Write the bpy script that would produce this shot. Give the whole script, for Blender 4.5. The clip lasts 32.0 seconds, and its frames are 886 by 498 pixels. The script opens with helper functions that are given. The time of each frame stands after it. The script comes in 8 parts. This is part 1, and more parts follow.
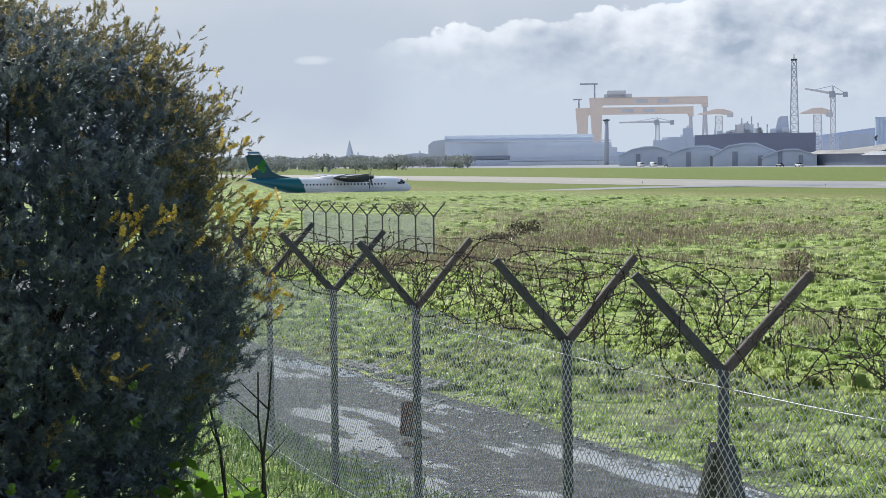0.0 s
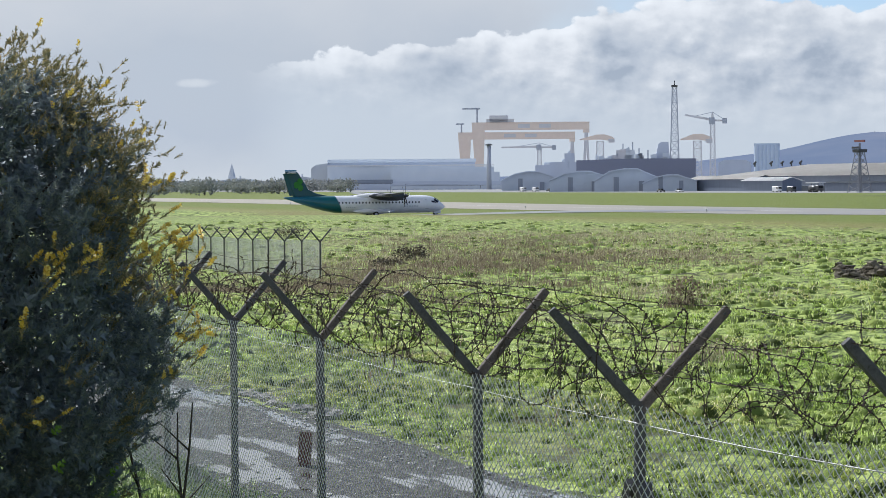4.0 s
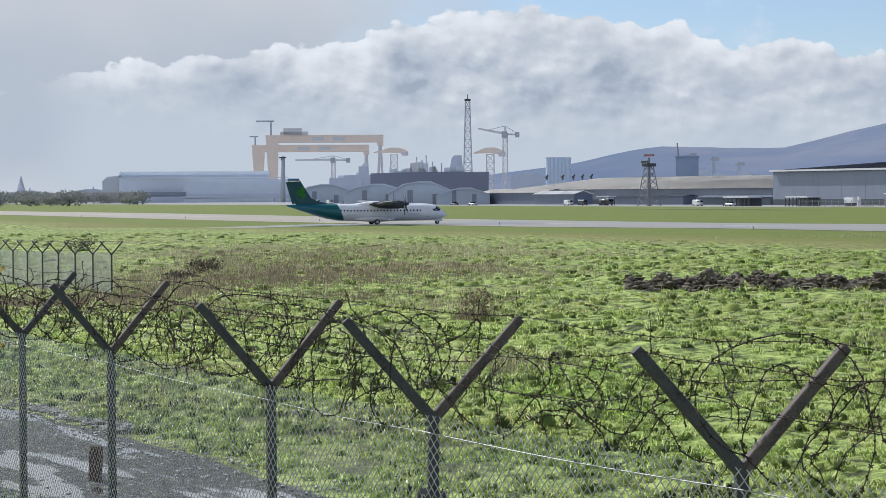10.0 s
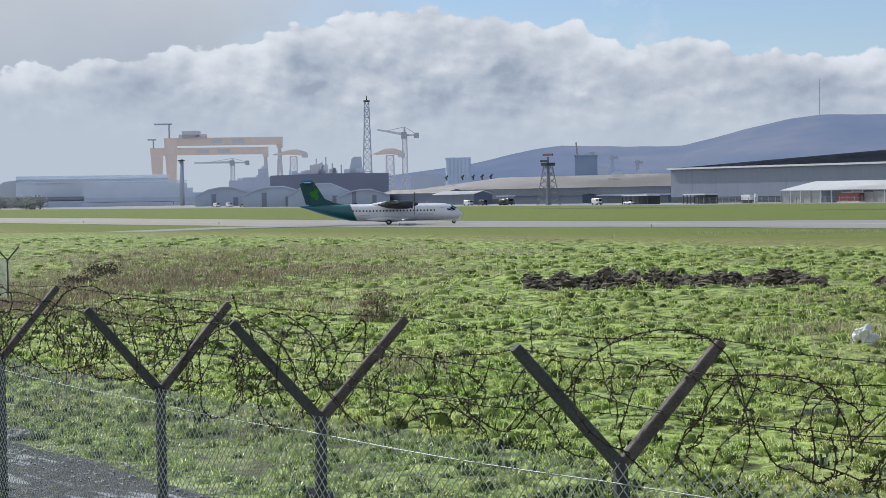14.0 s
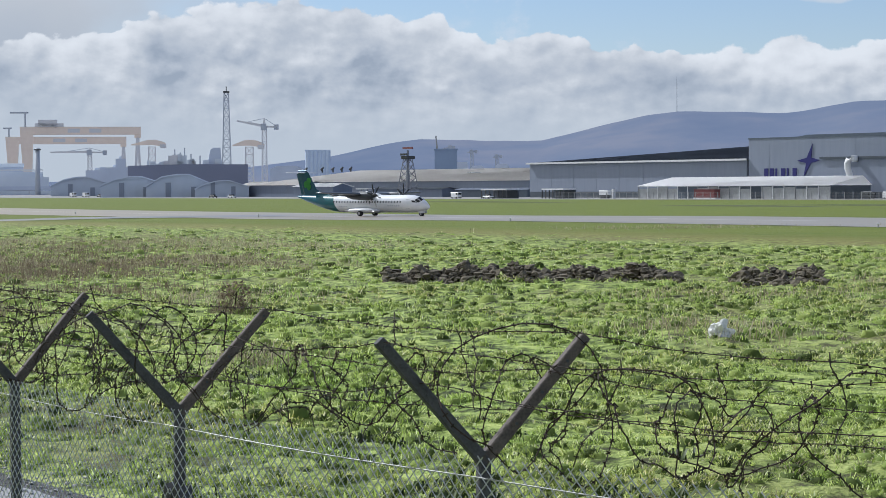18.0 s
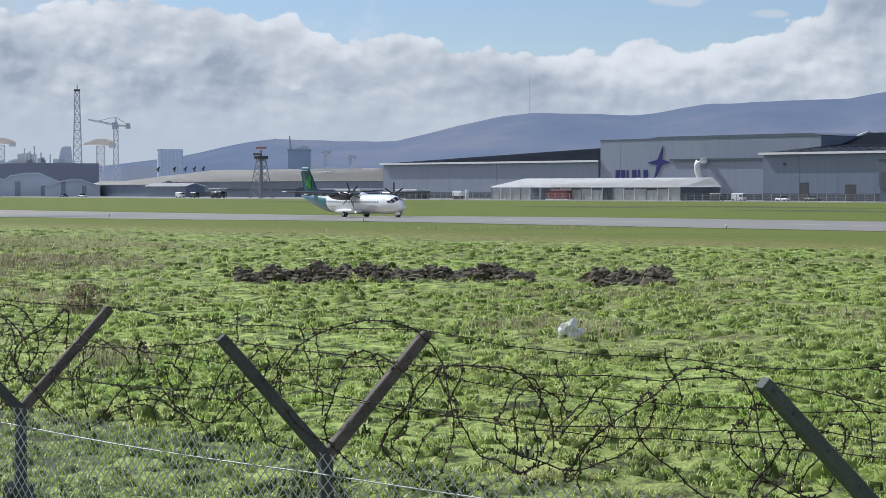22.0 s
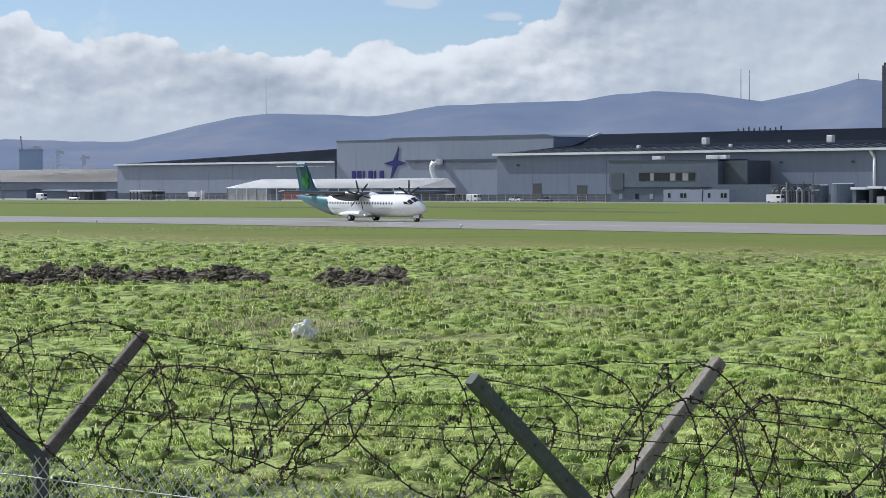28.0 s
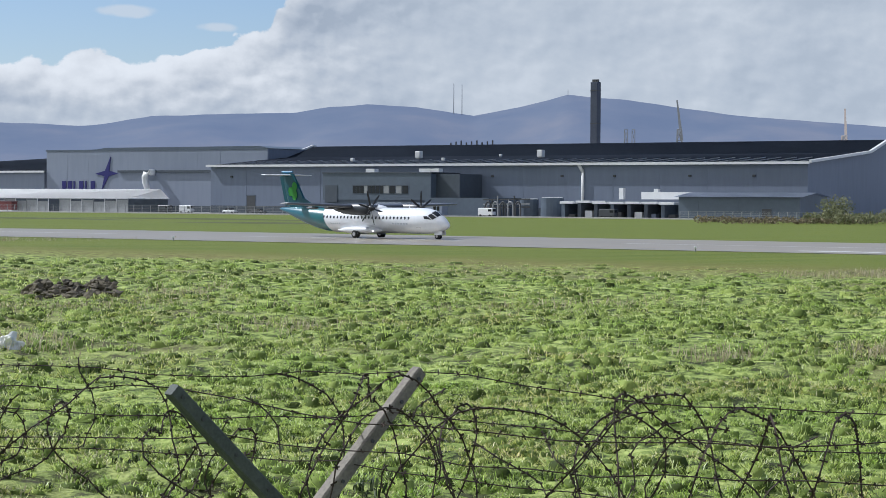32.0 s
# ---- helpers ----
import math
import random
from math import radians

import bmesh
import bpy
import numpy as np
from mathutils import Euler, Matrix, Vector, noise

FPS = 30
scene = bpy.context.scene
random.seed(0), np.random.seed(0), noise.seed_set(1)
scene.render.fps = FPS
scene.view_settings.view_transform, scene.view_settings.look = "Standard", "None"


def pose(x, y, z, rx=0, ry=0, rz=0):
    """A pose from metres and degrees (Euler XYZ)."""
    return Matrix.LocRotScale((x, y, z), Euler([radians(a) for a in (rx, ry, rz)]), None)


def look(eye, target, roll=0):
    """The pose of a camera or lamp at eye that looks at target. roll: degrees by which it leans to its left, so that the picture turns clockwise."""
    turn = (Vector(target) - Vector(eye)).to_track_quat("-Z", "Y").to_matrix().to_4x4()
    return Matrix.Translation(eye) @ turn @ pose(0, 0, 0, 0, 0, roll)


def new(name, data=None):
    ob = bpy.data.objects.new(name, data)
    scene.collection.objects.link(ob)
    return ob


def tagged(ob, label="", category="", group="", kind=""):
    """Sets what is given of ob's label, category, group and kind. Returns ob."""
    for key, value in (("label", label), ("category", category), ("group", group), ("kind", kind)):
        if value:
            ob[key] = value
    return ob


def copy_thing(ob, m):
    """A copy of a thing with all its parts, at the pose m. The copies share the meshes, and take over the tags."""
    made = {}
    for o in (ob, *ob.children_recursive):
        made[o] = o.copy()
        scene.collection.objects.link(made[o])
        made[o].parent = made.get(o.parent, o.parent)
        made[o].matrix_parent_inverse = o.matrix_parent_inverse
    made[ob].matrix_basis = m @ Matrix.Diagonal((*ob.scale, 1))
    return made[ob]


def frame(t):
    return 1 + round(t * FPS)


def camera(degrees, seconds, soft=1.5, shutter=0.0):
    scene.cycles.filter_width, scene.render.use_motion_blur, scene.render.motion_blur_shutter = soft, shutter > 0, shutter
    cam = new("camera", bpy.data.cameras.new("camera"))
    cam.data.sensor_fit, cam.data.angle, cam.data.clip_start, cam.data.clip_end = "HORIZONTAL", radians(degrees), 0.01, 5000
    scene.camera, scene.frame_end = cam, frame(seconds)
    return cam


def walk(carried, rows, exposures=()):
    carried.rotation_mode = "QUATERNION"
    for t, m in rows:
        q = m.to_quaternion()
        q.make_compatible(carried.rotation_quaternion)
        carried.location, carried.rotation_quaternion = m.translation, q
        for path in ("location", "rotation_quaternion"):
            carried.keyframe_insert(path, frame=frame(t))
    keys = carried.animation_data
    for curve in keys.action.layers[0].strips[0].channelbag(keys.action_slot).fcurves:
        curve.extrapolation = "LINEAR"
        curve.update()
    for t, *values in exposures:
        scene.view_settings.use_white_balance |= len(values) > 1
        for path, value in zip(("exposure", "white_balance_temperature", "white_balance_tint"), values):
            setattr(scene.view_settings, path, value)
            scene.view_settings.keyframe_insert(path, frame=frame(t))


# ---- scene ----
cam = camera(24.521, 32.0, soft=0.55)
PATH = [
    (0.0, pose(0.129, -0.075, 4.409, 87.518, 0.701, -0.010)),
    (0.5, pose(0.131, -0.053, 4.406, 87.478, 0.825, -0.051)),
    (1.0, pose(0.136, -0.047, 4.409, 87.667, 1.038, 0.019)),
    (1.5, pose(0.143, -0.046, 4.408, 87.917, 1.128, -0.050)),
    (2.0, pose(0.139, -0.062, 4.403, 88.148, 1.162, -0.406)),
    (2.5, pose(0.144, -0.051, 4.403, 88.318, 1.041, -1.008)),
    (3.0, pose(0.096, -0.036, 4.423, 88.302, 0.942, -1.762)),
    (3.5, pose(-0.042, 0.044, 4.463, 88.241, 0.695, -2.533)),
    (4.0, pose(-0.104, 0.104, 4.481, 88.159, 0.428, -3.311)),
    (4.5, pose(-0.131, 0.127, 4.478, 88.063, 0.330, -4.127)),
    (6.5, pose(-0.146, 0.128, 4.466, 87.979, 0.099, -6.082)),
    (7.0, pose(-0.138, 0.127, 4.459, 88.009, 0.018, -6.466)),
    (7.5, pose(-0.130, 0.119, 4.464, 88.022, 0.042, -6.861)),
    (8.0, pose(-0.108, 0.122, 4.462, 87.988, 0.115, -7.262)),
    (8.5, pose(-0.102, 0.129, 4.466, 88.017, 0.149, -7.616)),
    (9.0, pose(-0.099, 0.131, 4.463, 88.080, 0.111, -8.013)),
    (9.5, pose(-0.094, 0.101, 4.464, 88.301, 0.080, -8.509)),
    (10.0, pose(-0.100, 0.116, 4.463, 88.486, 0.288, -9.091)),
    (10.5, pose(-0.090, 0.109, 4.470, 88.676, 0.443, -9.572)),
    (11.0, pose(-0.088, 0.094, 4.463, 88.721, 0.604, -10.016)),
    (11.5, pose(-0.084, 0.087, 4.463, 88.723, 0.514, -10.390)),
    (12.0, pose(-0.075, 0.067, 4.468, 88.809, 0.388, -10.727)),
    (12.5, pose(-0.058, 0.017, 4.462, 88.874, 0.374, -11.103)),
    (13.0, pose(-0.018, -0.024, 4.480, 88.868, 0.593, -11.434)),
    (13.5, pose(-0.010, -0.065, 4.470, 88.695, 0.833, -11.688)),
    (15.5, pose(-0.012, 0.079, 4.462, 88.111, 0.456, -12.893)),
    (16.0, pose(-0.009, 0.096, 4.455, 88.095, 0.304, -13.515)),
    (16.5, pose(-0.018, 0.085, 4.457, 88.065, 0.324, -14.155)),
    (17.0, pose(-0.012, 0.092, 4.458, 88.045, 0.340, -14.736)),
    (17.5, pose(-0.016, 0.094, 4.457, 88.126, 0.285, -15.239)),
    (18.0, pose(-0.008, 0.079, 4.458, 88.242, 0.318, -15.835)),
    (18.5, pose(-0.008, 0.069, 4.456, 88.424, 0.284, -16.464)),
    (19.0, pose(-0.009, 0.089, 4.459, 88.567, 0.264, -17.062)),
    (19.5, pose(-0.016, 0.053, 4.449, 88.494, 0.282, -17.594)),
    (20.0, pose(-0.019, 0.042, 4.435, 88.259, 0.344, -17.987)),
    (20.5, pose(0.001, 0.036, 4.444, 88.028, 0.295, -18.331)),
    (21.0, pose(0.010, 0.020, 4.439, 87.894, 0.225, -18.810)),
    (21.5, pose(0.026, 0.014, 4.438, 87.968, 0.123, -19.359)),
    (22.0, pose(0.037, 0.009, 4.441, 88.241, 0.072, -19.942)),
    (22.5, pose(0.051, -0.034, 4.447, 88.575, 0.011, -20.413)),
    (23.0, pose(0.051, -0.059, 4.452, 88.851, -0.045, -20.760)),
    (23.5, pose(0.070, -0.097, 4.441, 88.827, -0.046, -21.133)),
    (24.0, pose(0.087, -0.114, 4.438, 88.662, -0.138, -21.596)),
    (24.5, pose(0.084, -0.093, 4.434, 88.422, -0.360, -22.114)),
    (25.0, pose(0.067, -0.096, 4.429, 88.300, -0.510, -22.785)),
    (25.5, pose(0.055, -0.067, 4.427, 88.277, -0.486, -23.489)),
    (27.5, pose(0.111, -0.072, 4.431, 88.186, 0.123, -26.516)),
    (28.0, pose(0.120, -0.086, 4.435, 88.251, 0.112, -27.327)),
    (28.5, pose(0.130, -0.109, 4.429, 88.397, 0.084, -28.287)),
    (29.0, pose(0.139, -0.144, 4.436, 88.624, 0.029, -29.382)),
    (29.5, pose(0.139, -0.119, 4.434, 88.753, -0.045, -30.543)),
    (30.0, pose(0.140, -0.116, 4.437, 88.856, -0.018, -31.590)),
    (30.5, pose(0.144, -0.132, 4.441, 88.843, -0.197, -32.599)),
    (31.0, pose(0.144, -0.153, 4.435, 88.799, -0.340, -33.514)),
    (31.5, pose(0.138, -0.162, 4.428, 88.741, -0.441, -34.383)),
    (32.0, pose(0.143, -0.163, 4.431, 88.607, -0.325, -35.343)),
]
EXPOSE = [(0, 0.14, 5900), (2, 0.12, 5950), (4, 0.06, 5950), (9, 0.03, 5950), (11, -0.09, 5930), (12, -0.04, 5920), (13, -0.16, 5900), (16, -0.04, 5850), (17, 0.0, 5850), (19, -0.24, 5850), (21, -0.03, 5850), (23, -0.26, 5800), (25, -0.12, 5820), (28, -0.08, 5820), (32, -0.09, 5820)]
walk(cam, PATH, [(t, e, w, 10) for t, e, w in EXPOSE])

# ---- sky and sun ----
SUN_AZ, SUN_EL = -33.0, 43.0
SKY = 0.095
world = bpy.data.worlds.new("sky")
scene.world = world
world.use_nodes = True


def link(nt, a, b):
    nt.links.new(a, b)


def nd(nt, kind, **kw):
    n = nt.nodes.new(kind)
    for k, v in kw.items():
        if k in n.inputs:
            n.inputs[k].default_value = v
    return n


def ramp(nt, stops):
    r = nt.nodes.new("ShaderNodeValToRGB")
    el = r.color_ramp.elements
    while len(el) < len(stops):
        el.new(0.5)
    for e, (p, c) in zip(el, stops):
        e.position = p
        e.color = (c[0], c[1], c[2], 1)
    return r


CLOUD_TOP = [(-40, 0.22), (-9, 0.24), (-2.0, 0.30), (-0.7, 0.36), (1.0, 0.385), (2.6, 0.375), (4.2, 0.45), (5.6, 0.415), (7.2, 0.46), (9.2, 0.505), (11, 0.525), (12.9, 0.51), (14.3, 0.465), (15.6, 0.475), (16.6, 0.425), (17.4, 0.39),
             (18.9, 0.43), (20.4, 0.385), (23.4, 0.37), (24.9, 0.395), (26.8, 0.39), (28.9, 0.42), (30.1, 0.455), (30.8, 0.53), (31.8, 0.64), (34, 0.78), (40, 0.85), (60, 0.85), (140, 0.6)]


def build_sky():
    """Clear sky with a bank of cumulus along the horizon, a high veil towards the sun and broken cloud overhead."""
    nt = world.node_tree
    nt.nodes.clear()

    def math_node(op, a, b=None, c=None, clamp=False):
        n = nt.nodes.new("ShaderNodeMath")
        n.operation, n.use_clamp = op, clamp
        for i, v in enumerate((a, b, c)):
            if v is None:
                continue
            if isinstance(v, (int, float)):
                n.inputs[i].default_value = v
            else:
                link(nt, v, n.inputs[i])
        return n.outputs[0]

    def step(x, lo, hi):
        n = nt.nodes.new("ShaderNodeMapRange")
        n.interpolation_type = "SMOOTHSTEP"
        n.inputs[1].default_value, n.inputs[2].default_value = lo, hi
        link(nt, x, n.inputs[0])
        return n.outputs[0]

    def fbm(vec, scale, detail, rough=0.55):
        n = nd(nt, "ShaderNodeTexNoise", Scale=scale, Detail=detail, Roughness=rough)
        link(nt, vec, n.inputs["Vector"])
        return n.outputs[0]

    def mix(f, a, b):
        n = nt.nodes.new("ShaderNodeMix")
        n.data_type = "RGBA"
        link(nt, f, n.inputs["Factor"])
        for key, v in (("A", a), ("B", b)):
            if isinstance(v, tuple):
                n.inputs[key].default_value = (*v, 1)
            else:
                link(nt, v, n.inputs[key])
        return n.outputs["Result"]

    out = nt.nodes.new("ShaderNodeOutputWorld")
    bg = nd(nt, "ShaderNodeBackground", Strength=1.0)
    sky = nt.nodes.new("ShaderNodeTexSky")
    sky.sky_type = "NISHITA"
    sky.sun_disc = False
    sky.sun_elevation, sky.sun_rotation = radians(SUN_EL), radians(SUN_AZ)
    sky.air_density, sky.dust_density, sky.ozone_density = 1.0, 0.2, 2.5
    clear = nt.nodes.new("ShaderNodeMix")
    clear.data_type, clear.blend_type = "RGBA", "MULTIPLY"
    clear.inputs["Factor"].default_value = 1.0
    clear.inputs["B"].default_value = (SKY * 1.0, SKY * 0.98, SKY * 1.07, 1)
    link(nt, sky.outputs[0], clear.inputs["A"])
    co = nt.nodes.new("ShaderNodeTexCoord")
    sep = nt.nodes.new("ShaderNodeSeparateXYZ")
    link(nt, co.outputs["Generated"], sep.inputs[0])
    az = math_node("MULTIPLY", math_node("ARCTAN2", sep.outputs[0], sep.outputs[1]), 57.2958)
    el = math_node("MULTIPLY", math_node("ARCSINE", sep.outputs[2]), 57.2958)
    flat = nt.nodes.new("ShaderNodeCombineXYZ")
    link(nt, az, flat.inputs[0])
    link(nt, math_node("MULTIPLY", el, 1.35), flat.inputs[1])
    # top of the bank by bearing
    lo, hi = CLOUD_TOP[0][0], CLOUD_TOP[-1][0]
    r = ramp(nt, [((a - lo) / (hi - lo), (v, v, v)) for a, v in CLOUD_TOP])
    link(nt, math_node("DIVIDE", math_node("SUBTRACT", az, lo), hi - lo), r.inputs[0])
    top = math_node("MULTIPLY", r.outputs[0], 10.0)
    def puffs(vec):
        """Heaped cloud: soft swellings with smaller rounded heads on them."""
        big = math_node("SUBTRACT", fbm(vec, 0.62, 8.0, 0.53), 0.5)
        v = nd(nt, "ShaderNodeTexVoronoi", Scale=1.7)
        v.feature = "SMOOTH_F1"
        bend = nt.nodes.new("ShaderNodeVectorMath")
        bend.operation = "MULTIPLY_ADD"
        warp = nd(nt, "ShaderNodeTexNoise", Scale=1.6, Detail=4.0)
        link(nt, vec, warp.inputs["Vector"])
        link(nt, warp.outputs["Color"], bend.inputs[0])
        bend.inputs[1].default_value = (0.7, 0.7, 0)
        link(nt, vec, bend.inputs[2])
        link(nt, bend.outputs[0], v.inputs["Vector"])
        head = math_node("SUBTRACT", 0.42, v.outputs["Distance"])
        return math_node("MULTIPLY_ADD", head, 0.42, math_node("MULTIPLY", big, 1.7))

    def shifted(dx, dy):
        n = nt.nodes.new("ShaderNodeVectorMath")
        n.operation = "ADD"
        n.inputs[1].default_value = (dx, dy, 0)
        link(nt, flat.outputs[0], n.inputs[0])
        return n.outputs[0]

    puff = puffs(flat.outputs[0])
    depth = math_node("SUBTRACT", math_node("ADD", puff, top), el)
    body = math_node("MULTIPLY", step(depth, -0.02, 0.10), step(az, -2.4, -0.4))
    # light and shade inside the bank: swellings are bright towards the sun, high on the left
    relief = math_node("SUBTRACT", puff, puffs(shifted(-0.16, 0.22)))
    swirl = fbm(flat.outputs[0], 0.34, 5.0, 0.5)
    lit = math_node("ADD", math_node("MULTIPLY", step(depth, 1.1, 0.05), 0.26), math_node("MULTIPLY_ADD", relief, 0.50, swirl))
    low = step(math_node("MULTIPLY_ADD", math_node("MINIMUM", math_node("SUBTRACT", az, 9.0), 0.0), 0.10, el), 3.2, 0.7)
    shade = ramp(nt, [(0.30, (0.38, 0.425, 0.485)), (0.44, (0.50, 0.535, 0.58)), (0.58, (0.615, 0.635, 0.655)), (0.72, (0.76, 0.765, 0.765)), (0.88, (0.86, 0.86, 0.85))])
    link(nt, lit, shade.inputs[0])
    low = math_node("MAXIMUM", low, math_node("MULTIPLY", step(az, 29.0, 37.0), 0.6))
    haze = mix(low, shade.outputs[0], (0.565, 0.605, 0.64))
    # grey veil towards the sun
    wisp = fbm(flat.outputs[0], 0.28, 5.0, 0.5)
    edge = math_node("MULTIPLY_ADD", math_node("SUBTRACT", wisp, 0.5), 9.0, az)
    veil = math_node("MULTIPLY", step(edge, 13.0, 5.0), 0.94)
    grey = ramp(nt, [(0.0, (0.58, 0.61, 0.64)), (0.17, (0.475, 0.515, 0.575)), (0.36, (0.50, 0.525, 0.56)), (0.56, (0.61, 0.61, 0.61)), (1.0, (0.71, 0.695, 0.67))])
    link(nt, math_node("DIVIDE", math_node("MULTIPLY_ADD", math_node("SUBTRACT", wisp, 0.5), 3.0, el), 10.0), grey.inputs[0])
    # small stray clouds
    stray = None
    for a0, e0, wa, we in ((-3.5, 2.84, 0.75, 0.16), (26.5, 5.15, 0.8, 0.2), (28.9, 4.75, 0.7, 0.16)):
        dx = math_node("DIVIDE", math_node("SUBTRACT", az, a0), wa)
        dy = math_node("DIVIDE", math_node("SUBTRACT", el, e0), we)
        q = math_node("ADD", math_node("MULTIPLY", dx, dx), math_node("MULTIPLY", dy, dy))
        q = math_node("MULTIPLY", step(math_node("MULTIPLY_ADD", puff, -1.6, q), 1.0, 0.1), 0.6)
        stray = q if stray is None else math_node("MAXIMUM", stray, q)
    # broken cloud overhead and thin streaks
    high = fbm(co.outputs["Generated"], 3.2, 7.0, 0.55)
    over = math_node("MULTIPLY", step(high, 0.53, 0.68), step(el, 7.0, 16.0))
    thin = math_node("MULTIPLY", step(fbm(flat.outputs[0], 0.4, 6.0, 0.6), 0.56, 0.74), 0.55)
    c = mix(thin, clear.outputs["Result"], (0.72, 0.75, 0.79))
    c = mix(over, c, (0.74, 0.755, 0.78))
    c = mix(veil, c, grey.outputs[0])
    c = mix(stray, c, (0.72, 0.73, 0.73))
    c = mix(body, c, haze)
    link(nt, c, bg.inputs[0])
    link(nt, bg.outputs[0], out.inputs[0])


build_sky()
sun_data = bpy.data.lights.new("sun", "SUN")
sun_data.energy, sun_data.angle, sun_data.color = 5.0, radians(0.53), (1.0, 0.965, 0.91)
sun = new("sun", sun_data)
_a, _e = radians(SUN_AZ), radians(SUN_EL)
SUN_DIR = Vector((math.sin(_a) * math.cos(_e), math.cos(_a) * math.cos(_e), math.sin(_e)))
sun.matrix_world = look(SUN_DIR * 60, (0, 0, 0))
scene.view_settings.exposure = 0.0


# ---- materials ----
def mat(name, a, b=None, rough=0.6, metal=0.0, scale=4.0, fine=60.0, bump=0.0, vary=0.0, translucent=0.0, spec=0.5, stretch=(1, 1, 1), space="Object"):
    """Two colours mixed by a coarse and a fine noise, with bump; vary: shift of value from piece to piece."""
    m = bpy.data.materials.new(name)
    m.use_nodes = True
    nt = m.node_tree
    p = nt.nodes["Principled BSDF"]
    b = b or tuple(c * 0.75 for c in a)
    co = nt.nodes.new("ShaderNodeTexCoord")
    mp = nt.nodes.new("ShaderNodeMapping")
    mp.inputs["Scale"].default_value = stretch
    link(nt, co.outputs[space], mp.inputs[0])
    n1 = nd(nt, "ShaderNodeTexNoise", Scale=scale, Detail=6.0, Roughness=0.6)
    n2 = nd(nt, "ShaderNodeTexNoise", Scale=fine, Detail=3.0)
    link(nt, mp.outputs[0], n1.inputs["Vector"])
    link(nt, mp.outputs[0], n2.inputs["Vector"])
    mx = nd(nt, "ShaderNodeMath")
    mx.operation = "MULTIPLY_ADD"
    mx.inputs[1].default_value = 0.45
    link(nt, n2.outputs[0], mx.inputs[0])
    md = nd(nt, "ShaderNodeMath")
    md.operation = "MULTIPLY"
    md.inputs[1].default_value = 0.55
    link(nt, n1.outputs[0], md.inputs[0])
    link(nt, md.outputs[0], mx.inputs[2])
    r = ramp(nt, [(0.36, a), (0.64, b)])
    link(nt, mx.outputs[0], r.inputs[0])
    col = r.outputs[0]
    if vary:
        oi = nt.nodes.new("ShaderNodeObjectInfo")
        hs = nt.nodes.new("ShaderNodeHueSaturation")
        mr = nd(nt, "ShaderNodeMapRange")
        mr.inputs[3].default_value, mr.inputs[4].default_value = 1 - vary, 1 + vary
        link(nt, oi.outputs["Random"], mr.inputs[0])
        link(nt, mr.outputs[0], hs.inputs["Value"])
        link(nt, col, hs.inputs["Color"])
        col = hs.outputs[0]
    link(nt, col, p.inputs["Base Color"])
    p.inputs["Roughness"].default_value = rough
    p.inputs["Metallic"].default_value = metal
    p.inputs["Specular IOR Level"].default_value = spec
    if bump:
        bp = nd(nt, "ShaderNodeBump", Strength=0.6, Distance=bump)
        link(nt, n2.outputs[0], bp.inputs["Height"])
        link(nt, bp.outputs[0], p.inputs["Normal"])
    if translucent:
        tr = nt.nodes.new("ShaderNodeBsdfTranslucent")
        link(nt, col, tr.inputs[0])
        mix = nd(nt, "ShaderNodeMixShader", Fac=translucent)
        link(nt, p.outputs[0], mix.inputs[1])
        link(nt, tr.outputs[0], mix.inputs[2])
        link(nt, mix.outputs[0], nt.nodes["Material Output"].inputs[0])
    return m


# ---- helpers for meshes ----
RUN = 159.0
_u = radians(RUN)
U = Vector((math.sin(_u), math.cos(_u), 0))      # along the runway, towards the right
N = Vector((-math.cos(_u), math.sin(_u), 0))     # across it, away from the eye
AIR = Matrix(((U.x, N.x, 0, 0), (U.y, N.y, 0, 0), (0, 0, 1, 0), (0, 0, 0, 1)))


def polar(az, d):
    return (d * math.sin(radians(az)), d * math.cos(radians(az)))


def along(az, p):
    """Place along the runway of the bearing az at the distance p across it."""
    return p * math.tan(radians(az - 69.0))


def air(s, p, z=0.0, turn=0.0):
    return AIR @ pose(s, p, z, 0, 0, turn)


def facing(az, d, z=0.0, turn=0.0):
    """A pose at the bearing az whose x axis points to the right of the view and y away from the eye."""
    x, y = polar(az, d)
    return pose(x, y, z, 0, 0, -az + turn)


def mesh_of(name, bm, material=None, smooth=False):
    me = bpy.data.meshes.new(name)
    bm.to_mesh(me)
    bm.free()
    if material:
        for m in (material if isinstance(material, (list, tuple)) else [material]):
            me.materials.append(m)
    if smooth:
        me.polygons.foreach_set("use_smooth", [True] * len(me.polygons))
    return me


def thing(name, m, label, category, group="", kind=""):
    ob = new(name)
    ob.empty_display_size = 0.2
    ob.matrix_world = m
    return tagged(ob, label, category, group, kind)


def part(name, bm, material, parent, label="", smooth=False, at=None):
    ob = new(name, mesh_of(name, bm, material, smooth) if isinstance(bm, bmesh.types.BMesh) else bm)
    ob.parent = parent
    if at is not None:
        ob.matrix_basis = at
    if label:
        tagged(ob, label)
    return ob


def solo(name, bm, material, m, label, category, group="", kind="", smooth=False):
    ob = new(name, mesh_of(name, bm, material, smooth))
    ob.matrix_world = m
    return tagged(ob, label, category, group, kind)


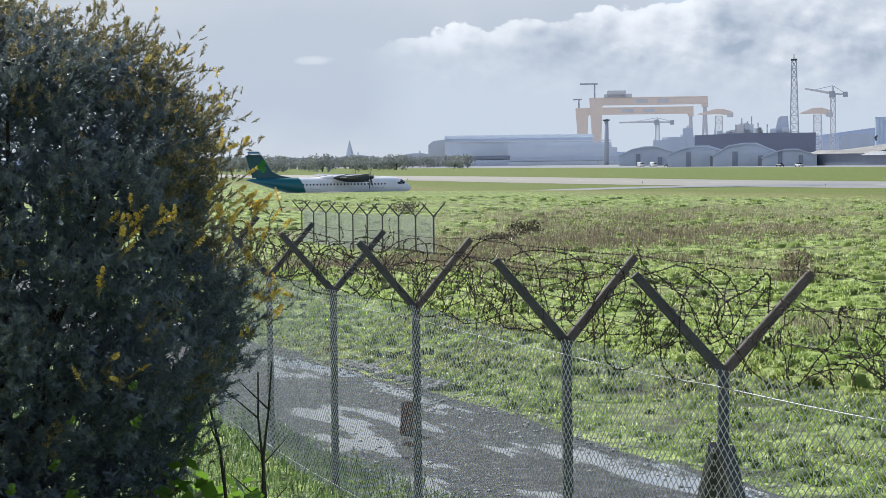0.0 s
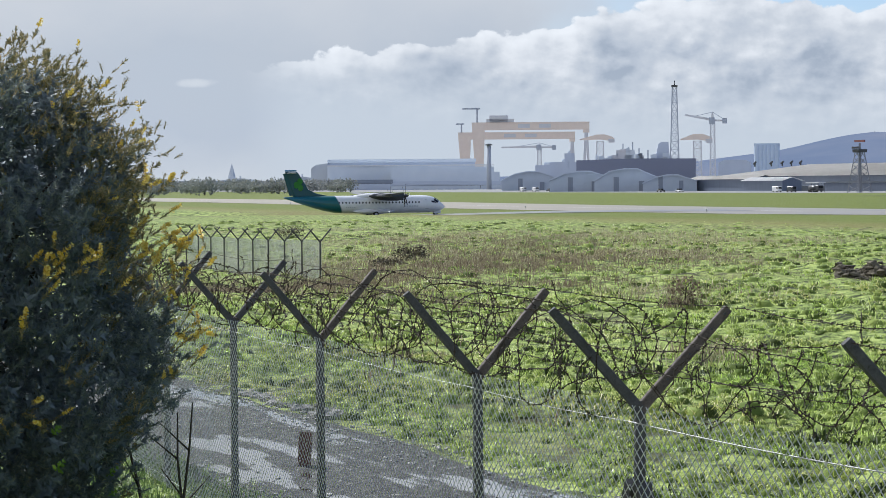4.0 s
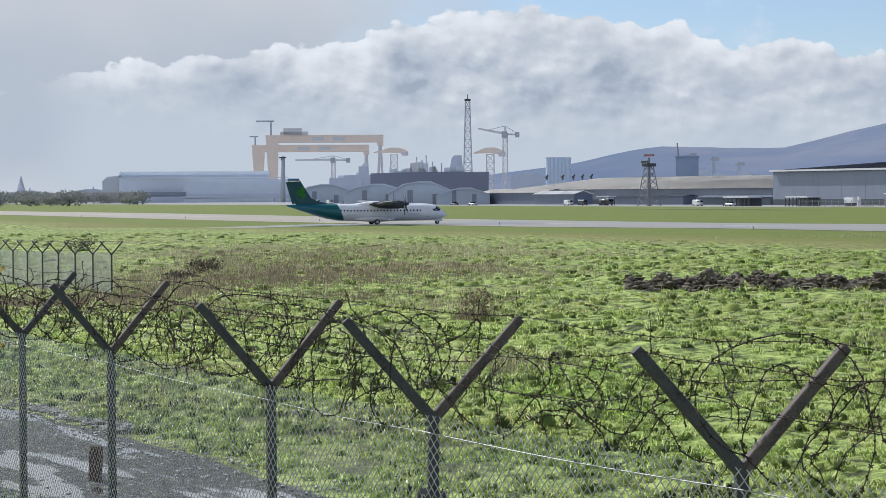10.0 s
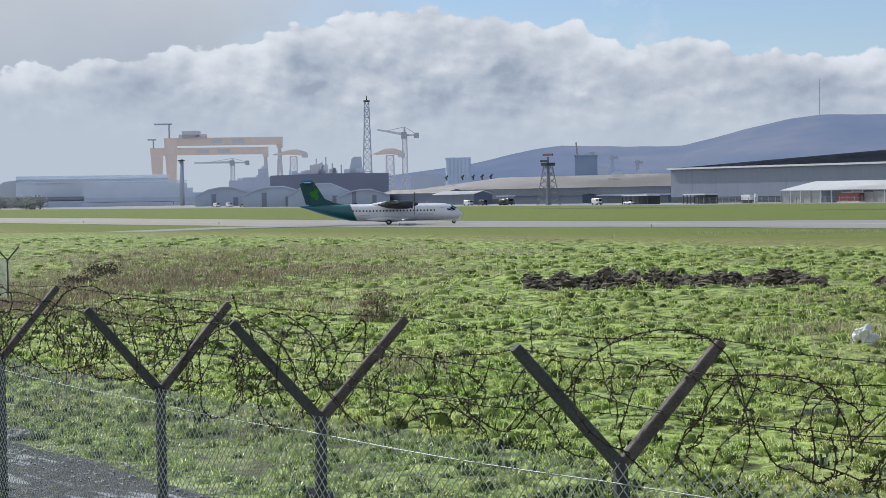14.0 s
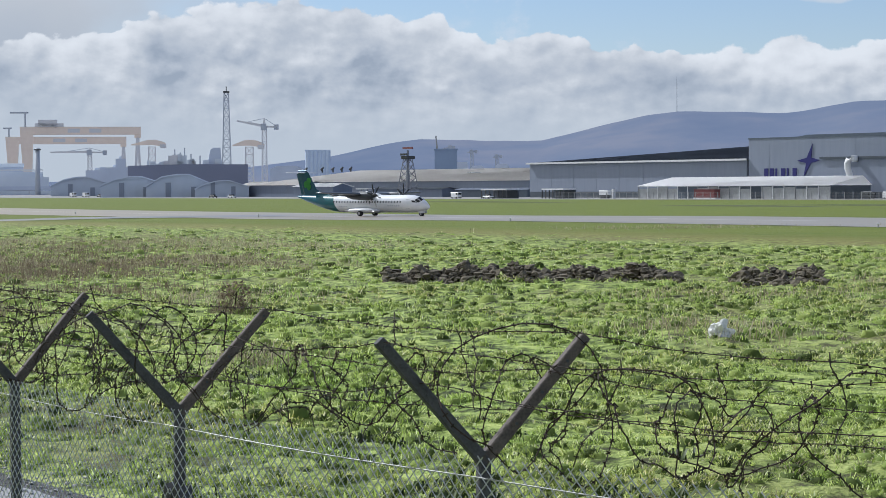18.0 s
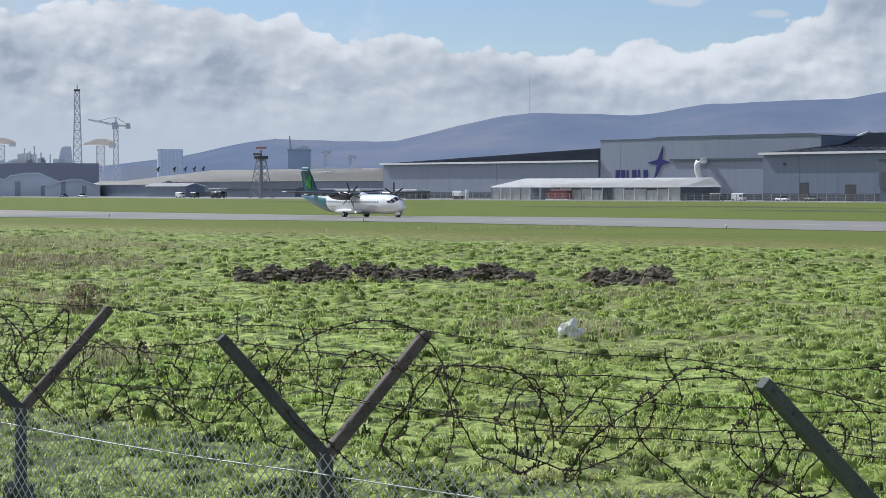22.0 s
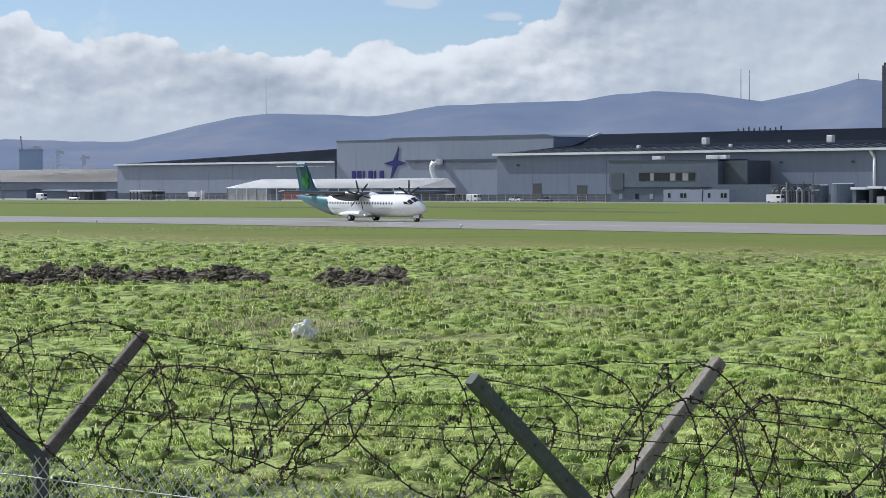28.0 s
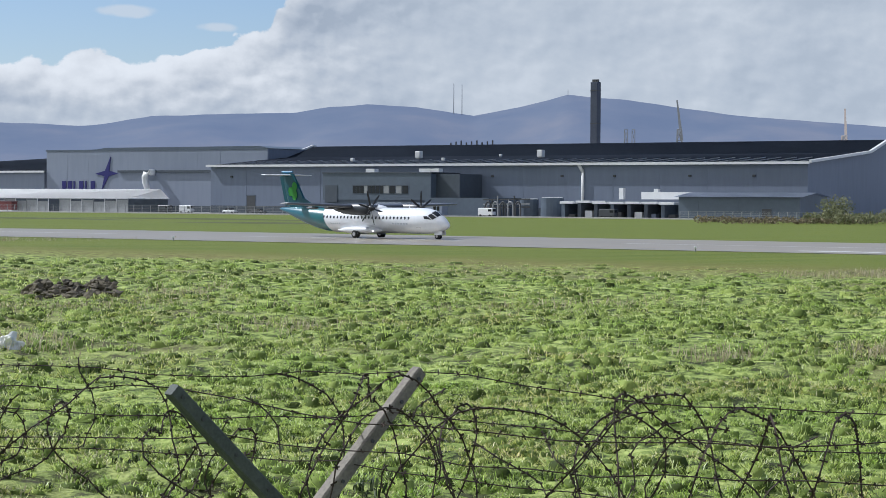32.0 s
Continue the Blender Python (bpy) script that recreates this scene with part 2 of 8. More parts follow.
def box(bm, x0, x1, y0, y1, z0, z1, bevel=0.0):
    vs = [bm.verts.new(v) for v in ((x0, y0, z0), (x1, y0, z0), (x1, y1, z0), (x0, y1, z0), (x0, y0, z1), (x1, y0, z1), (x1, y1, z1), (x0, y1, z1))]
    fs = [bm.faces.new([vs[i] for i in f]) for f in ((3, 2, 1, 0), (4, 5, 6, 7), (0, 1, 5, 4), (1, 2, 6, 5), (2, 3, 7, 6), (3, 0, 4, 7))]
    if bevel:
        es = {e for f in fs for e in f.edges}
        bmesh.ops.bevel(bm, geom=list(es), offset=bevel, segments=1, affect="EDGES")
    return vs


def boxed(x0, x1, y0, y1, z0, z1, bevel=0.0):
    bm = bmesh.new()
    box(bm, x0, x1, y0, y1, z0, z1, bevel)
    return bm


def prism(bm, pts, y0, y1):
    """A polygon in x and z, drawn out from y0 to y1."""
    a = [bm.verts.new((x, y0, z)) for x, z in pts]
    b = [bm.verts.new((x, y1, z)) for x, z in pts]
    n = len(pts)
    bm.faces.new(a)
    bm.faces.new(b[::-1])
    for i in range(n):
        bm.faces.new((a[i], b[i], b[(i + 1) % n], a[(i + 1) % n]))
    bmesh.ops.recalc_face_normals(bm, faces=bm.faces)


def bar(bm, p, q, w, w2=None, sides=4, cap=True):
    """A straight bar from p to q, w wide, w2 at its far end."""
    p, q = Vector(p), Vector(q)
    d = (q - p).normalized()
    up = Vector((0, 0, 1)) if abs(d.z) < 0.9 else Vector((0, 1, 0))
    a = d.cross(up).normalized()
    b = a.cross(d)
    w2 = w if w2 is None else w2
    off = math.pi / sides
    k = 1 / math.cos(off) / 2 if sides == 4 else 0.5
    ring = lambda c, r: [bm.verts.new(c + (a * math.cos(off + 2 * math.pi * i / sides) + b * math.sin(off + 2 * math.pi * i / sides)) * r * k) for i in range(sides)]
    r0, r1 = ring(p, w), ring(q, w2)
    for i in range(sides):
        bm.faces.new((r0[i], r0[(i + 1) % sides], r1[(i + 1) % sides], r1[i]))
    if cap:
        bm.faces.new(r0[::-1])
        bm.faces.new(r1)


def loft(bm, rings, close=True):
    """Skin over rings of equal numbers of points."""
    vs = [[bm.verts.new(v) for v in r] for r in rings]
    n = len(vs[0])
    for a, b in zip(vs, vs[1:]):
        for i in range(n):
            bm.faces.new((a[i], a[(i + 1) % n], b[(i + 1) % n], b[i]))
    if close:
        bm.faces.new(vs[0][::-1])
        bm.faces.new(vs[-1])
    bmesh.ops.recalc_face_normals(bm, faces=bm.faces)


def lattice(bm, x, y, z0, z1, w0, w1, t, bays):
    """A square lattice mast from z0 to z1."""
    c = [(-1, -1), (1, -1), (1, 1), (-1, 1)]
    at = lambda k, f: (x + c[k][0] * (w0 + (w1 - w0) * f) / 2, y + c[k][1] * (w0 + (w1 - w0) * f) / 2, z0 + (z1 - z0) * f)
    for k in range(4):
        bar(bm, at(k, 0), at(k, 1), t)
        for b in range(bays):
            f0, f1 = b / bays, (b + 1) / bays
            bar(bm, at(k, f0), at((k + 1) % 4, f1), t * 0.6)
            bar(bm, at(k, f1), at((k + 1) % 4, f1), t * 0.6)


def raw_mesh(name, verts, faces, material, smooth=False):
    me = bpy.data.meshes.new(name)
    me.from_pydata(verts, [], faces)
    me.materials.append(material)
    if smooth:
        me.polygons.foreach_set("use_smooth", [True] * len(me.polygons))
    return me


# ---- ground ----
def smooth_step(a, b, x):
    f = min(1.0, max(0.0, (x - a) / (b - a)))
    return f * f * (3 - 2 * f)


def ground_z(x, y, rough=True):
    """Height of the ground: a bank at the eye, a ditch of low ground to the left, a level runway."""
    p = x * N.x + y * N.y
    s = x * U.x + y * U.y
    d = math.hypot(x, y)
    az = math.degrees(math.atan2(x, y))
    z = 0.0
    z += 2.75 * (1 - smooth_step(1.2, 6.3, p))
    z += 0.42 * (1 - smooth_step(14.0, 40.0, p)) * smooth_step(1.2, 6.3, p)
    if -40 < az < 25:
        side = math.exp(-((az + 4) / 6.0) ** 2) if az > -4 else 1.0
        z -= side * (1.0 * smooth_step(70, 105, d) * (1 - smooth_step(150, 230, d)) + 0.08 * smooth_step(150, 230, d) * (1 - smooth_step(335, 380, d)) + 1.45 * smooth_step(303, 313, d) * (1 - smooth_step(330, 350, d)))
    if 100 < p < 260:
        z -= 0.34 * (1 - smooth_step(-270, -195, s)) * smooth_step(-520, -330, s) * smooth_step(100, 150, p) * (1 - smooth_step(215, 260, p))
    if rough and 12 < p < 150 and d < 260:
        k = smooth_step(12.1, 15.5, p) * (1 - smooth_step(115, 140, p))
        z += k * (0.22 * noise.noise((x / 5.0, y / 5.0, 0)) + 0.16 * noise.noise((x / 1.6, y / 1.6, 3)) + 0.1 * noise.noise((x / 0.6, y / 0.6, 7)))
    return z


def grass_ground_material():
    m = bpy.data.materials.new("field_grass")
    m.use_nodes = True
    nt = m.node_tree
    p = nt.nodes["Principled BSDF"]
    co = nt.nodes.new("ShaderNodeTexCoord")
    big = nd(nt, "ShaderNodeTexNoise", Scale=0.045, Detail=5.0, Roughness=0.6)
    mid = nd(nt, "ShaderNodeTexNoise", Scale=1.3, Detail=7.0, Roughness=0.75)
    fin = nd(nt, "ShaderNodeTexNoise", Scale=9.0, Detail=4.0)
    for n in (big, mid, fin):
        link(nt, co.outputs["Object"], n.inputs["Vector"])
    # distance across the runway
    dot = nt.nodes.new("ShaderNodeVectorMath")
    dot.operation = "DOT_PRODUCT"
    dot.inputs[1].default_value = N
    link(nt, co.outputs["Object"], dot.inputs[0])
    # darkest tone stands in for shaded hollows between the tufts
    r1 = ramp(nt, [(0.42, (0.035, 0.045, 0.015)), (0.50, (0.20, 0.27, 0.06)), (0.60, (0.40, 0.47, 0.14))])
    link(nt, mid.outputs[0], r1.inputs[0])
    r2 = ramp(nt, [(0.50, (0, 0, 0)), (0.64, (1, 1, 1))])
    link(nt, big.outputs[0], r2.inputs[0])
    dry = nt.nodes.new("ShaderNodeMix")
    dry.data_type = "RGBA"
    dry.inputs["B"].default_value = (0.17, 0.145, 0.075, 1)
    sc = nd(nt, "ShaderNodeMath")
    sc.operation = "MULTIPLY"
    sc.inputs[1].default_value = 0.55
    link(nt, r2.outputs[0], sc.inputs[0])
    link(nt, sc.outputs[0], dry.inputs["Factor"])
    link(nt, r1.outputs[0], dry.inputs["A"])
    # the mown strip beside the runway
    mw = nd(nt, "ShaderNodeMapRange")
    mw.inputs[1].default_value, mw.inputs[2].default_value = 112.0, 128.0
    link(nt, dot.outputs["Value"], mw.inputs[0])
    lawn = ramp(nt, [(0.3, (0.092, 0.132, 0.020)), (0.7, (0.165, 0.188, 0.034))])
    st = nt.nodes.new("ShaderNodeMapping")
    st.inputs["Rotation"].default_value = (0, 0, radians(RUN - 90))
    st.inputs["Scale"].default_value = (0.05, 0.5, 1)
    ln = nd(nt, "ShaderNodeTexNoise", Scale=0.6, Detail=10.0, Roughness=0.78)
    link(nt, co.outputs["Object"], st.inputs[0])
    link(nt, st.outputs[0], ln.inputs["Vector"])
    link(nt, ln.outputs[0], lawn.inputs[0])
    mow = nt.nodes.new("ShaderNodeMix")
    mow.data_type = "RGBA"
    link(nt, mw.outputs[0], mow.inputs["Factor"])
    link(nt, dry.outputs["Result"], mow.inputs["A"])
    link(nt, lawn.outputs[0], mow.inputs["B"])
    on, off = nd(nt, "ShaderNodeMapRange"), nd(nt, "ShaderNodeMapRange")
    on.inputs[1].default_value, on.inputs[2].default_value = 106.0, 118.0
    off.inputs[1].default_value, off.inputs[2].default_value = 136.0, 122.0
    tan = nt.nodes.new("ShaderNodeMix")
    tan.data_type = "RGBA"
    tan.inputs["B"].default_value = (0.20, 0.165, 0.06, 1)
    band = [nd(nt, "ShaderNodeMath"), nd(nt, "ShaderNodeMath")]
    for b_ in band:
        b_.operation = "MULTIPLY"
    for q in (on, off):
        link(nt, dot.outputs["Value"], q.inputs[0])
    link(nt, on.outputs[0], band[0].inputs[0])
    link(nt, off.outputs[0], band[0].inputs[1])
    link(nt, band[0].outputs[0], band[1].inputs[0])
    link(nt, ln.outputs[0], band[1].inputs[1])
    link(nt, band[1].outputs[0], tan.inputs["Factor"])
    link(nt, mow.outputs["Result"], tan.inputs["A"])
    # grey paving beyond the works, added to keep light bounced onto facades neutral
    paved = nd(nt, "ShaderNodeMapRange")
    paved.inputs[1].default_value, paved.inputs[2].default_value = 430.0, 436.0
    link(nt, dot.outputs["Value"], paved.inputs[0])
    yard = nt.nodes.new("ShaderNodeMix")
    yard.data_type = "RGBA"
    yard.inputs["B"].default_value = (0.27, 0.27, 0.275, 1)
    link(nt, paved.outputs[0], yard.inputs["Factor"])
    link(nt, tan.outputs["Result"], yard.inputs["A"])
    link(nt, yard.outputs["Result"], p.inputs["Base Color"])
    p.inputs["Roughness"].default_value = 0.85
    p.inputs["Specular IOR Level"].default_value = 0.2
    bp = nd(nt, "ShaderNodeBump", Strength=0.8, Distance=0.12)
    link(nt, fin.outputs[0], bp.inputs["Height"])
    link(nt, bp.outputs[0], p.inputs["Normal"])
    return m


FIELD = grass_ground_material()


def build_ground():
    radii = [0.0]
    r = 1.0
    while r < 4950:
        radii.append(r)
        r *= 1.10 if r < 9 else 1.03 if r < 22 else 1.013 if r < 220 else 1.035 if r < 420 else 1.12
    azs = [-180 + 4 * i for i in range(41)] + [-18 + 0.3 * i for i in range(240)] + [54 + 4 * i for i in range(32)]
    n = len(azs)
    verts = [(0, 0, ground_z(0, 0))]
    for r in radii[1:]:
        for a in azs:
            x, y = polar(a, r)
            verts.append((x, y, ground_z(x, y)))
    faces = [(0, 1 + (i + 1) % n, 1 + i) for i in range(n)]
    for k in range(len(radii) - 2):
        b = 1 + k * n
        for i in range(n):
            j = (i + 1) % n
            faces.append((b + i, b + j, b + n + j, b + n + i))
    faces = [f[::-1] for f in faces]
    ob = new("ground", raw_mesh("ground", verts, faces, FIELD, True))
    tagged(ob, "rough green field of tufted grass with dry brown patches", "field", kind="structure")


build_ground()

ASPHALT = mat("asphalt", (0.30, 0.262, 0.20), (0.235, 0.205, 0.155), rough=0.42, scale=0.05, fine=1.5, bump=0.004, stretch=(0.15, 1, 1))
TAXI = mat("worn_asphalt", (0.22, 0.22, 0.22), (0.16, 0.16, 0.16), rough=0.4, scale=0.1, fine=2.0)
PAINT_W = mat("white_paint", (0.72, 0.72, 0.70), (0.5, 0.5, 0.48), rough=0.6, scale=0.8)


def build_runway():
    bm = bmesh.new()
    def deck(s, p, up):
        w = U * s + N * p
        return (s, p, ground_z(w.x, w.y, False) + up)

    for i in range(240):
        s0, s1 = -1700 + i * 10, -1690 + i * 10
        for p0, p1 in ((162, 184), (184, 206)):
            bm.faces.new([bm.verts.new(v) for v in (deck(s0, p0, 0.035), deck(s1, p0, 0.035), deck(s1, p1, 0.035), deck(s0, p1, 0.035))])
    bmesh.ops.remove_doubles(bm, verts=bm.verts, dist=0.01)
    marks = [(-74 + 14 * k, -66 + 14 * k, 167.5, 169.5) for k in range(6)] + [(-900 + 50 * k, -870 + 50 * k, 183.6, 184.4) for k in range(26)]
    line = bmesh.new()
    for s0, s1, p0, p1 in marks:
        line.faces.new([line.verts.new(v) for v in (deck(s0, p0, 0.042), deck(s1, p0, 0.042), deck(s1, p1, 0.042), deck(s0, p1, 0.042))])
    solo("road_marking", line, PAINT_W, AIR, "worn white runway markings", "marking", kind="structure")
    solo("road_runway", bm, ASPHALT, AIR, "grey asphalt runway between mown grass", "runway", kind="structure")
    # taxiway that joins it
    pts = [(-60, 304), (-17, 324.5), (6, 330), (36, 335), (58, 336), (70, 338)]
    verts, faces = [], []
    for (x0, y0), (x1, y1) in zip(pts, pts[1:]):
        for k in range(8):
            f = k / 8
            x, y = x0 + (x1 - x0) * f, y0 + (y1 - y0) * f
            dx, dy = x1 - x0, y1 - y0
            l = math.hypot(dx, dy)
            for w in (-9, 9):
                px, py = x - dy / l * w, y + dx / l * w
                verts.append((px, py, ground_z(x, y) + 0.06))
    for i in range(len(verts) // 2 - 1):
        faces.append((2 * i, 2 * i + 2, 2 * i + 3, 2 * i + 1))
    tagged(new("road_taxiway", raw_mesh("road_taxiway", verts, faces, TAXI)), "grey taxiway that meets the runway", "taxiway", kind="structure")


build_runway()


# ---- the airliner ----
def airliner_paint():
    m = bpy.data.materials.new("airliner_paint")
    m.use_nodes = True
    nt = m.node_tree
    p = nt.nodes["Principled BSDF"]
    co = nt.nodes.new("ShaderNodeTexCoord")
    dot = nt.nodes.new("ShaderNodeVectorMath")
    dot.operation = "DOT_PRODUCT"
    dot.inputs[1].default_value = (1, 0, 0.42)
    link(nt, co.outputs["Object"], dot.inputs[0])
    r = nd(nt, "ShaderNodeMapRange")
    r.inputs[1].default_value, r.inputs[2].default_value = -4.95, -4.75
    link(nt, dot.outputs["Value"], r.inputs[0])
    r2 = nd(nt, "ShaderNodeMapRange")
    r2.inputs[1].default_value, r2.inputs[2].default_value = -13.0, -6.0
    link(nt, dot.outputs["Value"], r2.inputs[0])
    teal = ramp(nt, [(0.0, (0.006, 0.12, 0.20)), (0.55, (0.003, 0.10, 0.14)), (1.0, (0.005, 0.11, 0.125))])
    link(nt, r2.outputs[0], teal.inputs[0])
    ns = nd(nt, "ShaderNodeTexNoise", Scale=1.2, Detail=4.0)
    link(nt, co.outputs["Object"], ns.inputs["Vector"])
    wh = ramp(nt, [(0.35, (0.70, 0.73, 0.78)), (0.65, (0.77, 0.79, 0.83))])
    link(nt, ns.outputs[0], wh.inputs[0])
    mx = nt.nodes.new("ShaderNodeMix")
    mx.data_type = "RGBA"
    link(nt, r.outputs[0], mx.inputs["Factor"])
    link(nt, teal.outputs[0], mx.inputs["A"])
    link(nt, wh.outputs[0], mx.inputs["B"])
    link(nt, mx.outputs["Result"], p.inputs["Base Color"])
    p.inputs["Roughness"].default_value = 0.28
    p.inputs["Coat Weight"].default_value = 0.3
    return m


LIVERY = airliner_paint()
TEAL = mat("teal_paint", (0.004, 0.072, 0.100), (0.004, 0.058, 0.082), rough=0.3, scale=0.5)
BLUE_EDGE = mat("blue_paint", (0.02, 0.16, 0.30), (0.02, 0.13, 0.26), rough=0.35, scale=0.6)
GREEN_LEAF = mat("leaf_green_paint", (0.05, 0.32, 0.05), (0.09, 0.40, 0.07), rough=0.35, scale=0.8)
WHITE_GLOSS = mat("white_gloss", (0.70, 0.72, 0.75), (0.62, 0.64, 0.67), rough=0.3, scale=0.8)
WING_GREY = mat("wing_grey", (0.12, 0.13, 0.15), (0.09, 0.10, 0.115), rough=0.4, scale=1.0)
DARK_METAL = mat("dark_metal", (0.035, 0.037, 0.042), (0.02, 0.022, 0.025), rough=0.4, scale=3)
RUBBER = mat("rubber", (0.018, 0.018, 0.019), (0.03, 0.03, 0.03), rough=0.85, scale=6)
ALLOY = mat("alloy", (0.45, 0.45, 0.46), (0.35, 0.35, 0.36), rough=0.4, metal=0.8, scale=4)
DARK_GLASS = mat("dark_glass", (0.012, 0.014, 0.018), (0.02, 0.022, 0.026), rough=0.08, scale=2)
CABIN_GLASS = mat("cabin_glass", (0.06, 0.068, 0.085), (0.045, 0.05, 0.065), rough=0.12, scale=2)
LAMP_W = bpy.data.materials.new("landing_light")
LAMP_W.use_nodes = True
LAMP_W.node_tree.nodes["Principled BSDF"].inputs["Emission Color"].default_value = (1, 0.96, 0.88, 1)
LAMP_W.node_tree.nodes["Principled BSDF"].inputs["Emission Strength"].default_value = 4.0

FUS = [(12.40, 1.72, 0.04, 0.04), (12.30, 1.74, 0.22, 0.20), (12.0, 1.81, 0.50, 0.46), (11.5, 1.93, 0.80, 0.76), (10.9, 2.05, 1.04, 1.05), (10.2, 2.16, 1.23, 1.28),
       (9.3, 2.23, 1.38, 1.40), (8.2, 2.25, 1.43, 1.43), (2.0, 2.25, 1.43, 1.43), (-4.6, 2.25, 1.43, 1.43), (-6.4, 2.32, 1.41, 1.38), (-8.2, 2.50, 1.27, 1.22),
       (-10.0, 2.74, 1.03, 0.98), (-12.0, 3.05, 0.68, 0.62), (-13.6, 3.30, 0.36, 0.31), (-14.5, 3.42, 0.16, 0.14), (-14.77, 3.44, 0.05, 0.05)]


def fus_point(x, ang, out=0.0):
    for (xa, za, ya, ha), (xb, zb, yb, hb) in zip(FUS, FUS[1:]):
        if xb <= x <= xa:
            f = (xa - x) / (xa - xb)
            z, ry, rz = za + (zb - za) * f, ya + (yb - ya) * f, ha + (hb - ha) * f
            return Vector((x, (ry + out) * math.sin(ang), z + (rz + out) * math.cos(ang)))
    return Vector((x, 0, 2))


def wing_mesh(stations, n=14):
    """Skin over aerofoil sections: (y, leading edge x, chord, z, thickness)."""
    rings = []
    for y, le, ch, z, th in stations:
        ring = []
        for i in range(n):
            a = 2 * math.pi * i / n
            cx = (1 - math.cos(a)) / 2
            t = th * (1.48 * math.sqrt(max(cx, 0)) - 0.63 * cx - 1.76 * cx ** 2 + 1.42 * cx ** 3 - 0.51 * cx ** 4) * 1.9
            ring.append((le - ch * cx, y, z + (t if a < math.pi else -t * 0.6)))
        rings.append(ring)
    bm = bmesh.new()
    loft(bm, rings)
    return bm


def fin_mesh(outline, t0, t1, ztop):
    """An upright plate with a lens section; outline in x and z."""
    bm = bmesh.new()
    z0 = min(z for x, z in outline)
    cx = sum(x for x, z in outline) / len(outline)
    left, right, mid = [], [], []
    for x, z in outline:
        mid.append(bm.verts.new((x, 0, z)))
    inner = []
    for sgn in (1, -1):
        ring = []
        for x, z in outline:
            f = (z - z0) / (ztop - z0)
            xx = x + (cx - x) * 0.18
            ring.append(bm.verts.new((xx, sgn * (t0 + (t1 - t0) * f), z + ((z0 + ztop) / 2 - z) * 0.02)))
        inner.append(ring)
        n = len(outline)
        for i in range(n):
            bm.faces.new((mid[i], mid[(i + 1) % n], ring[(i + 1) % n], ring[i]))
        bm.faces.new(ring)
    bmesh.ops.recalc_face_normals(bm, faces=bm.faces)
    return bm


SQUAT = 0.26


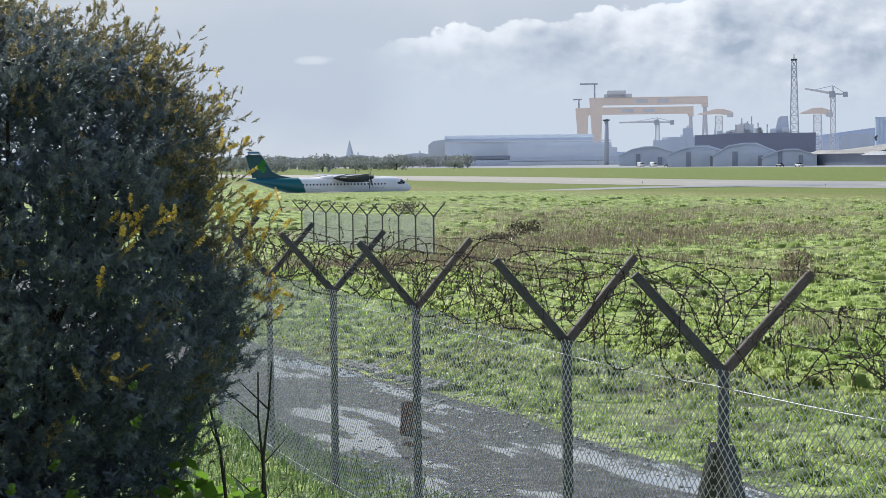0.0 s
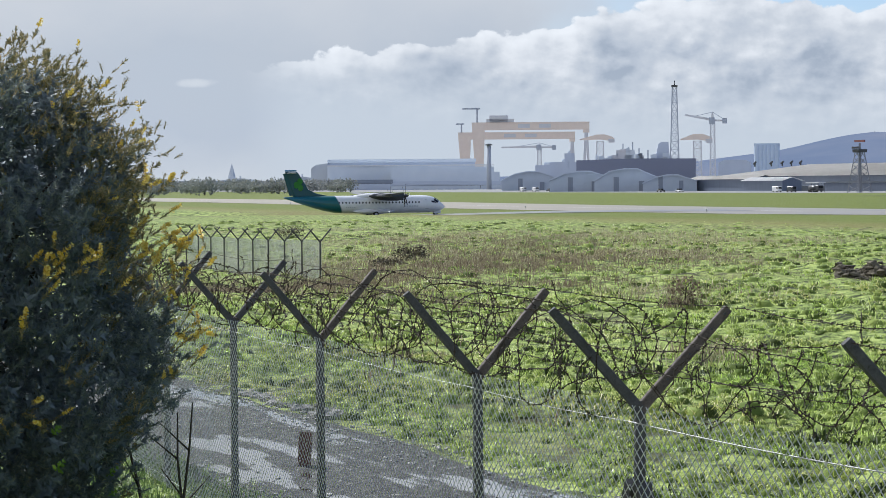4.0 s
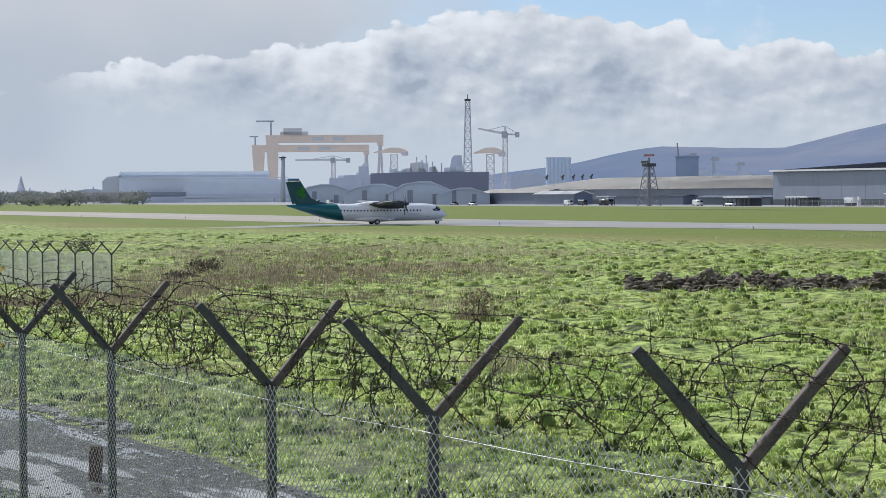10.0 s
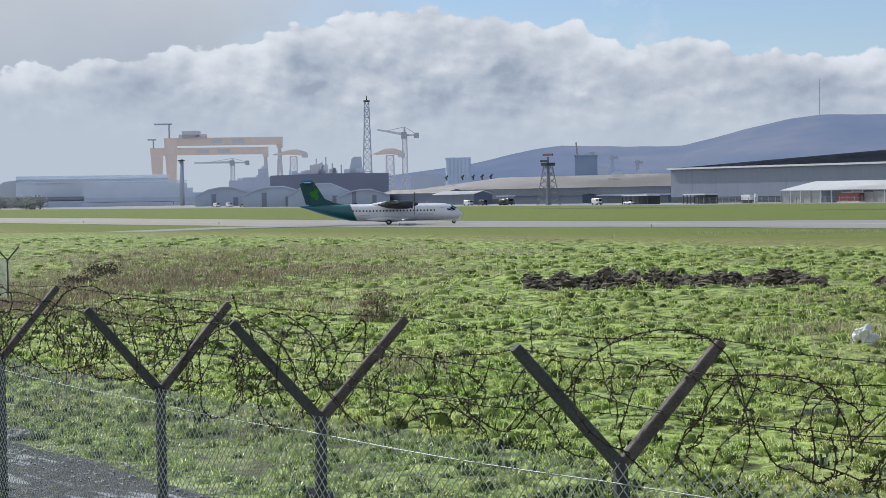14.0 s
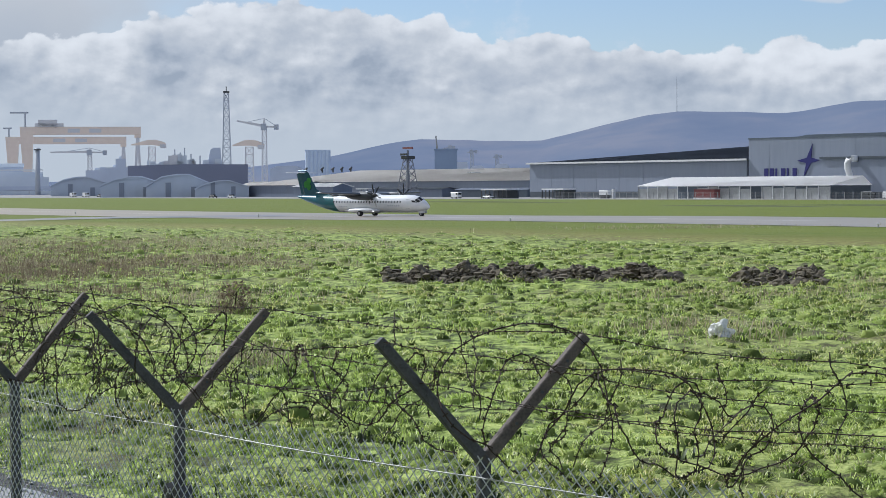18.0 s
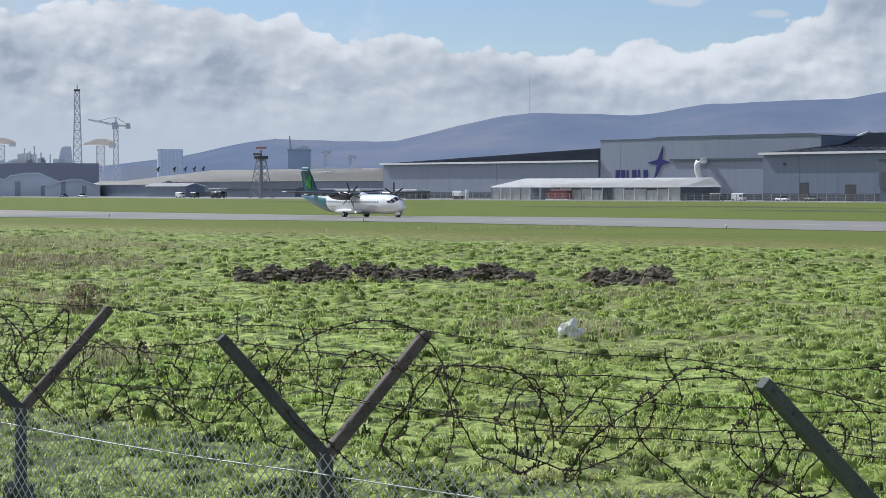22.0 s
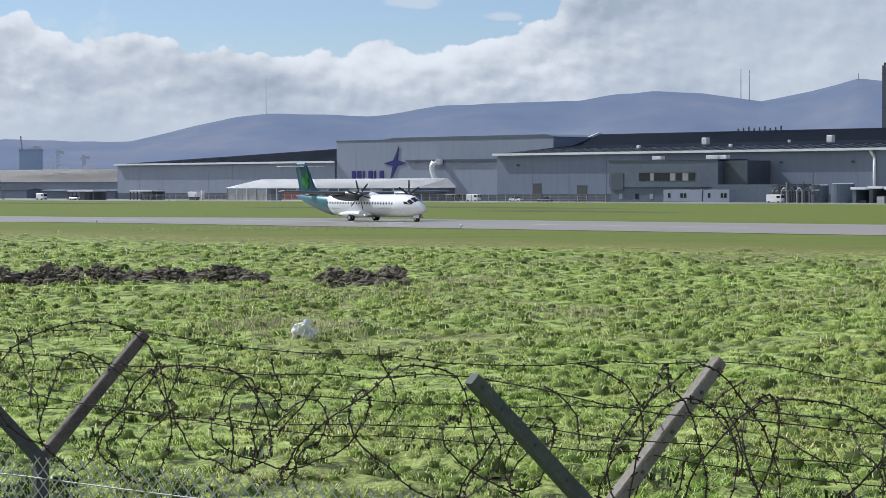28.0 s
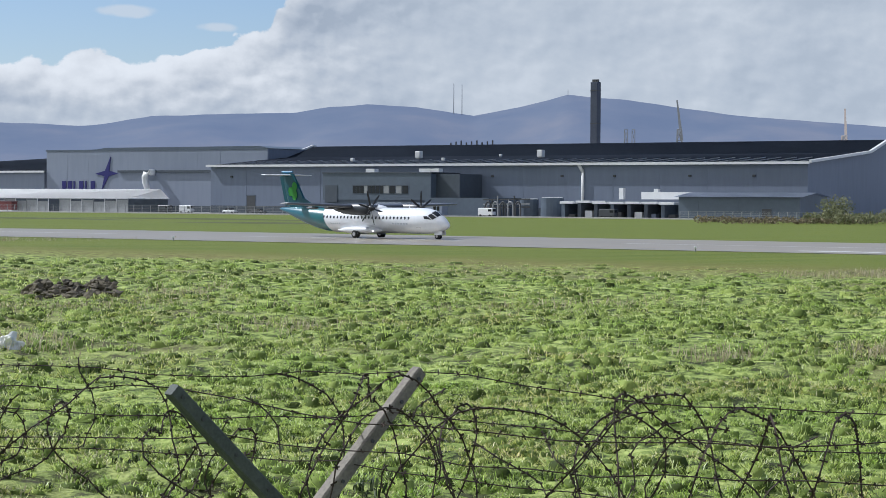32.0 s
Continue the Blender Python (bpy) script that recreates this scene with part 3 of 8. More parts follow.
def build_airliner():
    ap = thing("airliner", pose(0, 0, 0), "white twin-propeller airliner with teal tail and high wing, on the runway", "aircraft")
    bm = bmesh.new()
    xs = []
    for (xa, *_), (xb, *_) in zip(FUS, FUS[1:]):
        k = max(1, int((xa - xb) / 0.8))
        xs += [xa + (xb - xa) * i / k for i in range(k)]
    xs.append(FUS[-1][0])
    loft(bm, [[fus_point(x, 2 * math.pi * i / 28) for i in range(28)] for x in xs])
    part("fuselage", bm, LIVERY, ap, smooth=True)
    # wing with its blue-grey underside
    st = [(-13.52, 1.25, 1.45, 4.08, 0.13), (-13.2, 1.45, 1.65, 4.06, 0.17), (-4.05, 1.95, 2.57, 3.78, 0.30), (4.05, 1.95, 2.57, 3.78, 0.30), (13.2, 1.45, 1.65, 4.06, 0.17), (13.52, 1.25, 1.45, 4.08, 0.13)]
    part("wing", wing_mesh(st), WING_GREY, ap, "grey wing on top of the fuselage", True)
    bm = bmesh.new()
    loft(bm, [[(x, w * math.sin(2 * math.pi * i / 16), 3.42 + h * math.cos(2 * math.pi * i / 16)) for i in range(16)] for x, w, h in ((3.2, 0.1, 0.1), (2.4, 0.75, 0.45), (1.2, 1.02, 0.68), (-0.8, 1.02, 0.66), (-2.4, 0.75, 0.42), (-4.2, 0.1, 0.1))])
    part("wing_fairing", bm, WHITE_GLOSS, ap, "white hump between wing and fuselage", True)
    for sgn in (1, -1):
        for k, (y0, y1) in enumerate(((1.6, 3.3), (4.9, 8.7))):
            part("flap", boxed(-0.95, -0.55, min(sgn * y0, sgn * y1), max(sgn * y0, sgn * y1), 3.60, 3.68, 0.02), WING_GREY, ap)
        for y in (6.0, 8.6):
            bm = bmesh.new()
            loft(bm, [[(x, sgn * y + 0.11 * r * math.sin(2 * math.pi * i / 8), 3.62 + 0.16 * r * math.cos(2 * math.pi * i / 8)) for i in range(8)] for x, r in ((0.9, 0.2), (0.2, 1), (-0.8, 0.9), (-1.3, 0.1))])
            part("flap_fairing", bm, WING_GREY, ap, smooth=True)
    props = []
    for sgn in (1, -1):
        y = 4.05 * sgn
        bm = bmesh.new()
        loft(bm, [[(x, y + w * math.sin(2 * math.pi * i / 18), zc + h * math.cos(2 * math.pi * i / 18)) for i in range(18)] for x, w, h, zc in ((4.15, 0.34, 0.36, 3.62), (3.9, 0.44, 0.55, 3.55), (3.1, 0.50, 0.66, 3.50), (1.5, 0.52, 0.66, 3.50), (0.0, 0.48, 0.55, 3.52), (-1.0, 0.32, 0.36, 3.58), (-1.7, 0.08, 0.1, 3.62))])
        nac = part("engine_nacelle", bm, TEAL if sgn > 5 else DARK_BLUE, ap, "dark engine nacelle under the wing", True)
        part("air_intake", boxed(3.72, 4.05, y - 0.24, y + 0.24, 2.88, 3.14, 0.06), DARK_METAL, nac)
        part("exhaust_pipe", boxed(-0.4, 0.5, y + sgn * 0.42, y + sgn * 0.66, 3.34, 3.58, 0.05), DARK_METAL, nac)
        pr = part("propeller", bmesh.new(), DARK_METAL, ap, "black six-bladed propeller", at=pose(4.32, y, 3.62))
        bm = bmesh.new()
        loft(bm, [[(x, r * math.sin(2 * math.pi * i / 14), r * math.cos(2 * math.pi * i / 14)) for i in range(14)] for x, r in ((-0.12, 0.33), (0.1, 0.33), (0.35, 0.25), (0.55, 0.13), (0.66, 0.03))])
        part("spinner", bm, DARK_METAL, pr, smooth=True)
        for k in range(6):
            bm = bmesh.new()
            rings = []
            for r, c, tw in ((0.25, 0.13, 60), (0.6, 0.19, 45), (1.1, 0.23, 30), (1.6, 0.22, 20), (1.88, 0.17, 14), (1.965, 0.09, 12)):
                ct, s_ = math.cos(radians(tw)), math.sin(radians(tw))
                rings.append([(c * a * s_ + b * ct * 0.025, c * a * ct - b * s_ * 0.025, r) for a, b in ((-0.5, 0), (-0.2, 1), (0.25, 0.8), (0.5, 0), (0.25, -0.8), (-0.2, -1))])
            loft(bm, rings)
            part("blade", bm, DARK_METAL, pr, at=pose(0, 0, 0, 60 * k))
        props.append(pr)
    # tail
    fin = [(-14.45, 7.6), (-12.75, 7.6), (-10.6, 4.7), (-9.2, 4.05), (-6.6, 3.55), (-9.0, 3.2), (-12.6, 3.2), (-13.25, 3.7)]
    f = part("fin", fin_mesh(fin[::-1], 0.20, 0.10, 7.6), TEAL, ap, "teal tail fin")
    part("rudder", boxed(-0.62, 0.0, -0.05, 0.05, 0.0, 3.70, 0.03), TEAL, f, at=pose(-13.15, 0, 3.85, 0, -16.5))
    for sgn in (1, -1):
        # the plain leaf shape on the fin
        for ang in (90, 210, 330):
            bm = bmesh.new()
            c = Vector((-12.25 + 0.44 * math.cos(radians(ang - 25)), sgn * (0.20 + 0.00015 * ang), 5.5 + 0.6 * math.sin(radians(ang - 25))))
            vs = [bm.verts.new(c + Vector((0.44 * math.cos(radians(a)), 0, 0.55 * math.sin(radians(a)))) * 1.0 * (0.72 if abs((a - ang + 25) % 360) < 16 else 1.0) + c * 0) for a in range(0, 360, 15)]
            bm.faces.new(vs)
            bmesh.ops.solidify(bm, geom=bm.faces, thickness=0.02)
            part("leaf_mark", bm, GREEN_LEAF, f, "light green leaf shape")
    part("fin_cap", boxed(-14.5, -12.55, -0.16, 0.16, 7.63, 7.87, 0.09), BLUE_EDGE, f)
    part("tailplane", wing_mesh([(-3.66, -13.15, 1.0, 7.38, 0.06), (0, -12.7, 1.75, 7.38, 0.11), (3.66, -13.15, 1.0, 7.38, 0.06)]), WHITE_GLOSS, ap, "white tailplane", True)
    # undercarriage fairings and gear
    for sgn in (1, -1):
        bm = bmesh.new()
        loft(bm, [[(x, sgn * 1.32 + w * math.sin(2 * math.pi * i / 14), 1.12 + h * math.cos(2 * math.pi * i / 14)) for i in range(14)] for x, w, h in ((3.4, 0.05, 0.05), (2.4, 0.42, 0.30), (1.0, 0.66, 0.42), (-1.2, 0.66, 0.42), (-2.4, 0.42, 0.30), (-3.6, 0.05, 0.05))])
        part("gear_fairing", bm, WHITE_GLOSS, ap, "white bulge over the main wheels", True)
        bm = bmesh.new()
        bar(bm, (0, sgn * 1.55, 1.1), (0, sgn * 2.0, 0.68), 0.16)
        bar(bm, (0.5, sgn * 1.5, 1.1), (0, sgn * 1.95, 0.72), 0.10)
        part("gear_leg", bm, ALLOY, ap)
    bm = bmesh.new()
    bar(bm, (10.77, 0, 0.58), (10.85, 0, 1.2), 0.14)
    part("nose_gear_leg", bm, ALLOY, ap)
    for sgn in (1, -1):
        part("gear_door", boxed(10.4, 11.6, sgn * 0.30 - 0.02, sgn * 0.30 + 0.02, 0.72, 1.15), WHITE_GLOSS, ap)
    wheels = []
    for name, x, y, r, gap, w in (("main_wheels", 0, 2.05, 0.43, 0.21, 0.25), ("main_wheels", 0, -2.05, 0.43, 0.21, 0.25), ("nose_wheels", 10.77, 0, 0.33, 0.19, 0.18)):
        ax = part(name, bmesh.new(), RUBBER, ap, at=pose(x, y, r + SQUAT))
        for sgn in (1, -1):
            bm = bmesh.new()
            loft(bm, [[(rr * r * math.cos(2 * math.pi * i / 24), sgn * gap + o * w / 2, rr * r * math.sin(2 * math.pi * i / 24)) for i in range(24)] for o, rr in ((-1, 0.62), (-0.95, 0.88), (-0.6, 1.0), (0.6, 1.0), (0.95, 0.88), (1, 0.62))])
            part("tyre", bm, RUBBER, ax, smooth=True)
            bm = bmesh.new()
            loft(bm, [[(rr * r * math.cos(2 * math.pi * i / 12), sgn * gap + o * w / 2, rr * r * math.sin(2 * math.pi * i / 12)) for i in range(12)] for o, rr in ((-1.02, 0.5), (-0.9, 0.6), (0.9, 0.6), (1.02, 0.5))])
            part("rim", bm, ALLOY, ax)
        wheels.append((ax, r))
    # cabin windows, doors, cockpit panes
    for sgn in (1, -1):
        for i in range(25):
            x = 7.55 - 0.56 * i
            a0, a1 = radians(71), radians(85)
            bm = bmesh.new()
            ring = []
            for k in range(8):
                t = 2 * math.pi * (k + 0.5) / 8
                ring.append(bm.verts.new(fus_point(x + 0.14 * math.cos(t), sgn * ((a0 + a1) / 2 + (a1 - a0) / 2 * math.sin(t)), 0.008)))
            bm.faces.new(ring)
            bmesh.ops.solidify(bm, geom=bm.faces, thickness=0.006)
            part("cabin_window", bm, CABIN_GLASS, ap)
        for x0, x1 in ((8.55, 9.25), (-7.6, -6.9)):
            for xa, xb, aa, ab in ((x0, x0 + 0.03, 60, 122), (x1, x1 + 0.03, 60, 122), (x0, x1, 60, 61), (x0, x1, 121, 122)):
                bm = bmesh.new()
                bm.faces.new([bm.verts.new(fus_point(x, sgn * radians(a), 0.006)) for x, a in ((xa, aa), (xb, aa), (xb, ab), (xa, ab))])
                part("door_seam", bm, WING_GREY, ap)
        for q in (((11.25, 3), (10.45, 3), (10.40, 36), (11.2, 42)), ((11.15, 46), (10.38, 40), (10.15, 60), (10.85, 72)), ((10.72, 74), (10.08, 62), (9.62, 65), (9.80, 78))):
            bm = bmesh.new()
            grid = []
            for i in range(5):
                for j in range(5):
                    u, w = i / 4, j / 4
                    x = (q[0][0] * (1 - u) + q[1][0] * u) * (1 - w) + (q[3][0] * (1 - u) + q[2][0] * u) * w
                    a = (q[0][1] * (1 - u) + q[1][1] * u) * (1 - w) + (q[3][1] * (1 - u) + q[2][1] * u) * w
                    grid.append(bm.verts.new(fus_point(x, sgn * radians(a), 0.02)))
            for i in range(4):
                for j in range(4):
                    bm.faces.new((grid[i * 5 + j], grid[i * 5 + j + 1], grid[i * 5 + j + 6], grid[i * 5 + j + 5]))
            part("cockpit_pane", bm, DARK_GLASS, ap)
        # unread name near the nose and registration at the back, as plain bars
        for k in range(6):
            bm = bmesh.new()
            x0 = 7.4 - k * 0.42
            bm.faces.new([bm.verts.new(fus_point(x, sgn * radians(a), 0.006)) for x, a in ((x0, 99), (x0 - 0.3, 99), (x0 - 0.3, 107), (x0, 107))])
            part("name_bar", bm, TEAL_LIGHT, ap)
        for k in range(5):
            bm = bmesh.new()
            x0 = -3.2 - k * 0.34
            bm.faces.new([bm.verts.new(fus_point(x, sgn * radians(a), 0.006)) for x, a in ((x0, 104), (x0 - 0.24, 104), (x0 - 0.24, 110), (x0, 110))])
            part("registration_bar", bm, TEAL_LIGHT, ap)
        bm = bmesh.new()
        bmesh.ops.create_uvsphere(bm, u_segments=10, v_segments=6, radius=0.09)
        part("landing_light", bm, LAMP_W, ap, "bright white lamp", at=pose(2.35, sgn * 1.72, 1.05))
    bm = bmesh.new()
    bar(bm, (6.4, 0, 3.66), (6.3, 0, 4.05), 0.1, 0.04)
    part("aerial", bm, WHITE_GLOSS, ap)
    return ap, props, wheels


DARK_BLUE = mat("nacelle_dark", (0.035, 0.045, 0.06), (0.025, 0.03, 0.04), rough=0.4, scale=1.0)
TEAL_LIGHT = mat("faint_lettering", (0.50, 0.54, 0.60), (0.46, 0.50, 0.56), rough=0.4, scale=1.0)
airliner, propellers, gear_wheels = build_airliner()


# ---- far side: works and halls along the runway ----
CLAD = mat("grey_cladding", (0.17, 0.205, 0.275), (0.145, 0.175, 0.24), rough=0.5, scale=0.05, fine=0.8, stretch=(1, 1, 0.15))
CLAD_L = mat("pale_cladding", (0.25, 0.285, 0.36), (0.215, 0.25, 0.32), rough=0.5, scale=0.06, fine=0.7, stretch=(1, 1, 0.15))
CLAD_D = mat("dark_cladding", (0.075, 0.092, 0.115), (0.058, 0.072, 0.092), rough=0.5, scale=0.1, fine=0.9)
CLAD_M = mat("slate_cladding", (0.105, 0.135, 0.175), (0.085, 0.11, 0.145), rough=0.5, scale=0.1, fine=0.9)
ROOF_DARK = mat("dark_roof", (0.022, 0.031, 0.050), (0.015, 0.022, 0.037), rough=0.9, spec=0.15, scale=0.05, fine=1.0)
ROOF_TAN = mat("weathered_sheet_roof", (0.62, 0.60, 0.57), (0.53, 0.51, 0.48), rough=0.8, scale=0.04, fine=0.5)
TRIM_W = mat("white_trim", (0.74, 0.75, 0.76), (0.64, 0.65, 0.66), rough=0.5, scale=0.5)
CANVAS = mat("white_canvas", (0.90, 0.90, 0.90), (0.86, 0.86, 0.87), rough=0.7, scale=0.25, translucent=0.35)
PLASTIC_CLEAR = mat("grey_sheet", (0.40, 0.42, 0.43), (0.30, 0.31, 0.32), rough=0.5, scale=0.3, fine=2)
NAVY = mat("navy_sign", (0.018, 0.018, 0.15), (0.018, 0.018, 0.13), rough=0.4, scale=1)
RED = mat("red_paint", (0.19, 0.05, 0.05), (0.15, 0.042, 0.042), rough=0.5, scale=0.5)
STEEL = mat("galvanised_steel", (0.36, 0.37, 0.38), (0.27, 0.28, 0.29), rough=0.5, metal=0.5, scale=1)
STEEL_D = mat("dark_steel", (0.07, 0.075, 0.08), (0.05, 0.052, 0.056), rough=0.6, scale=1)
CONC_SLAB = mat("concrete_slab", (0.42, 0.41, 0.38), (0.33, 0.32, 0.30), rough=0.85, scale=0.1, fine=1)


def gable_hall(label, s0, s1, p, depth, eave, ridge, wall=CLAD, roof=ROOF_DARK, hip=0.0, ridge_at=0.5, plinth=CLAD_D, seams=12, trim=TRIM_W, name="hall", ribs=0, profile=None):
    """A long shed in parts. Its front runs along s; hip: how far the ridge draws in at the left end."""
    b = thing(name, air(s0, p), label, "building")
    L = s1 - s0
    yr = depth * ridge_at
    part("wall_front", boxed(0, L, 0, 0.4, 2.2 if plinth else 0, eave), wall, b)
    part("wall_back", boxed(0, L, depth - 0.4, depth, 0, eave), wall, b)
    if plinth:
        part("plinth", boxed(0, L, 0.05, 0.4, 0, 2.2), plinth, b, "dark strip at the foot of the wall")
    for x, hp in ((0.0, hip), (L - 0.4, 0.0)):
        bm = bmesh.new()
        crest = [(y, z - 0.3) for y, z in profile[::-1][1:-1]] if profile else [] if hp else [(yr, ridge - 0.2)]
        vs = [(0.4, 0), (depth - 0.4, 0), (depth - 0.4, eave)] + crest + [(0.4, eave)]
        a = [bm.verts.new((x, y, z)) for y, z in vs]
        c = [bm.verts.new((x + 0.4, y, z)) for y, z in vs]
        n = len(vs)
        bm.faces.new(a[::-1])
        bm.faces.new(c)
        for i in range(n):
            bm.faces.new((a[i], a[(i + 1) % n], c[(i + 1) % n], c[i]))
        bmesh.ops.recalc_face_normals(bm, faces=bm.faces)
        part("wall_end", bm, wall, b)
    bm = bmesh.new()
    o = 0.9
    if profile:
        a = [bm.verts.new((-o, y, z)) for y, z in profile]
        c = [bm.verts.new((L + o, y, z)) for y, z in profile]
        for i in range(len(profile) - 1):
            bm.faces.new((a[i], c[i], c[i + 1], a[i + 1]))
    vs = [] if profile else [bm.verts.new(v) for v in ((-o, -o, eave), (L + o, -o, eave), (L + o, yr, ridge), (hip - (0 if hip else o), yr, ridge), (L + o, depth + o, eave), (-o, depth + o, eave))]
    if vs:
        bm.faces.new((vs[0], vs[1], vs[2], vs[3]))
        bm.faces.new((vs[3], vs[2], vs[4], vs[5]))
    if hip:
        bm.faces.new((vs[0], vs[3], vs[5]))
    bmesh.ops.solidify(bm, geom=bm.faces, thickness=-0.25)
    rf = part("roof", bm, roof, b)
    if trim:
        part("gutter", boxed(-o, L + o, -o - 0.35, -o, eave - 0.45, eave + 0.2), trim, rf, "pale gutter along the eaves")
    for i in range(1, seams):
        x = L * i / seams
        part("seam", boxed(x - 0.05, x + 0.05, -0.04, 0, 2.2, eave - 0.3), wall, b)
    for i in range(ribs):
        x = L * (i + 0.5) / ribs
        bm = bmesh.new()
        rise = (profile[1][1] - eave) / (profile[1][0] + o) if profile else (ridge - eave) / (yr + o)
        bar(bm, (x, -o, eave + 0.12), (x, 18, eave + rise * (18 + o) + 0.12), 0.22)
        part("roof_rib", bm, STEEL, rf)
    return b


def opening(b, x0, x1, z0, z1, material=STEEL_D, name="door", y=-0.02, frame=True):
    d = part(name, boxed(x0, x1, y - 0.06, y, z0, z1), material, b)
    if frame:
        part("frame", boxed(x0 - 0.2, x1 + 0.2, y - 0.1, y - 0.065, z1, z1 + 0.25), CLAD_M, d)
    return d


# left hangar with the long hipped roof
sA, sB = along(18.27, 500), along(24.30, 500)
hangar = gable_hall("long pale grey hangar with a dark hipped roof behind the runway", sA, sB, 500, 120, 13.2, 19.2, CLAD_L, hip=62, seams=9, name="hangar")
# the tall sign building
sC, sD = along(24.36, 500), -398.6
sign_hall = thing("sign_building", air(sC, 500), "tall pale grey hall with a navy star sign on its front", "building")
Ls = sD - sC
part("wall_front", boxed(0, Ls, 0, 0.5, 0, 20.1), CLAD_L, sign_hall)
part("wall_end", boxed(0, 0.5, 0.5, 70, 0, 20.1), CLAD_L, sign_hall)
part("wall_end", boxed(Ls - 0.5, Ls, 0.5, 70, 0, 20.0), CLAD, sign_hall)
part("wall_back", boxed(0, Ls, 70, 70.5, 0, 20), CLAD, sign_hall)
bm = bmesh.new()
prism(bm, [(-0.3, 20.1), (Ls + 0.3, 20.1), (Ls - 4, 20.9), (26, 20.9), (22, 20.4)], 1.0, 70)
part("roof", bm, CLAD_M, sign_hall)
part("parapet", boxed(-0.3, Ls + 0.3, -0.12, 0.0, 19.85, 20.3), CLAD_M, sign_hall)
for i in range(1, 10):
    part("seam", boxed(Ls * i / 10 - 0.03, Ls * i / 10 + 0.03, -0.03, 0, 2.2, 19.8), CLAD_L, sign_hall)
part("plinth", boxed(52, Ls, -0.06, 0, 0, 3.2), CLAD_D, sign_hall)
# star sign: a plain four-pointed shape with a leaning tail
sx = along(26.0, 500) - sC
bm = bmesh.new()
star = [(1.5, 17.9), (1.0, 13.3), (4.4, 12.4), (0.9, 11.5), (-1.9, 6.5), (-0.8, 11.5), (-4.3, 12.3), (-0.6, 13.3)]
prism(bm, [(sx + x * 1.2, z) for x, z in star], -0.25, -0.05)
part("star_sign", bm, NAVY, sign_hall, "navy four-pointed star sign")
for i in range(6):
    x0 = along(24.79, 500) - sC + i * 2.6
    part("letter_bar", boxed(x0, x0 + (0.7 if i in (2, 4) else 1.85), -0.2, -0.05, 7.1, 9.9), NAVY, sign_hall, "navy lettering as a plain bar")
# lower extension of the sign building, with canopy band and silver duct
sE, sF = along(26.83, 492), along(28.80, 480)
ext = thing("side_annex", air(sE, 484), "lower pale grey annex with a dark roof band and wide door", "building")
Le = -399.5 - sE
part("wall_front", boxed(0, Le, 0, 0.4, 0, 12.4), CLAD_L, ext)
part("wall_end", boxed(0, 0.4, 0.4, 15.5, 0, 12.4), CLAD_L, ext)
part("roof", boxed(-0.6, Le, -0.6, 15.5, 12.4, 13.1), CLAD_D, ext, "dark flat roof edge")
opening(ext, Le - 7.5, Le - 3.0, 0.3, 4.8)
opening(ext, 2.5, 6.0, 0.0, 3.2)
part("plinth", boxed(8, Le - 8, -0.05, 0, 0, 2.0), CLAD_D, ext)
duct = thing("silver_duct", air(sE + 1.6 + along(27.137, 481.5) - along(26.37, 481.5), 481.5), "bent silver ventilation duct rising beside the annex", "duct")
bm = bmesh.new()
path = [(0.6, 0, 0), (0.6, 0, 5.0), (0.3, 0, 7.6), (-0.5, 0, 9.4), (-0.6, 0, 11.0), (-0.2, 0, 12.0), (0.8, 0.6, 12.4), (1.6, 2.0, 12.4)]
rings = []
for i, c in enumerate(path):
    c = Vector(c)
    t = (Vector(path[min(i + 1, len(path) - 1)]) - Vector(path[max(i - 1, 0)])).normalized()
    sd = Vector((0, 1, 0)) if abs(t.y) < 0.7 else Vector((1, 0, 0))
    e1 = t.cross(sd).normalized()
    e2 = t.cross(e1)
    r = 0.8 if c.z < 6 else 1.0
    rings.append([c + e1 * r * math.cos(2 * math.pi * k / 14) + e2 * r * math.sin(2 * math.pi * k / 14) for k in range(14)])
loft(bm, rings)
part("pipe", bm, TRIM_W, duct, "pale silver pipe", True)
part("base_unit", boxed(-0.8, 2.2, -1.0, 1.0, 0, 3.4, 0.05), CLAD_M, duct)

# the great hall
gS0, gS1 = -398.0, along(45.5, 472)
great = gable_hall("very long grey factory hall with a low dark roof", gS0, gS1, 472, 104, 14.2, 21.2, CLAD, ridge_at=0.5, seams=14, name="factory_hall", ribs=44, profile=[(-0.9, 14.2), (38, 17.4), (52, 21.2), (66, 17.4), (104.9, 14.2)])
for y0, z0, y1, z1 in ((38, 17.4, 52, 21.2), (52, 21.2, 66, 17.4)):
    bm = bmesh.new()
    bar(bm, (-1.1, y0, z0 + 0.2), (-1.1, y1, z1 + 0.2), 0.7)
    part("barge_board", bm, TRIM_W, great, "white edge of the gable")
for y0, z0, y1, z1 in ((-0.9, 14.2, 38, 17.4), (38, 17.4, 52, 21.2)):
    bm = bmesh.new()
    bar(bm, (gS1 - gS0 + 1.1, y0, z0 + 0.2), (gS1 - gS0 + 1.1, y1, z1 + 0.2), 0.7)
    part("barge_board", bm, TRIM_W, great, "white edge of the gable")
opening(great, 14, 17.2, 0, 5.2)
opening(great, 30.6, 34.2, 0.3, 4.6)
for x in (8, 45, 82, 100, 122, 138, 160, 178):
    part("wall_lamp", boxed(x, x + 0.7, -0.5, -0.01, 10.6, 11.1), STEEL_D, great)
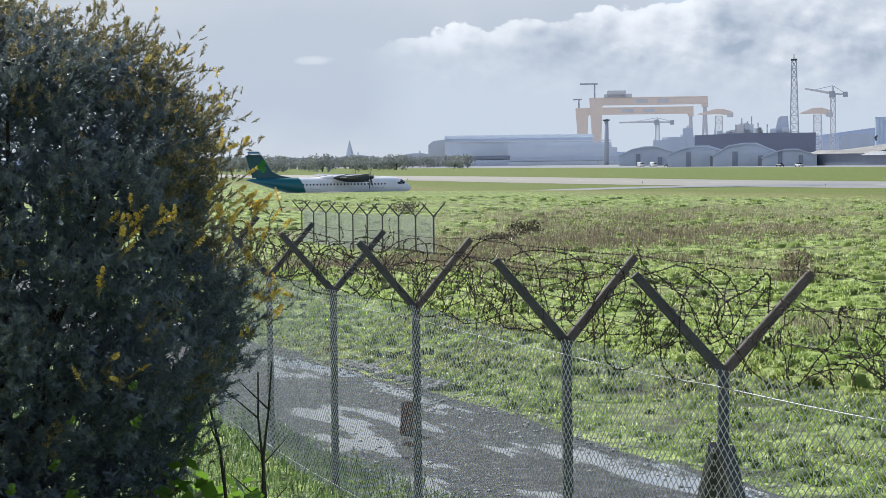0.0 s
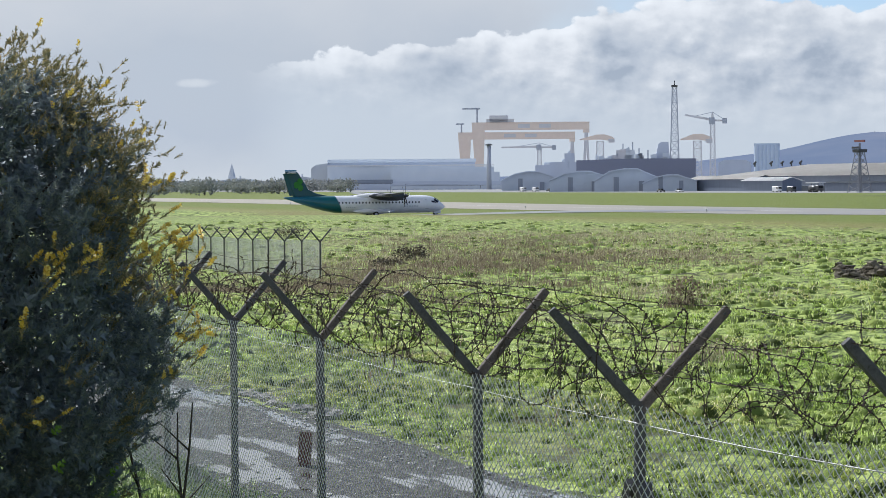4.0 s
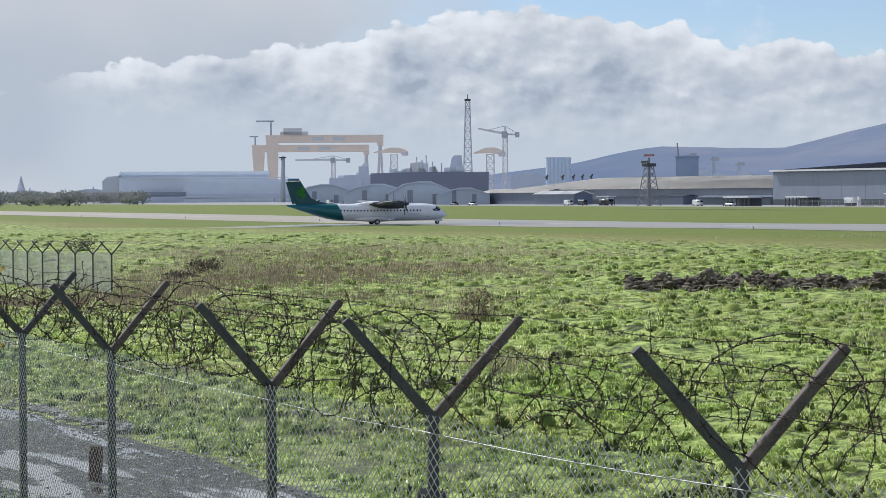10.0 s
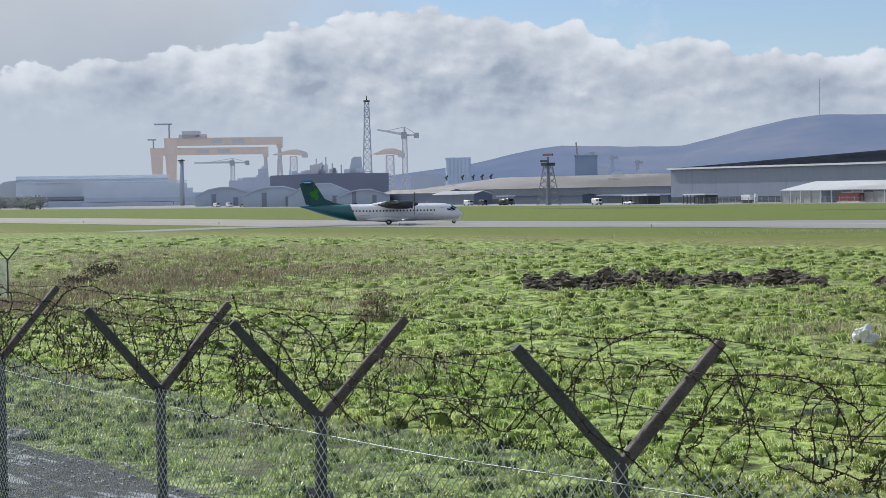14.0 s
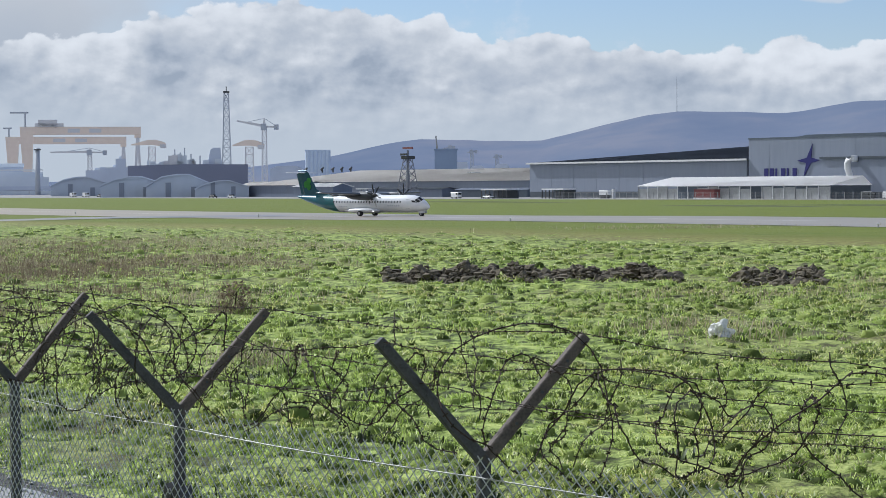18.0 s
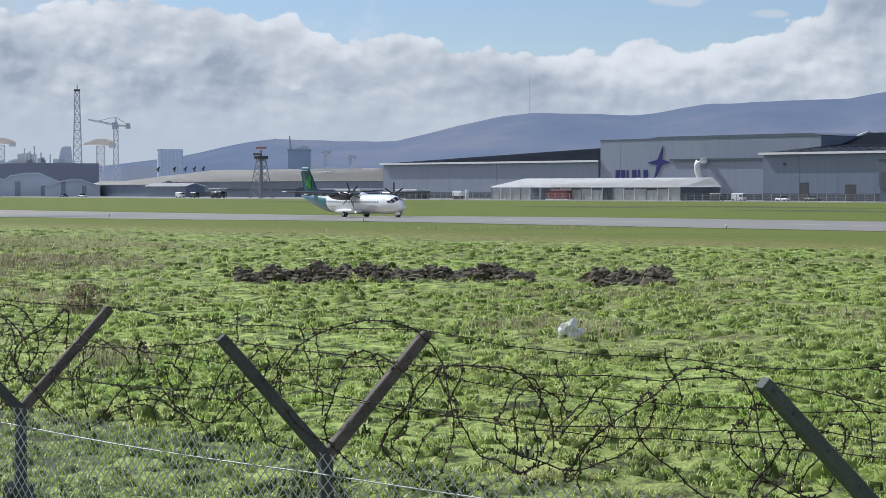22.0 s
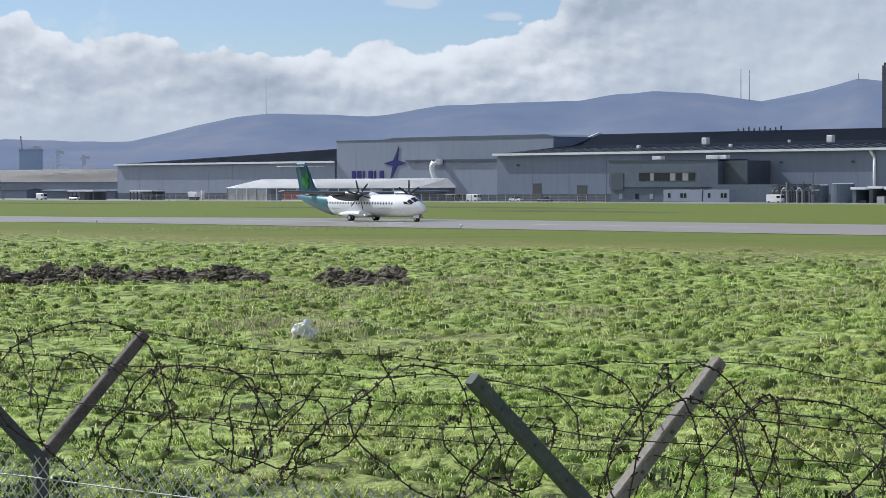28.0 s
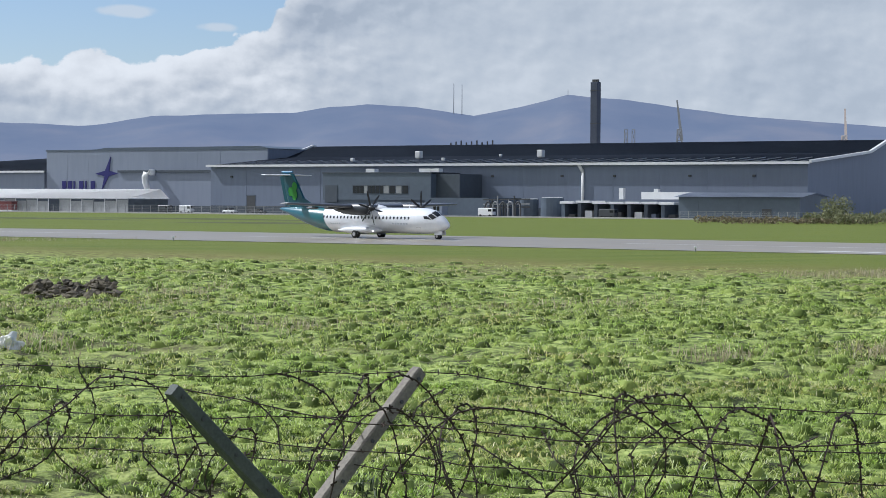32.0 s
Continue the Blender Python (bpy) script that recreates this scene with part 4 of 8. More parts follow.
for x, y, w in ((58, 26, 1.8), (100, 26, 1.8), (44, 12, 1.0), (76, 12, 0.9), (84, 30, 0.8)):
    v = thing("roof_vent", air(gS0 + x, 472 + y, 14.2 + 3.2 * (y + 0.9) / 38.9 - 0.1), "white ventilator on the dark roof", "roof vent", "roof vents")
    part("hood", boxed(-w / 2, w / 2, -w / 2, w / 2, 0.3, w * 1.3, 0.15), TRIM_W, v)
    part("collar", boxed(-w * 0.35, w * 0.35, -w * 0.35, w * 0.35, 0, 0.35), STEEL, v)
dp = along(39.3, 472) - gS0
bm = bmesh.new()
bar(bm, (dp, -0.3, 0), (dp, -0.3, 12.0), 0.8, sides=10)
bar(bm, (dp, -0.3, 12.0), (dp - 1.2, -0.5, 13.8), 0.9, sides=10)
part("downpipe", bm, TRIM_W, great, "white pipe down the wall", True)
for i in range(9):
    part("ridge_aerial", boxed(52 + i * 1.9, 52.3 + i * 1.9, 51.8, 52.2, 21.0, 21.9 + 0.3 * (i % 3)), STEEL_D, great)

# office block in front of it
oS0 = along(32.04, 458)
office = thing("office_block", air(oS0, 458), "dark grey two-storey office block with a band of windows", "building")
Lo = along(35.03, 458) - oS0
part("body", boxed(0, Lo, 0, 13.5, 0, 11.3), CLAD_M, office)
part("upper_wall", boxed(-0.2, Lo + 0.2, -0.5, 0, 4.2, 11.5), CLAD_M, office)
part("dark_wing", boxed(Lo, Lo + 7.6, 2.5, 13.5, 4.2, 11.3), CLAD_D, office, "darker set-back wing")
part("lower_wing", boxed(Lo, Lo + 20.5, -3, 13.4, 0, 4.9), CLAD_M, office)
part("roof_edge", boxed(-0.4, Lo + 0.4, -0.7, 13.5, 11.5, 11.8), CLAD_D, office)
part("entrance_bay", boxed(0.6, 4.8, -0.62, -0.5, 3.5, 8.2), CLAD_D, office)
for i, w in enumerate((0.9, 1.0, 1.0, 1.0, 1.0, 1.0, 1.0, 1.0, 1.5, 1.6, 1.6, 1.6)):
    x0 = 10.2 + sum((0.9, 1.0, 1.0, 1.0, 1.0, 1.0, 1.0, 1.0, 1.5, 1.6, 1.6, 1.6)[:i]) * 1.33
    win = part("window", boxed(x0, x0 + w * 1.15, -0.6, -0.51, 6.0, 8.1), DARK_GLASS if (i % 5 != 3 and i < 8) or i in (9, 11) else STEEL, office)
    part("window_frame", boxed(x0 - 0.1, x0 + w * 1.15 + 0.1, -0.66, -0.61, 8.1, 8.25), CLAD_D, win)
for x in (3, 8.5, 13.5, 18, 24, 29, 35, 41):
    part("ground_window", boxed(x, x + 1.2, -3.1 if x > Lo else -0.1, -3.02 if x > Lo else -0.02, 1.0, 2.4), STEEL if int(x) % 2 else DARK_GLASS, office)
for x, w in ((12, 3.0), (30, 6.5), (33.5, 1.2)):
    part("roof_plant", boxed(x, x + w, 3, 5, 11.8, 12.8, 0.05), TRIM_W, office, "pale plant box on the roof")
cab = thing("site_cabins", air(along(33.51, 447), 447), "row of pale prefabricated site cabins", "cabins")
for i in range(2):
    c = part("cabin", boxed(i * 12.8, i * 12.8 + (12.4 if i == 0 else 8.2), 0, 2.8, 0.3, 3.5, 0.05), CLAD_L, cab)
    for x in (1.5, 5.5, 6.6):
        part("window", boxed(i * 12.8 + x, i * 12.8 + x + 0.8, -0.05, -0.01, 1.4, 2.6), DARK_GLASS, c)
    part("skid", boxed(i * 12.8, i * 12.8 + 8, 0.2, 2.6, 0, 0.3), STEEL_D, c)

# plant yard between the office and the sheds: tanks, pipes, canopies
yard = along(37.4, 455)
for i, (dx, w, h) in enumerate(((0, 5, 4.6), (7, 6, 5.0))):
    t = thing("storage_tank", air(yard + dx + 3, 457), "dark cylindrical tank in the plant yard", "tank", "tanks")
    bm = bmesh.new()
    bmesh.ops.create_cone(bm, cap_ends=True, segments=20, radius1=w / 2, radius2=w / 2, depth=h, matrix=Matrix.Translation((0, 0, h / 2)))
    part("shell", bm, CLAD_M, t, smooth=False)
    bm = bmesh.new()
    bar(bm, (-w / 2, 0, h), (w / 2, 0, h + 0.05), 0.35)
    part("walkway", bm, TRIM_W, t)
rack = thing("pipe_rack", air(yard, 452), "tangle of steel pipes and frames in the yard", "pipework")
for i in range(7):
    bm = bmesh.new()
    bar(bm, (i * 1.7 - 7, 0, 0), (i * 1.7 - 7, 0, 3.5 + (i % 3)), 0.28)
    part("upright", bm, STEEL_D if i % 2 else STEEL, rack)
for z, m in ((3.2, STEEL), (4.4, STEEL_D), (2.4, STEEL_D)):
    bm = bmesh.new()
    bar(bm, (-8, 0, z), (6, 0.4, z + 0.2), 0.35)
    part("pipe", bm, m, rack)
for i in range(5):
    bm = bmesh.new()
    rings = []
    for k in range(9):
        t = math.pi * k / 8
        c = Vector((-6 + i * 2.3 - 0.8 * math.cos(t), -0.9, 2.6 + 1.3 * math.sin(t)))
        e = Vector((-math.cos(t), 0, math.sin(t)))
        rings.append([c + e * 0.22 * math.cos(2 * math.pi * j / 8) + Vector((0, 0.22 * math.sin(2 * math.pi * j / 8), 0)) for j in range(8)])
    loft(bm, rings)
    for x in (-6.8, -5.2):
        bar(bm, (x + i * 2.3, -0.9, 0), (x + i * 2.3, -0.9, 2.7), 0.42, sides=8)
    part("pipe_loop", bm, STEEL if i % 2 else STEEL_D, rack)
can = thing("loading_canopy", air(along(38.75, 452), 452), "low loading bays under a white canopy strip", "canopy")
Lc = along(42.0, 452) - along(38.75, 452)
part("back_wall", boxed(0, Lc, 6, 6.4, 0, 4.2), CLAD_M, can)
random.seed(71)
for i in range(7):
    x0, w = i * Lc / 7, Lc / 7
    up = random.uniform(-0.15, 0.2)
    part("canopy_top", boxed(x0, x0 + w - 0.7, -2, 6, 3.55 + up, 4.15 + up, 0.05), TRIM_W, can, "white canopy slab")
    part("bay_pier", boxed(x0 + 0.1, x0 + 1.1, -1.2, 6, 0, 3.55 + up), CLAD_D if i % 3 else CLAD_M, can)
    part("dock_door", boxed(x0 + 1.6, x0 + w - 1.0, 5.8, 5.98, 0, 3.0), (CLAD, STEEL_D, CLAD_M)[i % 3], can)
    part("ramp_box", boxed(x0 + 1.8, x0 + 1.8 + random.uniform(1, 2.4), -0.5, 1.5, 0, random.uniform(0.8, 1.8), 0.05), (STEEL_D, TRIM_W, CLAD)[i % 3], can)
for x, z1 in ((12.5, 7.6), (22.5, 7.4)):
    part("stub_chimney", boxed(x, x + 1.2, 6.6, 7.8, 4.7, z1), TRIM_W, can)
part("white_upstand", boxed(19, 33.0, 6.5, 7.0, 4.75, 6.6), TRIM_W, can, "white parapet over the bays")
shedS0 = along(41.96, 442)
shed = gable_hall("low grey shed with a pale sloping roof", shedS0, along(45.3, 442), 442, 16, 5.4, 6.5, CLAD_M, roof=CLAD_L, seams=6, name="low_shed", plinth=None, trim=None)
opening(shed, 22, 24.4, 0, 2.6)
# the dark chimney
CHIM_D = mat("slate_chimney", (0.065, 0.08, 0.115), (0.05, 0.063, 0.092), rough=0.7, scale=0.3, fine=2)
chim = thing("factory_chimney", air(along(39.62, 600), 600), "tall square dark chimney above the factory roof", "chimney")
cd = math.hypot(along(39.62, 600), 600)
ch = 4.45 + cd * math.tan(radians(3.30))
part("shaft", boxed(-1.3, 1.3, -1.3, 1.3, 0, ch, 0.1), CHIM_D, chim)
for i in range(3):
    part("flue", boxed(-1.15 + i * 0.85, -0.55 + i * 0.85, -0.4, 0.4, ch, ch + 0.9), STEEL_D, chim)
for z in (ch - 3, ch - 14, ch - 24):
    part("band", boxed(-1.37, 1.37, -1.37, 1.37, z, z + 0.25), STEEL_D, chim)

# white marquee
tS0 = along(21.3, 450)
tent = thing("marquee", air(tS0, 450), "long white marquee with open framed sides", "marquee")
Lt = along(26.58, 450) - tS0
bm = bmesh.new()
va = [bm.verts.new(v) for v in ((-0.4, -0.5, 4.2), (Lt + 0.4, -0.5, 4.2), (Lt - 0.3 + 5, 9, 7.0), (6.5, 9, 7.0), (Lt + 0.4, 18, 4.2), (-0.4, 18, 4.2))]
bm.faces.new((va[0], va[1], va[2], va[3]))
bm.faces.new((va[3], va[2], va[4], va[5]))
bm.faces.new((va[0], va[3], va[5]))
bmesh.ops.solidify(bm, geom=bm.faces, thickness=-0.12)
part("canvas_roof", bm, CANVAS, tent, "white canvas roof")
for i in range(19):
    part("pole", boxed(Lt * i / 18 - 0.09, Lt * i / 18 + 0.09, -0.1, 0.1, 0, 4.2), TRIM_W if i % 3 else STEEL, tent)
part("eaves_beam", boxed(0, Lt, -0.1, 0.1, 4.0, 4.25), TRIM_W, tent)
for i in range(18):
    if i not in (4, 5, 11):
        part("side_sheet", boxed(Lt * i / 18 + 0.1, Lt * (i + 1) / 18 - 0.1, 0.14, 0.18, 0, 3.2 + (i * 7 % 5) * 0.15), PLASTIC_CLEAR, tent)
part("back_sheet", boxed(0, Lt, 17.6, 17.7, 0, 4.1), CLAD_M, tent)
skip = thing("red_container", air(along(22.85, 446), 446), "rust-red open container beside the marquee", "container")
part("body", boxed(0, 9.0, 0, 2.5, 0.5, 3.0, 0.05), RED, skip)
part("rim", boxed(-0.1, 9.1, -0.1, 2.6, 2.9, 3.1), RED, skip)
part("bed", boxed(-0.5, 9.4, 0, 2.5, 0.0, 0.5), TRIM_W, skip)
pan = thing("white_cabinet", air(along(20.2, 455), 455), "white equipment cabinet with low van beside it", "cabinet")
part("tall_box", boxed(6.5, 7.4, 0, 1, 0, 3.3, 0.03), TRIM_W, pan)
part("low_box", boxed(0, 4.5, 0, 1.8, 1.2, 2.9, 0.1), TRIM_W, pan)
part("legs", boxed(0.4, 4.1, 0.3, 1.5, 0, 1.2), STEEL_D, pan)

# service road and perimeter in front of the works
bm = boxed(along(20, 436), along(52, 436), 0, 7, 0.0, 0.25)
solo("road_works", bm, CONC_SLAB, air(0, 434), "pale concrete service road before the works", "road", kind="structure")


def works_fence(a0, a1, p, h, n):
    f = thing("wire_fence", air(along(a0, p), p), "thin wire fence on grey posts before the works", "fence")
    L = along(a1, p) - along(a0, p)
    for i in range(n + 1):
        part("post", boxed(L * i / n - 0.07, L * i / n + 0.07, -0.07, 0.07, 0, h), STEEL, f)
    for k in range(5):
        z = h * (k + 1) / 5
        part("rail_wire", boxed(0, L, -0.02, 0.02, z - 0.025, z + 0.025), STEEL, f)


works_fence(19.0, 31.9, 438, 2.2, 60)
works_fence(42.0, 46.5, 425, 2.0, 18)
# shallow ditches that score the far verge
DITCH = mat("ditch_grass", (0.055, 0.07, 0.025), (0.085, 0.10, 0.035), rough=0.95, scale=0.3, fine=3)
for p, a0, a1, w in ((300, 21.5, 27.0, 1.2), (322, 24.5, 33.0, 1.0), (280, 27.5, 34.5, 1.2), (345, 14.0, 20.0, 0.8)):
    bm = bmesh.new()
    s0, s1 = along(a0, p), along(a1, p)
    n = 24
    rows = [[bm.verts.new((s0 + (s1 - s0) * i / n, w * k + 0.8 * noise.noise((i * 0.5, p, 0)), (0.28 if k == 0 else 0.01) * math.sin(math.pi * i / n) + 0.01)) for i in range(n + 1)] for k in (-1, 0, 1)]
    for k in range(2):
        for i in range(n):
            bm.faces.new((rows[k][i], rows[k][i + 1], rows[k + 1][i + 1], rows[k + 1][i]))
    solo("ditch_bank", bm, DITCH, air(0, p), "low dark grass ridge along a ditch", "ditch", kind="structure")


# ---- the old works and the long shed ----
lsS0, lsS1 = along(10.9, 520), along(18.25, 520)
long_shed = gable_hall("long low shed with a weathered tan sheet roof", lsS0, lsS1, 520, 110, 6.7, 12.6, CLAD_L, roof=ROOF_TAN, seams=16, trim=None, name="long_shed", plinth=CLAD_D)
for az in (12.0, 12.45, 12.75, 13.0, 13.25):
    x, z = along(az, 571) - lsS0, 12.4
    bm = bmesh.new()
    bar(bm, (x, 51, z - 0.6), (x, 51, z + 0.9), 0.8, sides=8)
    bar(bm, (x - 0.8, 51, z + 0.8), (x + 0.9, 51, z + 1.8), 1.3, 0.9, sides=8)
    part("roof_cowl", bm, STEEL_D, long_shed, "dark ventilator cowl")
part("roof_light", boxed(119, 121.5, 30, 44, 10.4, 10.7), TRIM_W, long_shed)
low = [(10.15, 11.9, 505, 14, 5.4, 7.2, CLAD, ROOF_TAN), (11.65, 12.75, 500, 10, 4.6, 6.2, CLAD, TRIM_W), (13.9, 15.8, 512, 7, 3.4, 4.2, CLAD, CLAD_D), (16.2, 18.2, 510, 8, 3.0, 3.8, CLAD_M, CLAD_L)]
for a0, a1, p, dp_, ev, rd, w, r in low:
    gable_hall("low outbuilding before the long shed", along(a0, p), along(a1, p), p, dp_, ev, rd, w, roof=r, seams=4, trim=None, name="outbuilding", plinth=None)


BOARD = mat("faded_red_board", (0.22, 0.085, 0.095), (0.17, 0.07, 0.08), rough=0.7, scale=0.6)
TOWER_GREY = mat("weathered_tower_steel", (0.24, 0.25, 0.28), (0.18, 0.19, 0.22), rough=0.6, scale=1)


def lattice_tower(az, p, top_el, label):
    s = along(az, p)
    d = math.hypot(s, p)
    h = 4.45 + d * math.tan(radians(top_el))
    t = thing("lighting_tower", air(s, p), label, "tower")
    for k, (sx, sy) in enumerate(((-1, -1), (1, -1), (1, 1), (-1, 1))):
        bm = bmesh.new()
        bar(bm, (sx * 3.2, sy * 3.2, 0), (sx * 1.1, sy * 1.1, h * 0.8), 0.22)
        part("leg", bm, TOWER_GREY, t)
    for b in range(6):
        f0, f1 = b / 6, (b + 1) / 6
        w0, w1 = 3.2 - 2.1 * f0, 3.2 - 2.1 * f1
        for sx, sy, tx, ty in ((-1, -1, 1, -1), (1, -1, 1, 1), (1, 1, -1, 1), (-1, 1, -1, -1)):
            bm = bmesh.new()
            bar(bm, (sx * w0, sy * w0, h * 0.8 * f0), (tx * w1, ty * w1, h * 0.8 * f1), 0.13)
            bar(bm, (tx * w0, ty * w0, h * 0.8 * f0), (sx * w1, sy * w1, h * 0.8 * f1), 0.13)
            part("brace", bm, TOWER_GREY, t)
    bm = bmesh.new()
    bar(bm, (0, 0, 0), (0, 0, h * 0.93), 0.8, sides=8)
    part("core_pipe", bm, TOWER_GREY, t)
    part("platform", boxed(-1.9, 1.9, -1.9, 1.9, h * 0.76, h * 0.82), STEEL_D, t)
    for i in range(4):
        part("floodlight", boxed(-2.0 + i * 1.05, -1.3 + i * 1.05, -2.2, -1.7, h * 0.83, h * 0.87), STEEL_D, t)
    part("sign_board", boxed(-3.1, 3.1, -0.2, 0.2, h * 0.955, h * 0.995), BOARD, t, "dark red board at the top")
    return t


lattice_tower(14.85, 450, 1.12, "dark lattice tower with a red board at its top")

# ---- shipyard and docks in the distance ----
# haze of the distance put into these base colours: paler and cooler
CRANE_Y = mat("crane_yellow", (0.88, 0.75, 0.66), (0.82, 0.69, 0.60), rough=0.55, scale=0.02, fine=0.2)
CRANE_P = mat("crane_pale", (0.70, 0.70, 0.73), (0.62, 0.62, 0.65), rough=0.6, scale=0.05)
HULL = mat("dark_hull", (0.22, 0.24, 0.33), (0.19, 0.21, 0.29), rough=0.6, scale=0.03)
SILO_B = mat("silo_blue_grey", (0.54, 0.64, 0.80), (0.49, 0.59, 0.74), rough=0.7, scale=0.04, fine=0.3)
HAZE_D = mat("hazed_dock_steel", (0.46, 0.50, 0.57), (0.40, 0.43, 0.50), rough=0.7, scale=0.3)
SHED_B = mat("hazed_blue_sheet", (0.68, 0.73, 0.80), (0.60, 0.66, 0.74), rough=0.5, scale=0.01, fine=0.1)
SHED_BD = mat("hazed_slate_sheet", (0.56, 0.62, 0.74), (0.50, 0.555, 0.67), rough=0.5, scale=0.01, fine=0.1)
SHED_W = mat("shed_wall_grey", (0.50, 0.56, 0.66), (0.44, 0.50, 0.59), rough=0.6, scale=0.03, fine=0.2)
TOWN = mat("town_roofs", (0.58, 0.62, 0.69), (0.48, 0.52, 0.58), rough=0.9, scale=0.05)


def elz(el, d):
    return 4.45 + d * math.tan(radians(el))


def gantry(az0, az1, d, el_top, depth_el, label, leg, offset=0.0, mark=0.5):
    """A goliath crane: two-legged portal with a deep box girder."""
    g = thing("gantry_crane", facing((az0 + az1) / 2, d), label, "gantry crane", "gantry cranes")
    hw = d * math.tan(radians((az1 - az0) / 2))
    zt, zb = elz(el_top, d), elz(el_top - depth_el, d)
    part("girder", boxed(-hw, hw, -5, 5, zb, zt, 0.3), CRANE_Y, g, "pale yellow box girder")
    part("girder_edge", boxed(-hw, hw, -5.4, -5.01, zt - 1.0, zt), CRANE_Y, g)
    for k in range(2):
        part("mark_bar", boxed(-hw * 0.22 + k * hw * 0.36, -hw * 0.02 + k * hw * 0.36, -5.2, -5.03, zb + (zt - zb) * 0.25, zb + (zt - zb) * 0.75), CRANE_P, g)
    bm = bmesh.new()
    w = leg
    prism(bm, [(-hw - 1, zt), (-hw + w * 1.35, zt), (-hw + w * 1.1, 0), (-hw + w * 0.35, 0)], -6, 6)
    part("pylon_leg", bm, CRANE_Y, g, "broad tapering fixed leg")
    for sy in (-1, 1):
        bm = bmesh.new()
        bar(bm, (hw - 4, sy * 2, zb), (hw - 4 + sy * 5, sy * 16, 0), 4.0, 2.6)
        part("shear_leg", bm, CRANE_P, g, "slender hinged leg")
    part("leg_head", boxed(hw - 8, hw, -5.5, 5.5, zb - 4, zb), CRANE_Y, g)
    return g, hw, zt


g1, hw1, zt1 = gantry(4.15, 7.42, 2650, 1.70, 0.215, "huge yellow gantry crane with a deep girder over the docks", 12)
part("trolley_house", boxed(-hw1 + 22, -hw1 + 46, -7, 7, zt1, zt1 + 9, 0.4), CRANE_P, g1)
part("trolley_base", boxed(-hw1 + 18, -hw1 + 54, -7, 7, zt1, zt1 + 4.5, 0.3), CRANE_P, g1)
part("service_mast", boxed(-hw1 + 5, -hw1 + 7, -1, 1, zt1, zt1 + 18), HAZE_D, g1)
part("service_jib", boxed(-hw1 - 13, -hw1 + 10, -1, 1, zt1 + 17, zt1 + 19), HAZE_D, g1)
g2, hw2, zt2 = gantry(3.76, 7.02, 2900, 1.425, 0.20, "second yellow gantry crane seen beyond the first", 13)
part("service_mast", boxed(-hw2 + 3, -hw2 + 5, -1, 1, zt2, zt2 + 12), HAZE_D, g2)
part("service_jib", boxed(-hw2 - 4, -hw2 + 8, -1, 1, zt2 + 11, zt2 + 13), HAZE_D, g2)

# big stepped building hall left of the cranes
D = 1500
big = thing("shipyard_hall", facing(2.45, D), "vast blue-grey shipbuilding hall with stepped roofs", "building")
kx = lambda az: D * math.tan(radians(az - 2.45))
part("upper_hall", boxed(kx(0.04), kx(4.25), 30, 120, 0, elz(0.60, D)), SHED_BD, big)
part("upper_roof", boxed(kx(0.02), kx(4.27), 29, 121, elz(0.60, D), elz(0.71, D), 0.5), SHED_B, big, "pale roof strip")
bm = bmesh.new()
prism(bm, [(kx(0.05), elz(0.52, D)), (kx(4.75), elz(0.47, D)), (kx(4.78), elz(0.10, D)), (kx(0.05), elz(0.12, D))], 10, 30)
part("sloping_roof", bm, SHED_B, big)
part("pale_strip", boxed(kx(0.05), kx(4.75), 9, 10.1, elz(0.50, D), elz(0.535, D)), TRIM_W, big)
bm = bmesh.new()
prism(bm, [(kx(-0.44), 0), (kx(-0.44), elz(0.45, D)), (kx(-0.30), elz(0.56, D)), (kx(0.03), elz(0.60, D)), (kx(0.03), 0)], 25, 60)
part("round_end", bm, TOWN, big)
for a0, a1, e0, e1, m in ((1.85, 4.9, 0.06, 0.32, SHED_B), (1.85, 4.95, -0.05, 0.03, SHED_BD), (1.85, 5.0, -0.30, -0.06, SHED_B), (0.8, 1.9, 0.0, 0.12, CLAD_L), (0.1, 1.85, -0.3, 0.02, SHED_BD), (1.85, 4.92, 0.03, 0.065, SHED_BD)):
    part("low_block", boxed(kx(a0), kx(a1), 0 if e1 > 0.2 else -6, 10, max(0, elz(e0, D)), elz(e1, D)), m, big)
for i in range(14):
    part("window_band", boxed(kx(1.9 + i * 0.21), kx(2.05 + i * 0.21), -6.4, -6.0, elz(-0.2, D), elz(-0.14, D)), SHED_BD, big)
st = thing("shipyard_stack", facing(4.6, 1450), "slim grey chimney stack beside the shipyard hall", "chimney")
bm = bmesh.new()
bar(bm, (0, 0, 0), (0, 0, elz(1.11, 1450)), 3.8, 3.0, sides=12)
part("shaft", bm, HAZE_D, st, smooth=True)
part("collar", boxed(-2.5, 2.5, -2.5, 2.5, elz(1.06, 1450), elz(1.09, 1450)), STEEL_D, st)

